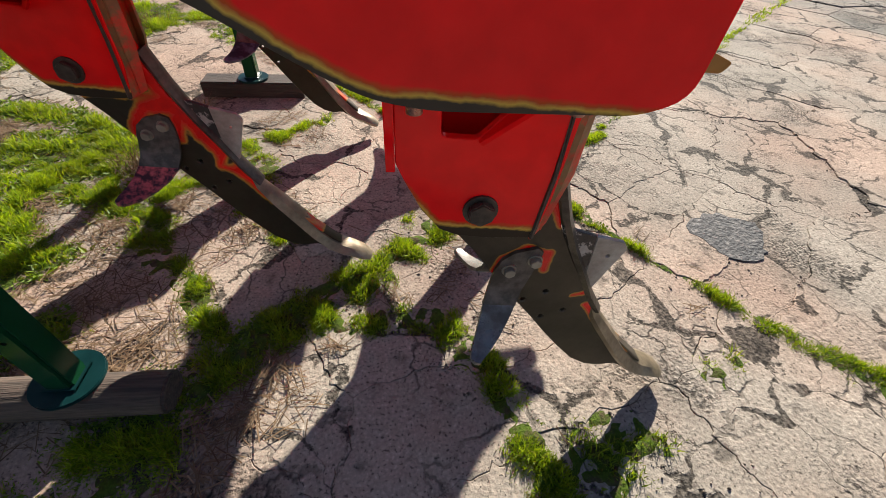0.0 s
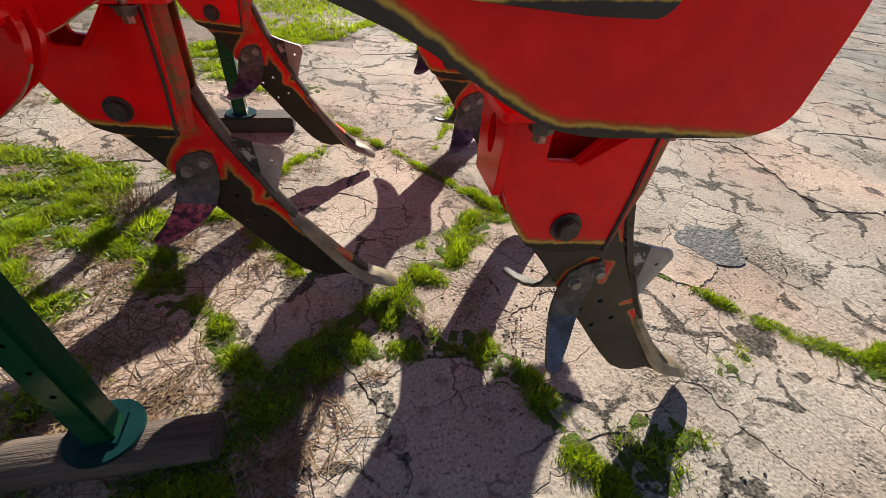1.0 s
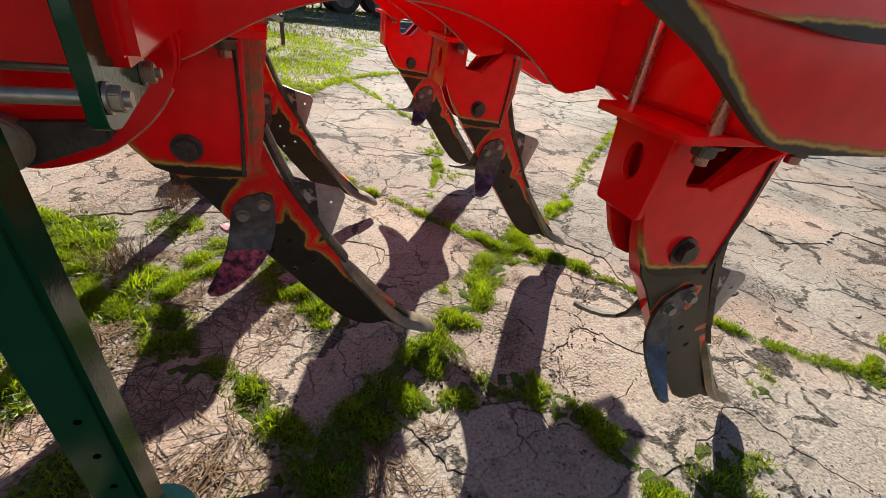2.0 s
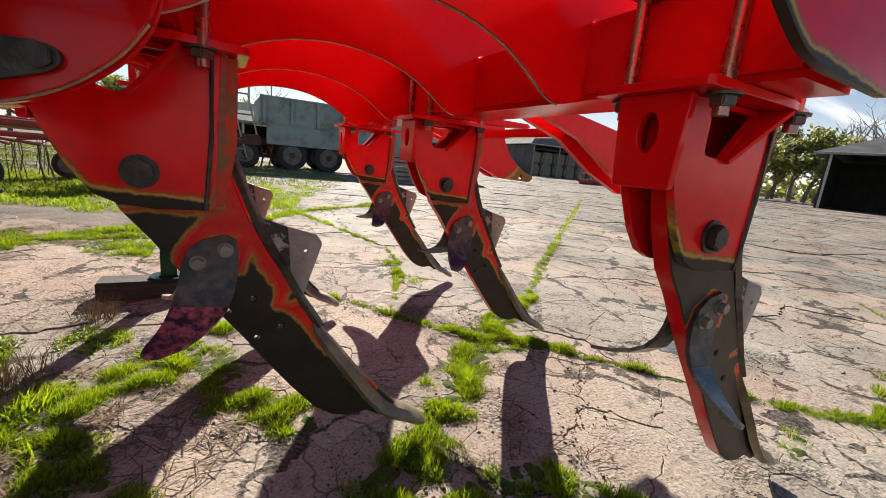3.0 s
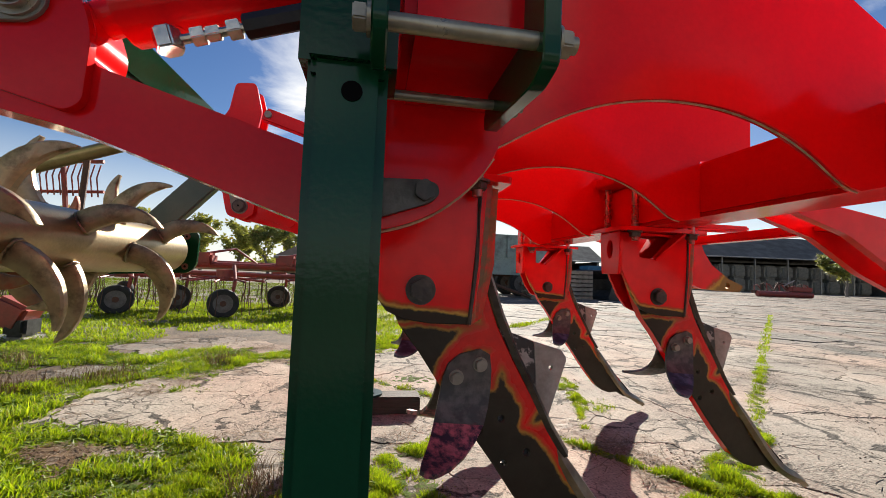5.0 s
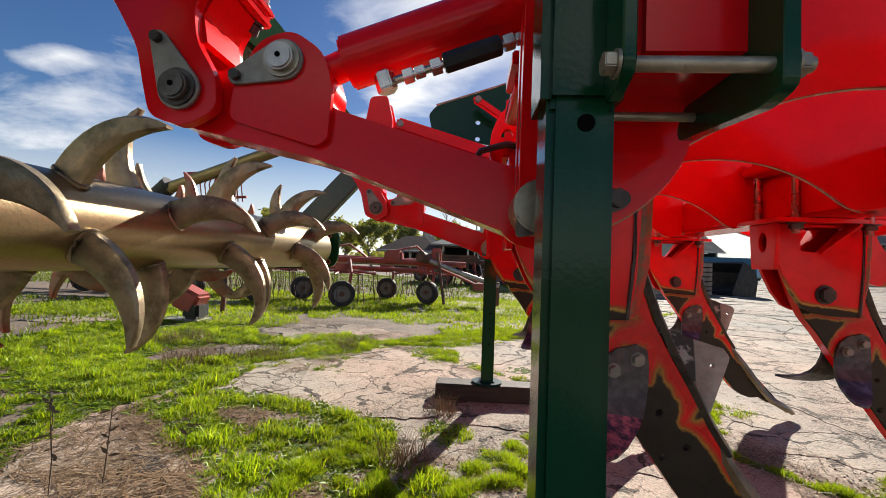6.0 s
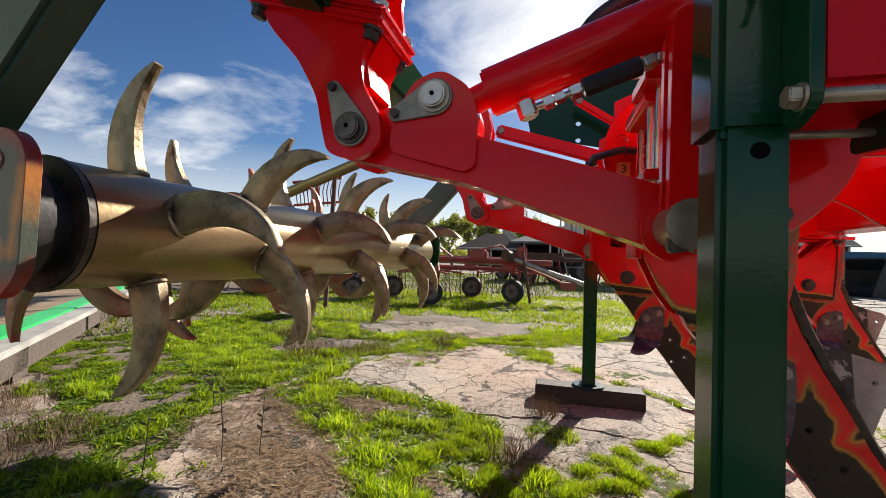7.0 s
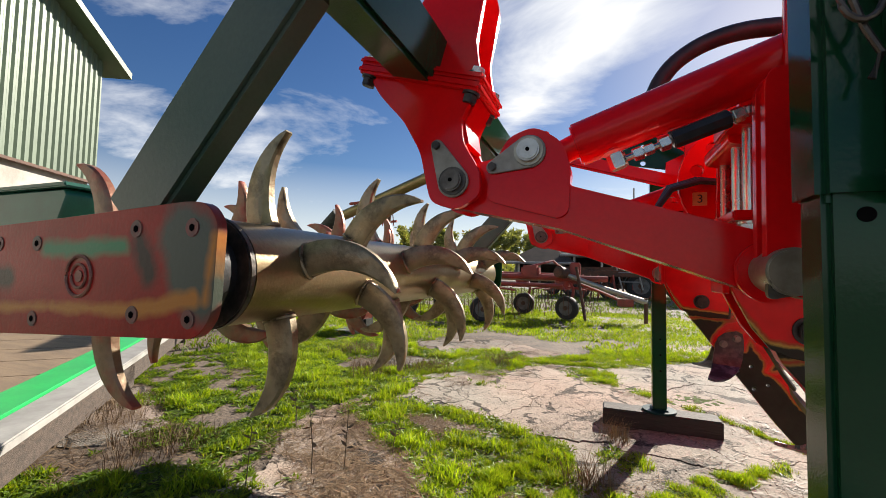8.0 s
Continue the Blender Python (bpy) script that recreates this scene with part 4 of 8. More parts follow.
def make_arm(dy):
    arm = part("roller_arm", sheet(ARM, [], 0.735 + dy, 0.80 + dy, 0.006), M_RED, MACH, "red lift arm of the roller")
    part("arm_cheek", sheet(rounded([(-1.33, 0.928), (-1.19, 0.888), (-1.172, 0.90), (-1.168, 0.985), (-1.185, 1.035), (-1.235, 1.068), (-1.285, 1.052), (-1.32, 0.99)], 0.02), [], 0.722 + dy, 0.7345 + dy, 0.002), M_RED, arm)
    part("pivot_boss", rodded((-0.866, 0.719 + dy, 0.796), (-0.866, 0.734 + dy, 0.796), 0.050, 28, bevel=0.003), M_RED, arm)
    part("pivot_pin", rodded((-0.866, 0.640 + dy, 0.796), (-0.866, 0.7185 + dy, 0.796), 0.034, 24, bevel=0.003), M_OLIVE, arm, "olive zinc pivot pin")
    for px, pz, ex, ez, y0 in ((-1.39, 0.964, -1.425, 1.038, 0.700), (-1.245, 1.018, -1.315, 0.992, 0.722)):
        y0 += dy
        bm = bmesh.new()
        d = Vector((ex - px, ez - pz)); d.normalize(); nrm = Vector((-d.y, d.x))
        c = Vector((px, pz)); e = Vector((ex, ez))
        out = [tuple(c + (d * math.cos(a) + nrm * math.sin(a)) * 0.032) for a in [radians(70 + 220 * i / 12) for i in range(13)]]
        out += [tuple(e + (d * math.cos(a) + nrm * math.sin(a)) * 0.013) for a in [radians(-70 + 140 * i / 6) for i in range(7)]]
        part("retainer", sheet(out, [], y0 - 0.007, y0, 0.001), M_RETAIN, arm, "olive-grey pin retainer plate")
        part("pin", rodded((px, y0 - 0.022, pz), (px, y0 - 0.007, pz), 0.0215, 24, bevel=0.003), M_PINHEAD if px > -1.3 else M_STEEL, arm, "machined pin head")
        part("centre_mark", rodded((px, y0 - 0.0232, pz), (px, y0 - 0.0215, pz), 0.004, 12), M_HOLE_SHADE, arm)
        part("washer", rodded((px, y0 - 0.011, pz), (px, y0 - 0.007, pz), 0.028, 24), M_BOLT if px < -1.3 else M_OLIVE, arm)
        part("retainer_bolt", hex_bolt((ex, y0 - 0.007, ez), (0, -1, 0), 0.009, 0.009), M_BOLT, arm)
    # hanger with two curved cheeks round the beam
    hg = part("hanger", sheet(HANG, [], 0.702 + dy, 0.7195 + dy, 0.004), M_RED, MACH, "red curved roller hanger")
    part("hanger_cheek", sheet(HANG, [], 0.816 + dy, 0.834 + dy, 0.004), M_RED, hg)
    web = [(-1.372, 1.045), (-1.380, 1.09), (-1.352, 1.14)]
    part("hanger_web", loft([[(x, 0.72 + dy, z), (x, 0.768 + dy, z), (x, 0.815 + dy, z)] for x, z in web], 0.012), M_RED, hg)
    ang = math.atan2(-0.075, 0.255)
    fm = Matrix.Translation((-1.472, 0.768 + dy, 1.187)) @ Matrix.Rotation(-ang, 4, "Y")
    part("lower_flange", boxed((-0.145, -0.085, -0.010), (0.145, 0.085, 0.008), 0.006, fm), M_RED, hg)
    part("upper_flange", boxed((-0.145, -0.085, 0.0095), (0.145, 0.085, 0.026), 0.006, fm), M_RED, hg)
    for fx in (-0.122, 0.122):
        for fy in (-0.062, 0.062):
            p = fm @ Vector((fx, fy, 0.0))
            dn = (fm.to_3x3() @ Vector((0, 0, 1)))
            part("flange_bolt", hex_bolt(p - dn * 0.010, -dn, 0.015, 0.022, 1.2), M_BOLT, hg)
            part("flange_bolt", hex_bolt(p + dn * 0.026, dn, 0.015, 0.014, 1.2), M_ZINC, hg)
    cap = rounded([(-0.13, 0.026), (0.13, 0.026), (0.10, 0.09), (0.085, 0.22), (0.02, 0.33), (-0.055, 0.30), (-0.04, 0.18), (-0.07, 0.09)], 0.02)
    for yy in (-0.062, 0.046):
        bm = sheet(cap, [], yy, yy + 0.016, 0.003)
        bmesh.ops.transform(bm, matrix=fm, verts=bm.verts)
        part("upper_cheek", bm, M_RED, hg)
    # hydraulic cylinder
    a, b = Vector((-1.163, 0.768 + dy, 1.036)), Vector((-0.60, 0.768 + dy, 1.234))
    d = (b - a).normalized()
    cy = part("hydraulic_cylinder", rodded(a, b, 0.042, 32, bevel=0.004), M_RED, MACH, "red hydraulic cylinder")
    part("cylinder_eye", rodded((-1.245, 0.735 + dy, 1.018), (-1.245, 0.80 + dy, 1.018), 0.040, 24, bevel=0.004), M_RED, cy)
    part("cylinder_rod", rodded((-1.24, 0.768 + dy, 1.0), a + d * 0.004, 0.024, 18), M_RED, cy)
    dn = Vector((d.z, 0, -d.x))
    f0 = a + d * 0.055 + dn * 0.052 + Vector((0, -0.035, 0))
    part("port_boss", rodded(a + d * 0.055, f0 - Vector((0, -0.03, 0)) - dn * 0.01, 0.017, 14), M_RED, cy)
    part("banjo_fitting", rodded(f0 + dn * 0.002 - Vector((0, 0.002, 0)), f0 + dn * 0.030 - Vector((0, 0.002, 0)), 0.017, 6, bevel=0.002), M_ZINC, cy, "zinc hexagon fitting")
    g0 = f0 + dn * 0.016
    part("oil_pipe", tube([g0, g0 + d * 0.05, g0 + d * 0.10, g0 + d * 0.20, g0 + d * 0.30, g0 + d * 0.34], 0.006, 10), M_ZINC, cy)
    for k, r in ((0.028, 0.0125), (0.046, 0.0105), (0.072, 0.0135), (0.186, 0.0135), (0.205, 0.0105), (0.285, 0.012)):
        part("pipe_nut", rodded(g0 + d * k, g0 + d * (k + 0.016), r, 6, bevel=0.001), M_ZINC, cy)
    part("check_valve", rodded(g0 + d * 0.092, g0 + d * 0.182, 0.016, 8, bevel=0.002), M_BLACK, cy, "black check valve block")
    # round pivot bracket on the rear toolbar
    br = part("pivot_bracket", sheet(rounded([(-0.892, 0.80), (-0.876, 0.768), (-0.845, 0.757), (-0.80, 0.766), (-0.755, 0.785), (-0.71, 0.822), (-0.683, 0.860), (-0.671, 0.905), (-0.680, 0.953), (-0.70, 1.02), (-0.70, 1.10), (-0.89, 1.10)], 0.03),
                                     [], 0.662 + dy, 0.680 + dy, 0.0025), M_RED, MACH, "round-bottomed red pivot plate")
    part("pivot_bracket_inner", sheet(rounded([(-0.892, 0.80), (-0.876, 0.768), (-0.845, 0.757), (-0.80, 0.766), (-0.755, 0.785), (-0.71, 0.822), (-0.683, 0.860), (-0.671, 0.905), (-0.680, 0.953), (-0.70, 1.02), (-0.70, 1.10), (-0.89, 1.10)], 0.03),
                                      [], 0.702 + dy, 0.718 + dy, 0.0025), M_RED, br)
    rim = [(-0.876, 0.767), (-0.845, 0.756), (-0.80, 0.765), (-0.755, 0.784), (-0.71, 0.821), (-0.684, 0.859)]
    part("plate_edge", tube([(x, 0.671 + dy, z) for x, z in softened(rim)], 0.0022, 6), M_EDGE, br, "bare rusty edge")
    lever = rounded([(-0.895, 0.755), (-0.840, 0.768), (-0.762, 0.796), (-0.752, 0.806), (-0.755, 0.818), (-0.77, 0.822), (-0.895, 0.818)], 0.010)
    part("lock_plate", sheet(lever, [], 0.650 + dy, 0.6615 + dy, 0.001), M_STEEL, br, "grey pin lock plate")
    part("lock_bolt", hex_bolt((-0.770, 0.650 + dy, 0.809), (0, -1, 0), 0.013, 0.009), M_BOLT, br)
    return arm


make_arm(0.0)
make_arm(1.30)

# green beam and legs over the roller
part("roller_beam", boxed((-0.05, 0.0, -0.05), (0.05, 1.98, 0.05), 0.008, Matrix.Translation((-1.472, 0.40, 1.232)) @ Matrix.Rotation(radians(16.4), 4, "Y")), M_GREEN, MACH, "dark green square beam")

RA = (-1.773, 0.775)     # axis of the front roller, x and z
RB = (-2.185, 0.752)
for y0, yy in ((0.392, 0.0), (2.30, 1.90)):
    pts = [(-2.34, 0.640), (-1.69, 0.675), (-1.660, 0.71), (-1.655, 0.855), (-1.68, 0.884), (-1.72, 0.888), (-2.05, 0.870), (-2.34, 0.856)]
    ep = part("roller_end_plate", sheet(rounded(pts, 0.02), [], y0, y0 + 0.018, 0.003),
              M_BEARING if yy == 0 else M_GREEN,
              MACH, "bearing plate with faded red, green and orange paint")
    for bx, bz in ((RA[0], RA[1]), (RB[0], RB[1])):
        for sx2 in (-0.065, 0.065):
            for sz in (-0.071, 0.071):
                part("countersunk_bolt", rodded((bx + sx2, y0 - 0.0015, bz + sz), (bx + sx2, y0 + 0.004, bz + sz), 0.015, 20, bevel=0.001), M_OLDBOLT, ep, "countersunk socket bolt")
                part("socket", rodded((bx + sx2, y0 - 0.0022, bz + sz), (bx + sx2, y0 - 0.0010, bz + sz), 0.006, 6), M_HOLE_SHADE, ep)
    for r_, w_ in ((0.036, 0.0035), (0.021, 0.003)):
        part("stamped_ring", tube([(-1.985 + r_ * math.cos(a), y0 - 0.0005, 0.764 + r_ * math.sin(a)) for a in [i * math.pi / 14 for i in range(29)]], w_, 6), M_MARK, ep, "round stamped mark")
    part("stamped_boss", rodded((-1.985, y0 - 0.0018, 0.764), (-1.985, y0 + 0.001, 0.764), 0.011, 8), M_MARK, ep)
    # slanting leg from the plate up to the beam
    la, lb = Vector((-1.887, y0 + 0.032, 0.860)), Vector((-1.475, y0 + 0.032, 1.315))
    dx_ = (lb - la).normalized()
    dz_ = dx_.cross(Vector((0, 1, 0)))
    bm = boxed((0.0, -0.027, -0.061), ((lb - la).length, 0.027, 0.061), 0.008, Matrix(((dx_.x, 0, dz_.x, la.x), (dx_.y, 1, dz_.y, la.y), (dx_.z, 0, dz_.z, la.z), (0, 0, 0, 1))))
    part("roller_leg", bm, M_GREEN_FADED, MACH, "slanting dark green square leg")


def spike_mesh(turn):
    """A cast claw that stands on a drum about the y axis at angle 0 and bends clockwise (turn 1) or the other way (-1).
    Returns the mesh and the angle at which its tip lies."""
    bm = bmesh.new()
    rows = []
    u, v, steps, prev = 0.080, 0.0, 13, 0.0
    for s in [i / steps for i in range(steps + 1)]:
        bend = radians(-14 + 80 * s ** 1.15)
        u += (s - prev) * 0.252 * math.cos(bend)
        v -= (s - prev) * 0.252 * math.sin(bend)
        prev = s
        hw = 0.031 * (1 - s ** 2.2) ** 0.9 + 0.003
        ht = 0.0165 * (1 - 0.45 * s)
        nx, nz = math.sin(bend), math.cos(bend)
        ring = []
        for a, b in ((-1, -0.6), (-0.75, -1), (0.75, -1), (1, -0.6), (1, 0.6), (0.75, 1), (-0.75, 1), (-1, 0.6)):
            ring.append(bm.verts.new((u + nx * hw * a, ht * b, turn * (v + nz * hw * a))))
        rows.append(ring)
    for a, b in zip(rows, rows[1:]):
        for j in range(8):
            bm.faces.new((a[j - 1], a[j], b[j], b[j - 1]))
    bm.faces.new(rows[0]); bm.faces.new(rows[-1])
    # a weld bead round the root
    tube([(0.099, 0.022 * math.cos(a), turn * 0.036 * math.sin(a) + turn * 0.003) for a in [i * math.pi / 8 for i in range(17)]], 0.0045, 6, bm=bm)
    bmesh.ops.recalc_face_normals(bm, faces=bm.faces)
    for f in bm.faces:
        f.smooth = True
    for e in bm.edges:
        if len(e.link_faces) == 2 and e.calc_face_angle(0) > radians(38):
            e.smooth = False
    me = bpy.data.meshes.new("spike")
    bm.to_mesh(me); bm.free()
    me.materials.append(M_SPIKE if turn > 0 else M_SPIKE_RED)
    return me, math.degrees(math.atan2(turn * v, u))


rng = random.Random(5)
for (rx, rz), y0, turn, tips in ((RA, 0.628, 1, (84, 36)), (RB, 0.552, -1, (-65, 61))):
    SPIKE, tip_at = spike_mesh(turn)
    drum = part("spiked_roller", rodded((rx, 0.487, rz), (rx, 2.24, rz), 0.099, 48, bevel=0.004), M_BRONZE, MACH, "bronze-toned steel roller drum with curved claws")
    part("hub", rodded((rx, 0.411, rz), (rx, 0.486, rz), 0.072, 28), M_BLACK, drum, "dark recessed hub")
    part("bearing", rodded((rx, 0.411, rz), (rx, 0.445, rz), 0.096, 32, bevel=0.006), M_BLACK, drum)
    part("weld_ring", rodded((rx, 0.474, rz), (rx, 0.489, rz), 0.1015, 48, bevel=0.003), M_BOLT, drum)
    for k in range(7):
        for q in range(4):
            sp = new("spike", SPIKE)
            sp.parent = drum
            ang_s = tips[k % 2] - tip_at + q * 90 + (k // 2) * 7 + (rng.uniform(-4, 4) if k else 0)
            sp.matrix_basis = Matrix.Translation((rx, y0 + 0.234 * k, rz)) @ Matrix.Rotation(-radians(ang_s), 4, "Y")

# ---- wooden supports ----
bm = rodded((-1.16, 0.525, 0.046), (-0.622, 0.525, 0.046), 0.056, 18, bevel=0.006)
for v in bm.verts:
    v.co.z = 0.046 + (v.co.z - 0.046) * 0.83
    v.co.y += 0.006 * math.sin(v.co.x * 9)
tagged(finish("timber_post", bm, M_WOOD), "weathered round timber post lying under the parking stand", "timber", kind="")
bm = boxed((-1.105, 2.295, 0.0), (-0.565, 2.42, 0.089), 0.006)
tagged(finish("timber_beam", bm, M_WOOD_D), "dark squared timber beam under the parking stand", "timber")


# ---- hitch brackets in front of the toolbar ----
LUG = rounded([(0.146, 0.893), (0.146, 0.918), (0.28, 0.912), (0.434, 0.888), (0.56, 0.865), (0.66, 0.80), (0.745, 0.74), (0.82, 0.712), (0.80, 0.684), (0.60, 0.694), (0.448, 0.757), (0.30, 0.845)], 0.012)
for y0 in (1.0, 1.80):
    lug = part("hitch_bracket", sheet(LUG, [ring2(0.735, 0.712, 0.014, 16)], y0, y0 + 0.02, 0.003), M_LUG, MACH, "red hitch bracket with worn yellow edges")
    part("hitch_cheek", sheet(LUG, [ring2(0.735, 0.712, 0.014, 16)], y0 + 0.085, y0 + 0.105, 0.003), M_LUG, lug)
    if y0 > 1.5:
        for yy in (y0 + 0.0215, y0 + 0.106):
            part("hitch_hook", sheet(rounded([(0.40, 0.90), (0.475, 0.955), (0.61, 0.98), (0.632, 0.87), (0.71, 0.755), (0.69, 0.70), (0.60, 0.694), (0.475, 0.775), (0.41, 0.84)], 0.02), [ring2(0.655, 0.74, 0.014, 16)], yy, yy + 0.018, 0.003), M_LUG, lug, "orange-worn hooked plate")
    part("hitch_web", boxed((0.30, y0 + 0.021, 0.862), (0.50, y0 + 0.084, 0.876), 0.003), M_RED, lug)
part("hitch_crossbar", boxed((0.36, 1.10, 0.862), (0.41, 1.81, 0.892), 0.006), M_RED, MACH)
part("hitch_brace", boxed((0.146, 1.38, 0.895), (0.42, 1.44, 0.915), 0.006), M_RED, MACH)

# ---- middle of the frame behind the rear toolbar: depth scale, hoses, dark bracket ----
arc = [(-0.735 + 0.17 * math.cos(radians(a)), 1.06 + 0.17 * math.sin(radians(a))) for a in range(70, 271, 12)]
arc += [(-0.735 + 0.06 * math.cos(radians(a)), 1.06 + 0.06 * math.sin(radians(a))) for a in range(270, 69, -25)]
dsc = part("depth_scale", sheet(arc, [ring2(-0.735 + 0.125 * math.cos(radians(a)), 1.06 + 0.125 * math.sin(radians(a)), 0.017, 14) for a in (130, 165, 200)], 1.30, 1.318, 0.002), M_RED, MACH, "red curved depth scale with holes")
part("scale_plate", boxed((-0.868, 1.296, 0.990), (-0.832, 1.2995, 1.028), 0.0), mat("orange_sticker", (0.75, 0.28, 0.08), 0.5, second=(0.65, 0.22, 0.06), scale=30), dsc, "orange sticker with the number 3")
fc = bpy.data.curves.new("number", "FONT")
fc.body, fc.size, fc.align_x, fc.extrude = "3", 0.034, "CENTER", 0.0006
fo = new("number", fc)
fo.parent = dsc
fo.data.materials.append(M_BLACK)
fo.matrix_basis = pose(-0.850, 1.2945, 0.998, 90, 0, 0)
dark = part("adjuster_plate", sheet(rounded([(-1.165, 1.42), (-1.13, 1.462), (-0.80, 1.57), (-0.55, 1.577), (-0.55, 1.27), (-0.78, 1.262), (-1.145, 1.33)], 0.015), [ring2(-0.932, 1.385, 0.012, 10), ring2(-0.743, 1.47, 0.012, 10), ring2(-0.932, 1.307, 0.012, 10), ring2(-0.752, 1.315, 0.012, 10)],
                                       2.036, 2.050, 0.0015), M_GREEN, MACH, "dark green drilled bracket with a rusty top edge")
part("plate_edge", tube([(-1.13, 2.043, 1.464), (-0.80, 2.043, 1.572), (-0.55, 2.043, 1.579)], 0.008, 6), M_EDGE, dark)
for (xa, za), (xb, zb), yy, w in (((-1.275, 1.322), (-0.72, 1.150), 1.90, 0.030), ((-0.939, 1.455), (-0.614, 1.235), 1.95, 0.018)):
    tb = part("tie_bar", boxed((-0.02, -0.012, -w), (math.hypot(xb - xa, zb - za), 0.012, w), 0.01, Matrix.Translation((xa, yy, za)) @ Matrix.Rotation(math.atan2(za - zb, xb - xa), 4, "Y")), M_RED, MACH)
    part("link_pin", rodded((xa + 0.004, yy - 0.022, za), (xa + 0.004, yy + 0.022, za), 0.014, 14), M_RETAIN, tb)
for k in range(3):
    part("hose", tube([(-0.96 + 0.012 * k, 1.24 + 0.03 * k, 0.90), (-0.965, 1.24 + 0.03 * k, 0.98), (-0.93, 1.24 + 0.03 * k, 1.03 + 0.008 * k), (-0.86, 1.24 + 0.03 * k, 1.05 + 0.008 * k), (-0.76, 1.26, 1.04), (-0.70, 1.28, 1.02)], 0.009, 10), M_BLACK, MACH, "black hydraulic hose")
part("top_hose", tube([(x, 1.0, z) for x, z in softened([(-1.01, 1.19), (-0.975, 1.268), (-0.915, 1.312), (-0.849, 1.332), (-0.78, 1.334), (-0.68, 1.32)])], 0.019, 12), M_BLACK, MACH, "thick black hose")
for yy in (0.86, 0.93):
    cb_ = part("clamp_bolt", rodded((-0.853, yy, 0.90), (-0.853, yy, 1.12), 0.013, 12), M_ZINC, MACH)
    part("nut", hex_bolt((-0.853, yy, 1.0955), (0, 0, 1), 0.021, 0.028, 1.1), M_RED, cb_)
    part("nut", hex_bolt((-0.853, yy, 0.8915), (0, 0, -1), 0.021, 0.02, 1.1), M_ZINC, cb_)
part("clamp_foot", boxed((-0.89, 0.83, 0.892), (-0.81, 0.96, 0.91), 0.003), M_RED, MACH)
part("clamp_head", boxed((-0.89, 0.83, 1.07), (-0.81, 0.96, 1.095), 0.003), M_RED, MACH)


# ---- ground: soil, cracked slabs, grass ----
M_SOIL = mat("soil_and_gravel", (0.15, 0.108, 0.075), 0.9, second=(0.075, 0.055, 0.04), scale=3.0, bump=0.9, bump_scale=45, grain=0.5, coords="World")
tagged(finish("ground", (lambda b: (bmesh.ops.create_grid(b, x_segments=2, y_segments=2, size=1500), bmesh.ops.translate(b, vec=(0, 0, -0.004), verts=b.verts), b)[2])(bmesh.new()), M_SOIL, smooth=False),
       "dry soil and grit under cracked concrete slabs", "ground", kind="structure")


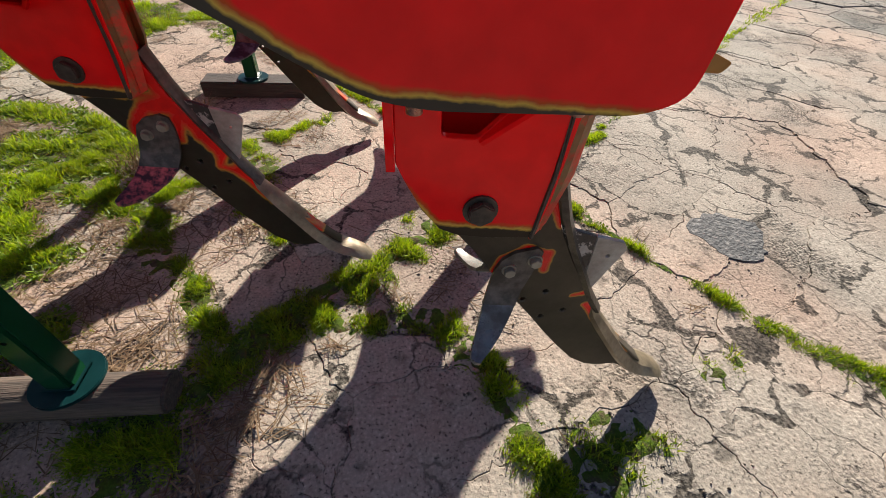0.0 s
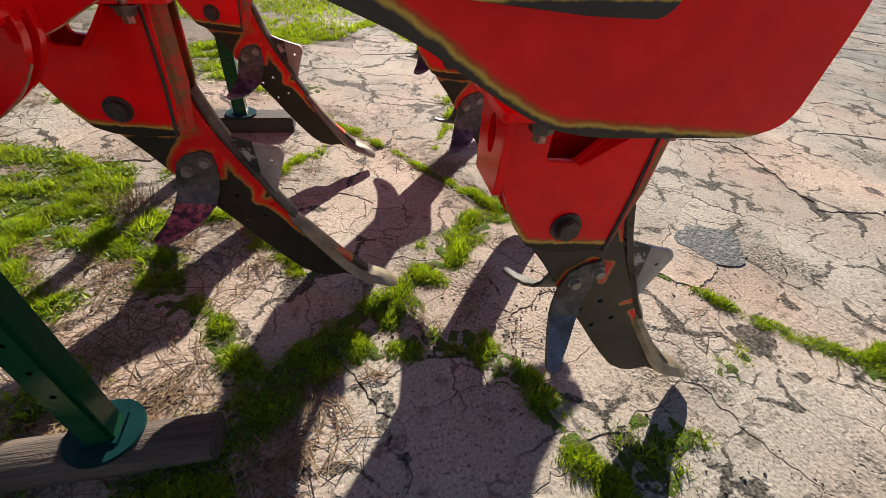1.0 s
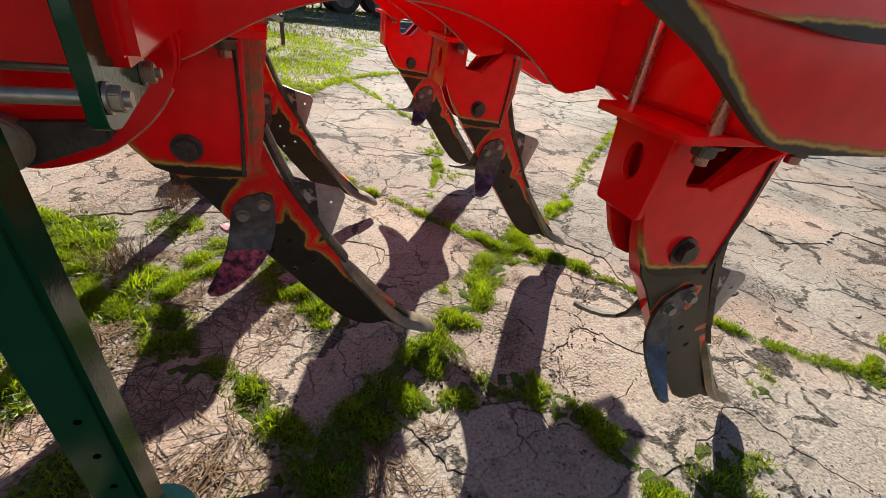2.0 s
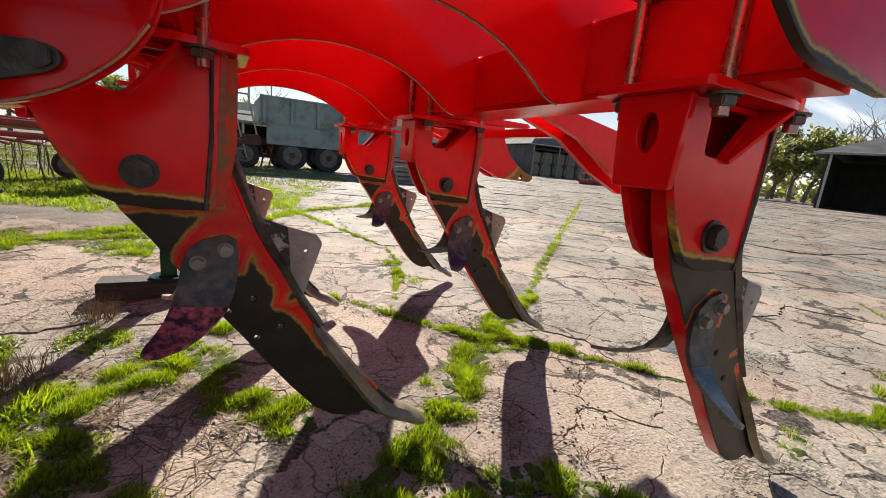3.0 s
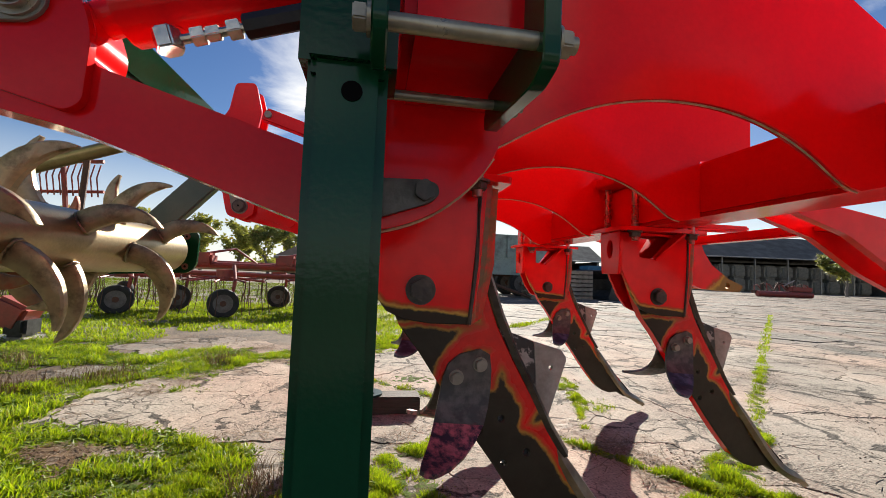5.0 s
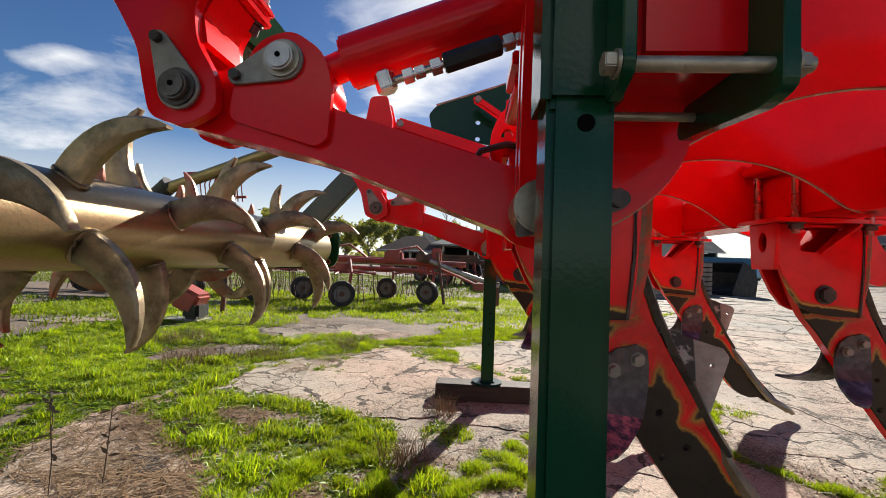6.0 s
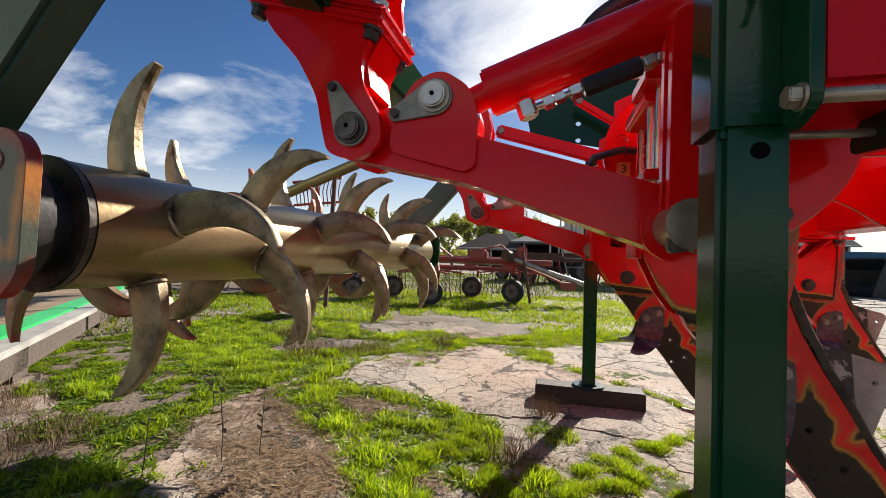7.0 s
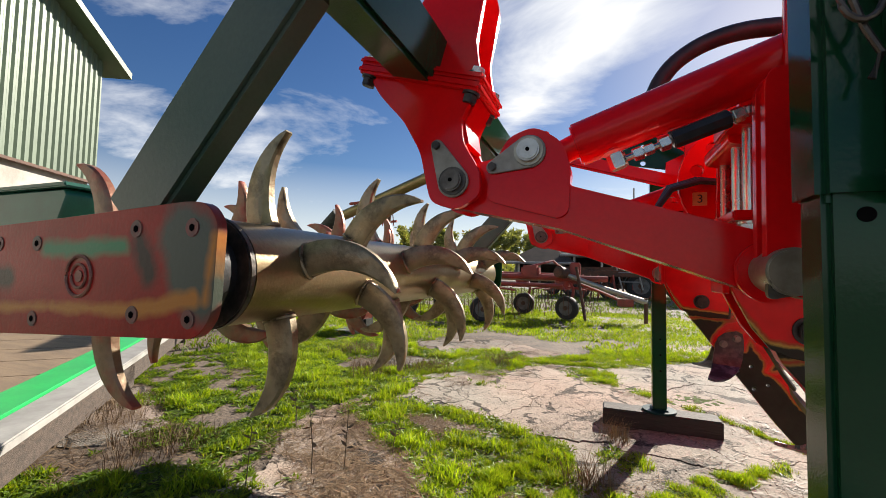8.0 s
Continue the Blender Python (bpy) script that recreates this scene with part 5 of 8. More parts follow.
def slab_material(name, base, second, pink):
    m = mat(name, base, 0.85, second=second, scale=1.6, contrast=(0.38, 0.66), bump=0.35, bump_scale=95, grain=0.24, coords="World", island=0.10, spec=0.15)
    n, l = m.node_tree.nodes, m.node_tree.links
    b = n["Principled BSDF"]
    src = b.inputs["Base Color"].links[0].from_socket
    geo = n.new("ShaderNodeNewGeometry")
    # pink patches
    pk = n.new("ShaderNodeTexNoise"); pk.inputs["Scale"].default_value, pk.inputs["Detail"].default_value = 0.9, 4
    l.new(geo.outputs["Position"], pk.inputs["Vector"])
    pr = n.new("ShaderNodeValToRGB")
    pr.color_ramp.elements[0].position, pr.color_ramp.elements[1].position = 0.42, 0.62
    pr.color_ramp.elements[0].color, pr.color_ramp.elements[1].color = (0.95, 1.0, 1.0, 1), (1.0 + pink, 1.0 - 0.3 * pink, 1.0 - 0.9 * pink, 1)
    l.new(pk.outputs["Fac"], pr.inputs[0])
    m1 = n.new("ShaderNodeVectorMath"); m1.operation = "MULTIPLY"
    l.new(src, m1.inputs[0]); l.new(pr.outputs["Color"], m1.inputs[1])
    # hairline cracks
    wp = n.new("ShaderNodeTexNoise"); wp.inputs["Scale"].default_value, wp.inputs["Detail"].default_value = 4.0, 5
    l.new(geo.outputs["Position"], wp.inputs["Vector"])
    ws = n.new("ShaderNodeVectorMath"); ws.operation = "SCALE"; ws.inputs["Scale"].default_value = 0.35
    l.new(wp.outputs["Color"], ws.inputs[0])
    wa = n.new("ShaderNodeVectorMath"); wa.operation = "ADD"
    l.new(geo.outputs["Position"], wa.inputs[0]); l.new(ws.outputs[0], wa.inputs[1])
    vo = n.new("ShaderNodeTexVoronoi"); vo.feature = "DISTANCE_TO_EDGE"; vo.inputs["Scale"].default_value = 2.1
    l.new(wa.outputs[0], vo.inputs["Vector"])
    # the cracks widen into gritty bands here and close up there
    cg = n.new("ShaderNodeTexNoise"); cg.inputs["Scale"].default_value, cg.inputs["Detail"].default_value, cg.inputs["Roughness"].default_value = 2.2, 8, 0.72
    l.new(geo.outputs["Position"], cg.inputs["Vector"])
    cw = n.new("ShaderNodeMapRange"); cw.inputs["From Min"].default_value, cw.inputs["From Max"].default_value = 0.47, 0.66
    cw.inputs["To Min"].default_value, cw.inputs["To Max"].default_value = -0.004, 0.085
    cw.clamp = True
    l.new(cg.outputs["Fac"], cw.inputs["Value"])
    cd = n.new("ShaderNodeMath"); cd.operation = "SUBTRACT"
    l.new(vo.outputs["Distance"], cd.inputs[0]); l.new(cw.outputs[0], cd.inputs[1])
    cr = n.new("ShaderNodeMapRange"); cr.inputs["From Min"].default_value, cr.inputs["From Max"].default_value = -0.004, 0.010
    l.new(cd.outputs[0], cr.inputs["Value"])
    mxk = cr
    # pits and dark spots
    sp = n.new("ShaderNodeTexNoise"); sp.inputs["Scale"].default_value, sp.inputs["Detail"].default_value = 11, 6
    l.new(geo.outputs["Position"], sp.inputs["Vector"])
    spm = n.new("ShaderNodeMapRange"); spm.inputs["From Min"].default_value, spm.inputs["From Max"].default_value = 0.60, 0.72
    spm.inputs["To Min"].default_value, spm.inputs["To Max"].default_value = 1.0, 0.45
    l.new(sp.outputs["Fac"], spm.inputs["Value"])
    # fine pits and pale grains
    pt_ = n.new("ShaderNodeTexNoise"); pt_.inputs["Scale"].default_value, pt_.inputs["Detail"].default_value = 120, 2
    l.new(geo.outputs["Position"], pt_.inputs["Vector"])
    ptm = n.new("ShaderNodeValToRGB")
    pe = ptm.color_ramp.elements
    pe[0].position, pe[0].color = 0.30, (0.35, 0.35, 0.35, 1)
    pe[1].position, pe[1].color = 0.70, (1.3, 1.3, 1.3, 1)
    x = pe.new(0.40); x.color = (0.95, 0.95, 0.95, 1)
    x = pe.new(0.60); x.color = (1.03, 1.03, 1.03, 1)
    l.new(pt_.outputs["Fac"], ptm.inputs[0])
    m0 = n.new("ShaderNodeVectorMath"); m0.operation = "MULTIPLY"
    l.new(m1.outputs[0], m0.inputs[0]); l.new(ptm.outputs["Color"], m0.inputs[1])
    m1 = m0
    vo2 = n.new("ShaderNodeTexVoronoi"); vo2.feature = "DISTANCE_TO_EDGE"; vo2.inputs["Scale"].default_value = 5.3
    wb = n.new("ShaderNodeVectorMath"); wb.operation = "MULTIPLY"; wb.inputs[1].default_value = (1.0, 0.6, 1.0)
    l.new(wa.outputs[0], wb.inputs[0]); l.new(wb.outputs[0], vo2.inputs["Vector"])
    cr2 = n.new("ShaderNodeMapRange"); cr2.inputs["From Min"].default_value, cr2.inputs["From Max"].default_value = 0.004, 0.03
    l.new(vo2.outputs["Distance"], cr2.inputs["Value"])
    cg2 = n.new("ShaderNodeTexNoise"); cg2.inputs["Scale"].default_value, cg2.inputs["Detail"].default_value = 2.6, 4
    l.new(geo.outputs["Position"], cg2.inputs["Vector"])
    cgm2 = n.new("ShaderNodeMapRange"); cgm2.inputs["From Min"].default_value, cgm2.inputs["From Max"].default_value = 0.49, 0.56
    cgm2.inputs["To Min"].default_value, cgm2.inputs["To Max"].default_value = 1.0, 0.0
    l.new(cg2.outputs["Fac"], cgm2.inputs["Value"])
    mk2 = n.new("ShaderNodeMath"); mk2.operation = "MAXIMUM"
    l.new(cr2.outputs[0], mk2.inputs[0]); l.new(cgm2.outputs[0], mk2.inputs[1])
    mk3 = n.new("ShaderNodeMath"); mk3.operation = "MINIMUM"
    l.new(mk2.outputs[0], mk3.inputs[0]); l.new(mxk.outputs[0], mk3.inputs[1])
    mxk = mk3
    # worn patches where the grit shows
    er = n.new("ShaderNodeTexNoise"); er.inputs["Scale"].default_value, er.inputs["Detail"].default_value, er.inputs["Roughness"].default_value = 1.5, 9, 0.7
    l.new(geo.outputs["Position"], er.inputs["Vector"])
    gr = n.new("ShaderNodeTexNoise"); gr.inputs["Scale"].default_value, gr.inputs["Detail"].default_value = 90, 3
    l.new(geo.outputs["Position"], gr.inputs["Vector"])
    grm = n.new("ShaderNodeMapRange"); grm.inputs["From Min"].default_value, grm.inputs["From Max"].default_value = 0.35, 0.65
    grm.inputs["To Min"].default_value, grm.inputs["To Max"].default_value = 0.22, 1.15
    l.new(gr.outputs["Fac"], grm.inputs["Value"])
    erm = n.new("ShaderNodeMapRange"); erm.inputs["From Min"].default_value, erm.inputs["From Max"].default_value = 0.535, 0.60
    l.new(er.outputs["Fac"], erm.inputs["Value"])
    inv = n.new("ShaderNodeMath"); inv.operation = "SUBTRACT"; inv.inputs[0].default_value = 1.0
    l.new(cr.outputs[0], inv.inputs[1])
    emx = n.new("ShaderNodeMath"); emx.operation = "MAXIMUM"
    l.new(erm.outputs[0], emx.inputs[0]); l.new(inv.outputs[0], emx.inputs[1])
    erm = emx
    ermx = n.new("ShaderNodeMix"); ermx.data_type = "FLOAT"; ermx.inputs["A"].default_value = 1.0
    l.new(erm.outputs[0], ermx.inputs["Factor"]); l.new(grm.outputs[0], ermx.inputs["B"])
    sp2 = n.new("ShaderNodeMath"); sp2.operation = "MULTIPLY"
    l.new(spm.outputs[0], sp2.inputs[0]); l.new(ermx.outputs["Result"], sp2.inputs[1])
    spm = sp2
    k1 = n.new("ShaderNodeMapRange"); k1.inputs["To Min"].default_value, k1.inputs["To Max"].default_value = 0.36, 1.0
    l.new(mxk.outputs[0], k1.inputs["Value"])
    kk = n.new("ShaderNodeMath"); kk.operation = "MULTIPLY"
    l.new(k1.outputs[0], kk.inputs[0]); l.new(spm.outputs[0], kk.inputs[1])
    m2 = n.new("ShaderNodeVectorMath"); m2.operation = "SCALE"
    l.new(m1.outputs[0], m2.inputs[0]); l.new(kk.outputs[0], m2.inputs["Scale"])
    l.new(m2.outputs[0], b.inputs["Base Color"])
    bp = n.new("ShaderNodeBump"); bp.inputs["Strength"].default_value, bp.inputs["Distance"].default_value = 0.5, 0.010
    l.new(kk.outputs[0], bp.inputs["Height"])
    lump = n.new("ShaderNodeTexNoise"); lump.inputs["Scale"].default_value, lump.inputs["Detail"].default_value, lump.inputs["Roughness"].default_value = 9, 8, 0.65
    l.new(geo.outputs["Position"], lump.inputs["Vector"])
    bl = n.new("ShaderNodeBump"); bl.inputs["Strength"].default_value, bl.inputs["Distance"].default_value = 0.14, 0.02
    l.new(lump.outputs["Fac"], bl.inputs["Height"])
    old0 = b.inputs["Normal"].links[0].from_node
    l.new(bl.outputs[0], old0.inputs["Normal"])
    old = b.inputs["Normal"].links[0].from_socket
    l.new(old, bp.inputs["Normal"])
    l.new(bp.outputs[0], b.inputs["Normal"])
    return m


M_SLAB = slab_material("weathered_concrete", (0.37, 0.308, 0.254), (0.268, 0.22, 0.18), 0.09)
M_SLAB_FAR = slab_material("greyer_concrete", (0.285, 0.247, 0.21), (0.19, 0.165, 0.142), 0.10)

# joints that grass has filled: lines in the plan, with their half widths
JOINTS = [
    ([(-0.72, 0.10), (-0.70, 0.45), (-0.58, 0.58), (-0.47, 0.70), (-0.34, 0.80), (-0.17, 0.93), (0.0, 1.08), (0.17, 1.27), (0.38, 1.46), (0.62, 1.66)], 0.074),
    ([(0.62, 1.66), (0.87, 1.80), (1.65, 2.52), (3.76, 4.42), (14.2, 13.7), (40, 36)], 0.042),
    ([(-1.25, 3.35), (-0.91, 3.04), (-0.45, 2.58), (-0.19, 2.23), (0.03, 1.95), (0.20, 1.71), (0.36, 1.54), (0.68, 1.27), (0.92, 0.95), (1.02, 0.84), (1.08, 0.73), (1.21, 0.61), (1.36, 0.46), (1.9, -0.1)], 0.042),
    ([(-0.30, 0.76), (-0.19, 0.73), (0.07, 0.76), (0.13, 0.65), (0.22, 0.54), (0.26, 0.40), (0.29, 0.29), (0.40, 0.1)], 0.048),
    ([(-1.65, 1.79), (-1.30, 1.41), (-1.06, 1.36), (-0.93, 1.18), (-0.84, 1.01), (-0.70, 0.90), (-0.60, 0.74)], 0.062),
    ([(0.20, 2.05), (0.48, 2.75), (0.60, 3.3), (0.3, 4.6), (0.0, 5.7)], 0.03),
    ([(-1.8, 3.6), (-1.1, 3.75), (-0.3, 4.4), (0.0, 4.95), (0.46, 5.44), (1.19, 5.88), (2.54, 7.38)], 0.07),
    ([(1.39, 0.46), (1.9, 0.62), (2.6, 0.5), (3.6, 1.2)], 0.02),
    ([(-2.36, 2.0), (-1.94, 1.73), (-1.69, 1.48), (-1.50, 1.22), (-1.3, 1.0)], 0.105),
    ([(-2.33, 2.02), (-2.02, 2.12), (-1.68, 2.06), (-1.33, 1.88), (-1.30, 1.62), (-1.54, 1.40)], 0.085),
    ([(-1.11, 1.30), (-1.0, 1.37), (-0.84, 1.52), (-0.67, 1.56), (-0.62, 1.36), (-0.50, 1.27), (-0.42, 1.14)], 0.062),
    ([(-1.15, 1.34), (-0.88, 1.61), (-0.70, 1.81), (-0.47, 2.04)], 0.06),
    ([(-4.05, 2.77), (-3.05, 2.42), (-2.55, 2.84), (-2.19, 3.08), (-1.4, 3.9), (-0.3, 4.7)], 0.14),
]
g_rng = random.Random(11)


def along(line, step):
    out = []
    for a, b in zip(line, line[1:]):
        a, b = Vector(a), Vector(b)
        n = max(1, int((b - a).length / step))
        for i in range(n):
            out.append((a.lerp(b, (i + 0.5) / n), (b - a).normalized()))
    return out


def slab_seeds():
    pairs = []
    for line, _ in JOINTS:
        for p, d in along(line, 0.55):
            if abs(p.x) < 9 and -2.5 < p.y < 11:
                nrm = Vector((-d.y, d.x)) * 0.27
                pairs += [p + nrm, p - nrm]
    kept = []
    for p in pairs:
        if all((p - q).length > 0.20 for q in kept):
            kept.append(p)
    out = list(kept)
    # the rest: a jittered lattice turned 45 degrees, coarser far away
    for step, lo, hi in ((0.66, 0.0, 6.0), (0.85, 6.0, 16.0), (1.3, 16.0, 60.0)):
        m = int(hi / step) + 1
        for i in range(-m, m + 1):
            for j in range(-m, m + 1):
                u = (i + g_rng.uniform(-0.42, 0.42)) * step
                v = (j + g_rng.uniform(-0.42, 0.42)) * step * 1.15
                x, y = (u - v) * 0.7071 + 0.3, (u + v) * 0.7071 + 2.0
                r = math.hypot(x - 0.3, y - 1.2)
                if not lo <= r < hi or y < -3 or x < -9 or y < x * -1.2 - 6:
                    continue
                p = Vector((x, y))
                if r < 9 and any((p - q).length < step * 0.62 for q in kept):
                    continue
                out.append(p)
    return out


SEEDS = slab_seeds()


def cells(seeds, reach):
    """Each seed's share of the plan, clipped against its neighbours."""
    grid = {}
    for i, p in enumerate(seeds):
        grid.setdefault((int(p.x // 1.5), int(p.y // 1.5)), []).append(i)
    for i, p in enumerate(seeds):
        r = math.hypot(p.x - 0.3, p.y - 1.2)
        R = 1.0 if r < 5.5 else (1.3 if r < 15 else 2.2)
        poly = [p + Vector(c) * R for c in ((-1, -1), (1, -1), (1, 1), (-1, 1))]
        gx, gy = int(p.x // 1.5), int(p.y // 1.5)
        k = 1 if r < 15 else 3
        near = [seeds[j] for a in range(gx - k, gx + k + 1) for b in range(gy - k, gy + k + 1) for j in grid.get((a, b), ()) if j != i]
        for q in near:
            d = q - p
            if d.length > 2 * R * 1.5:
                continue
            mid, cut = (p + q) / 2, []
            for a, b in zip(poly, poly[1:] + poly[:1]):
                da, db = (a - mid).dot(d), (b - mid).dot(d)
                if da <= 0:
                    cut.append(a)
                if (da <= 0) != (db <= 0):
                    cut.append(a.lerp(b, da / (da - db)))
            poly = cut
            if len(poly) < 3:
                break
        if len(poly) >= 3:
            yield p, r, poly


def ragged(poly, p, gap, seg, amp):
    """The outline drawn in by the joint, its long sides broken up and made uneven."""
    out = []
    for a, b in zip(poly, poly[1:] + poly[:1]):
        n = max(1, int((b - a).length / seg))
        for i in range(n):
            q = a.lerp(b, i / n)
            w = noise.noise_vector(Vector((q.x * 5.5, q.y * 5.5, 0.3))) * amp * 0.6 + noise.noise_vector(Vector((q.x * 17, q.y * 17, 2.3))) * amp * 0.42 + noise.noise_vector(Vector((q.x * 45, q.y * 45, 5.3))) * amp * 0.26
            q = q + Vector((w.x, w.y))
            d = p - q
            out.append(q + d.normalized() * min(gap * (0.15 + 2.4 * abs(noise.noise(Vector((q.x * 2.2, q.y * 2.2, 7.0))))), d.length * 0.4))
    return out


def slab_faces(verts, faces, poly, top, tilt, bevel):
    k, n0 = len(poly), len(verts)
    c = sum(poly, Vector((0, 0))) / k
    for q in poly:
        verts.append((q.x, q.y, -0.025))
    for q in poly:
        verts.append((q.x, q.y, top - bevel * 0.8 + (q - c).dot(tilt)))
    for q in poly:
        e = q + (c - q).normalized() * bevel
        verts.append((e.x, e.y, top + (q - c).dot(tilt)))
    for i in range(k):
        j = (i + 1) % k
        faces.append((n0 + i, n0 + j, n0 + k + j, n0 + k + i))
        faces.append((n0 + k + i, n0 + k + j, n0 + 2 * k + j, n0 + 2 * k + i))
    faces.append(tuple(n0 + 2 * k + i for i in range(k)))


pavement = thing("pavement", "weathered pinkish concrete yard broken into cracked slabs", "pavement")
tagged(pavement, kind="structure")
BIG_V, BIG_F = [], []
near_slabs = []
for p, r, poly in cells(SEEDS, 1.5):
    wild = p.x < -2.2 - 0.15 * p.y and p.y > -0.5          # the weedy side has lost most of its slabs
    wild = wild or (p.y > 4.0 and p.x < -0.4)
    if wild and g_rng.random() < 0.88:
        continue
    if r > 9 and g_rng.random() < 0.03:
        continue
    g = 0.0013 if r < 3 else 0.004 if r < 6 else (0.013 if r < 16 else 0.024)
    pl = ragged(poly, p, g, 0.017 if r < 3.2 else 0.05 if r < 5 else (0.2 if r < 16 else 0.6), 0.06 if r < 16 else 0.08)
    top = g_rng.uniform(0.0, 0.005) if r < 6 else g_rng.uniform(0.004, 0.011)
    tilt = Vector((g_rng.uniform(-1, 1), g_rng.uniform(-1, 1))) * (0.006 if r < 6 else 0.012)
    if -2.4 < p.x < 4.2 and -0.9 < p.y < 5.2:
        near_slabs.append((math.hypot(p.x + 0.1, p.y - 1.2), p, pl, top, tilt))
    else:
        slab_faces(BIG_V, BIG_F, pl, top, tilt, 0.008)
near_slabs.sort(key=lambda s: s[0])
for k, (_, p, pl, top, tilt) in enumerate(near_slabs):
    if k < 290:
        v, f = [], []
        slab_faces(v, f, [q - p for q in pl], top, tilt, 0.002)
        me = bpy.data.meshes.new("slab")
        me.from_pydata(v, [], f)
        me.materials.append(M_SLAB)
        ob = new("slab", me)
        ob.parent, ob.location = pavement, (p.x, p.y, 0)
    else:
        slab_faces(BIG_V, BIG_F, pl, top, tilt, 0.008)
me = bpy.data.meshes.new("far_slabs")
me.from_pydata(BIG_V, [], BIG_F)
me.materials.append(M_SLAB_FAR)
tagged(new("far_slabs", me), "", "", "", "stuff").parent = pavement


# rough dark patch let into the slabs
r7 = random.Random(4)
patch = [(1.285 + 0.15 * math.cos(a) * (1 + 0.2 * math.sin(3 * a)) + r7.uniform(-0.012, 0.012), 1.10 + 0.14 * math.sin(a) + r7.uniform(-0.012, 0.012)) for a in [i * math.pi / 18 for i in range(36)]]
part("repair_patch", sheet(patch, [], -0.004, 0.006, 0.001, plane="xy"), mat("dark_gritty_patch", (0.04, 0.04, 0.042), 0.75, second=(0.16, 0.148, 0.138), scale=38, contrast=(0.48, 0.68), bump=1.0, bump_scale=70, grain=0.4, coords="World"), pavement, "dark gritty repair patch")


# ---- grass ----
def leaf_material(name, a, b, glow=0.45, dry=None, tip=(1.0, 1.0), gloss=0.35):
    m = bpy.data.materials.new(name)
    m.use_nodes = True
    n, l = m.node_tree.nodes, m.node_tree.links
    out, p = n["Material Output"], n["Principled BSDF"]
    geo = n.new("ShaderNodeNewGeometry")
    rp = n.new("ShaderNodeValToRGB")
    e = rp.color_ramp.elements
    e[0].color, e[1].color = (*a, 1), (*b, 1)
    if dry:
        e[1].position = 0.9
        x = e.new(0.96); x.color = (*dry, 1)
    l.new(geo.outputs["Random Per Island"], rp.inputs[0])
    pn = n.new("ShaderNodeTexNoise"); pn.inputs["Scale"].default_value = 1.3
    l.new(geo.outputs["Position"], pn.inputs["Vector"])
    mr = n.new("ShaderNodeMapRange"); mr.inputs["From Min"].default_value, mr.inputs["From Max"].default_value = 0.3, 0.7
    mr.inputs["To Min"].default_value, mr.inputs["To Max"].default_value = 0.75, 1.25
    l.new(pn.outputs["Fac"], mr.inputs["Value"])
    # lit tips and dark bases, painted into the leaf colour by height
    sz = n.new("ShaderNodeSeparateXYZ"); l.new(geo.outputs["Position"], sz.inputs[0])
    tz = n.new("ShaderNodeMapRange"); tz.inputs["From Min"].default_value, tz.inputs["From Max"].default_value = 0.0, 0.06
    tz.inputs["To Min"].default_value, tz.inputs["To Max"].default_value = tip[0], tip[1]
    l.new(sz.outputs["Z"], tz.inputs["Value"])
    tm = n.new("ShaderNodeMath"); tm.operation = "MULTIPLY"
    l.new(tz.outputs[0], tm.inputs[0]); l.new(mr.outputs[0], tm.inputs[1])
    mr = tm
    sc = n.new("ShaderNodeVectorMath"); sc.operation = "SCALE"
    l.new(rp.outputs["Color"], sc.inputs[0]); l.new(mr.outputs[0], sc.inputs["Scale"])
    l.new(sc.outputs[0], p.inputs["Base Color"])
    p.inputs["Roughness"].default_value = 0.5
    p.inputs["Specular IOR Level"].default_value = gloss
    tr = n.new("ShaderNodeBsdfTranslucent")
    ts = n.new("ShaderNodeVectorMath"); ts.operation = "MULTIPLY"; ts.inputs[1].default_value = (1.7, 1.5, 0.6)
    l.new(sc.outputs[0], ts.inputs[0])
    l.new(ts.outputs[0], tr.inputs["Color"])
    mx = n.new("ShaderNodeMixShader"); mx.inputs[0].default_value = glow
    l.new(p.outputs[0], mx.inputs[1]); l.new(tr.outputs[0], mx.inputs[2])
    l.new(mx.outputs[0], out.inputs["Surface"])
    return m


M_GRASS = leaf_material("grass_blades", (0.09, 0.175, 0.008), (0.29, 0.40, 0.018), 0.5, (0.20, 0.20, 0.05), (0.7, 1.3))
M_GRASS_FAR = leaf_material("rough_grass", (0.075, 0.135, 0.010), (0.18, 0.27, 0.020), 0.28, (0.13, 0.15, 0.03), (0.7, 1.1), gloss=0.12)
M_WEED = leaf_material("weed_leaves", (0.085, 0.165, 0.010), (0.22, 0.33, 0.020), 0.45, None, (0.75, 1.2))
M_STRAW = leaf_material("dry_straw", (0.10, 0.062, 0.038), (0.25, 0.175, 0.11), 0.03, gloss=0.05)
M_DRY = mat("dry_stalk", (0.10, 0.07, 0.045), 0.8, second=(0.17, 0.125, 0.08), scale=30)
nr = np.random.default_rng(7)


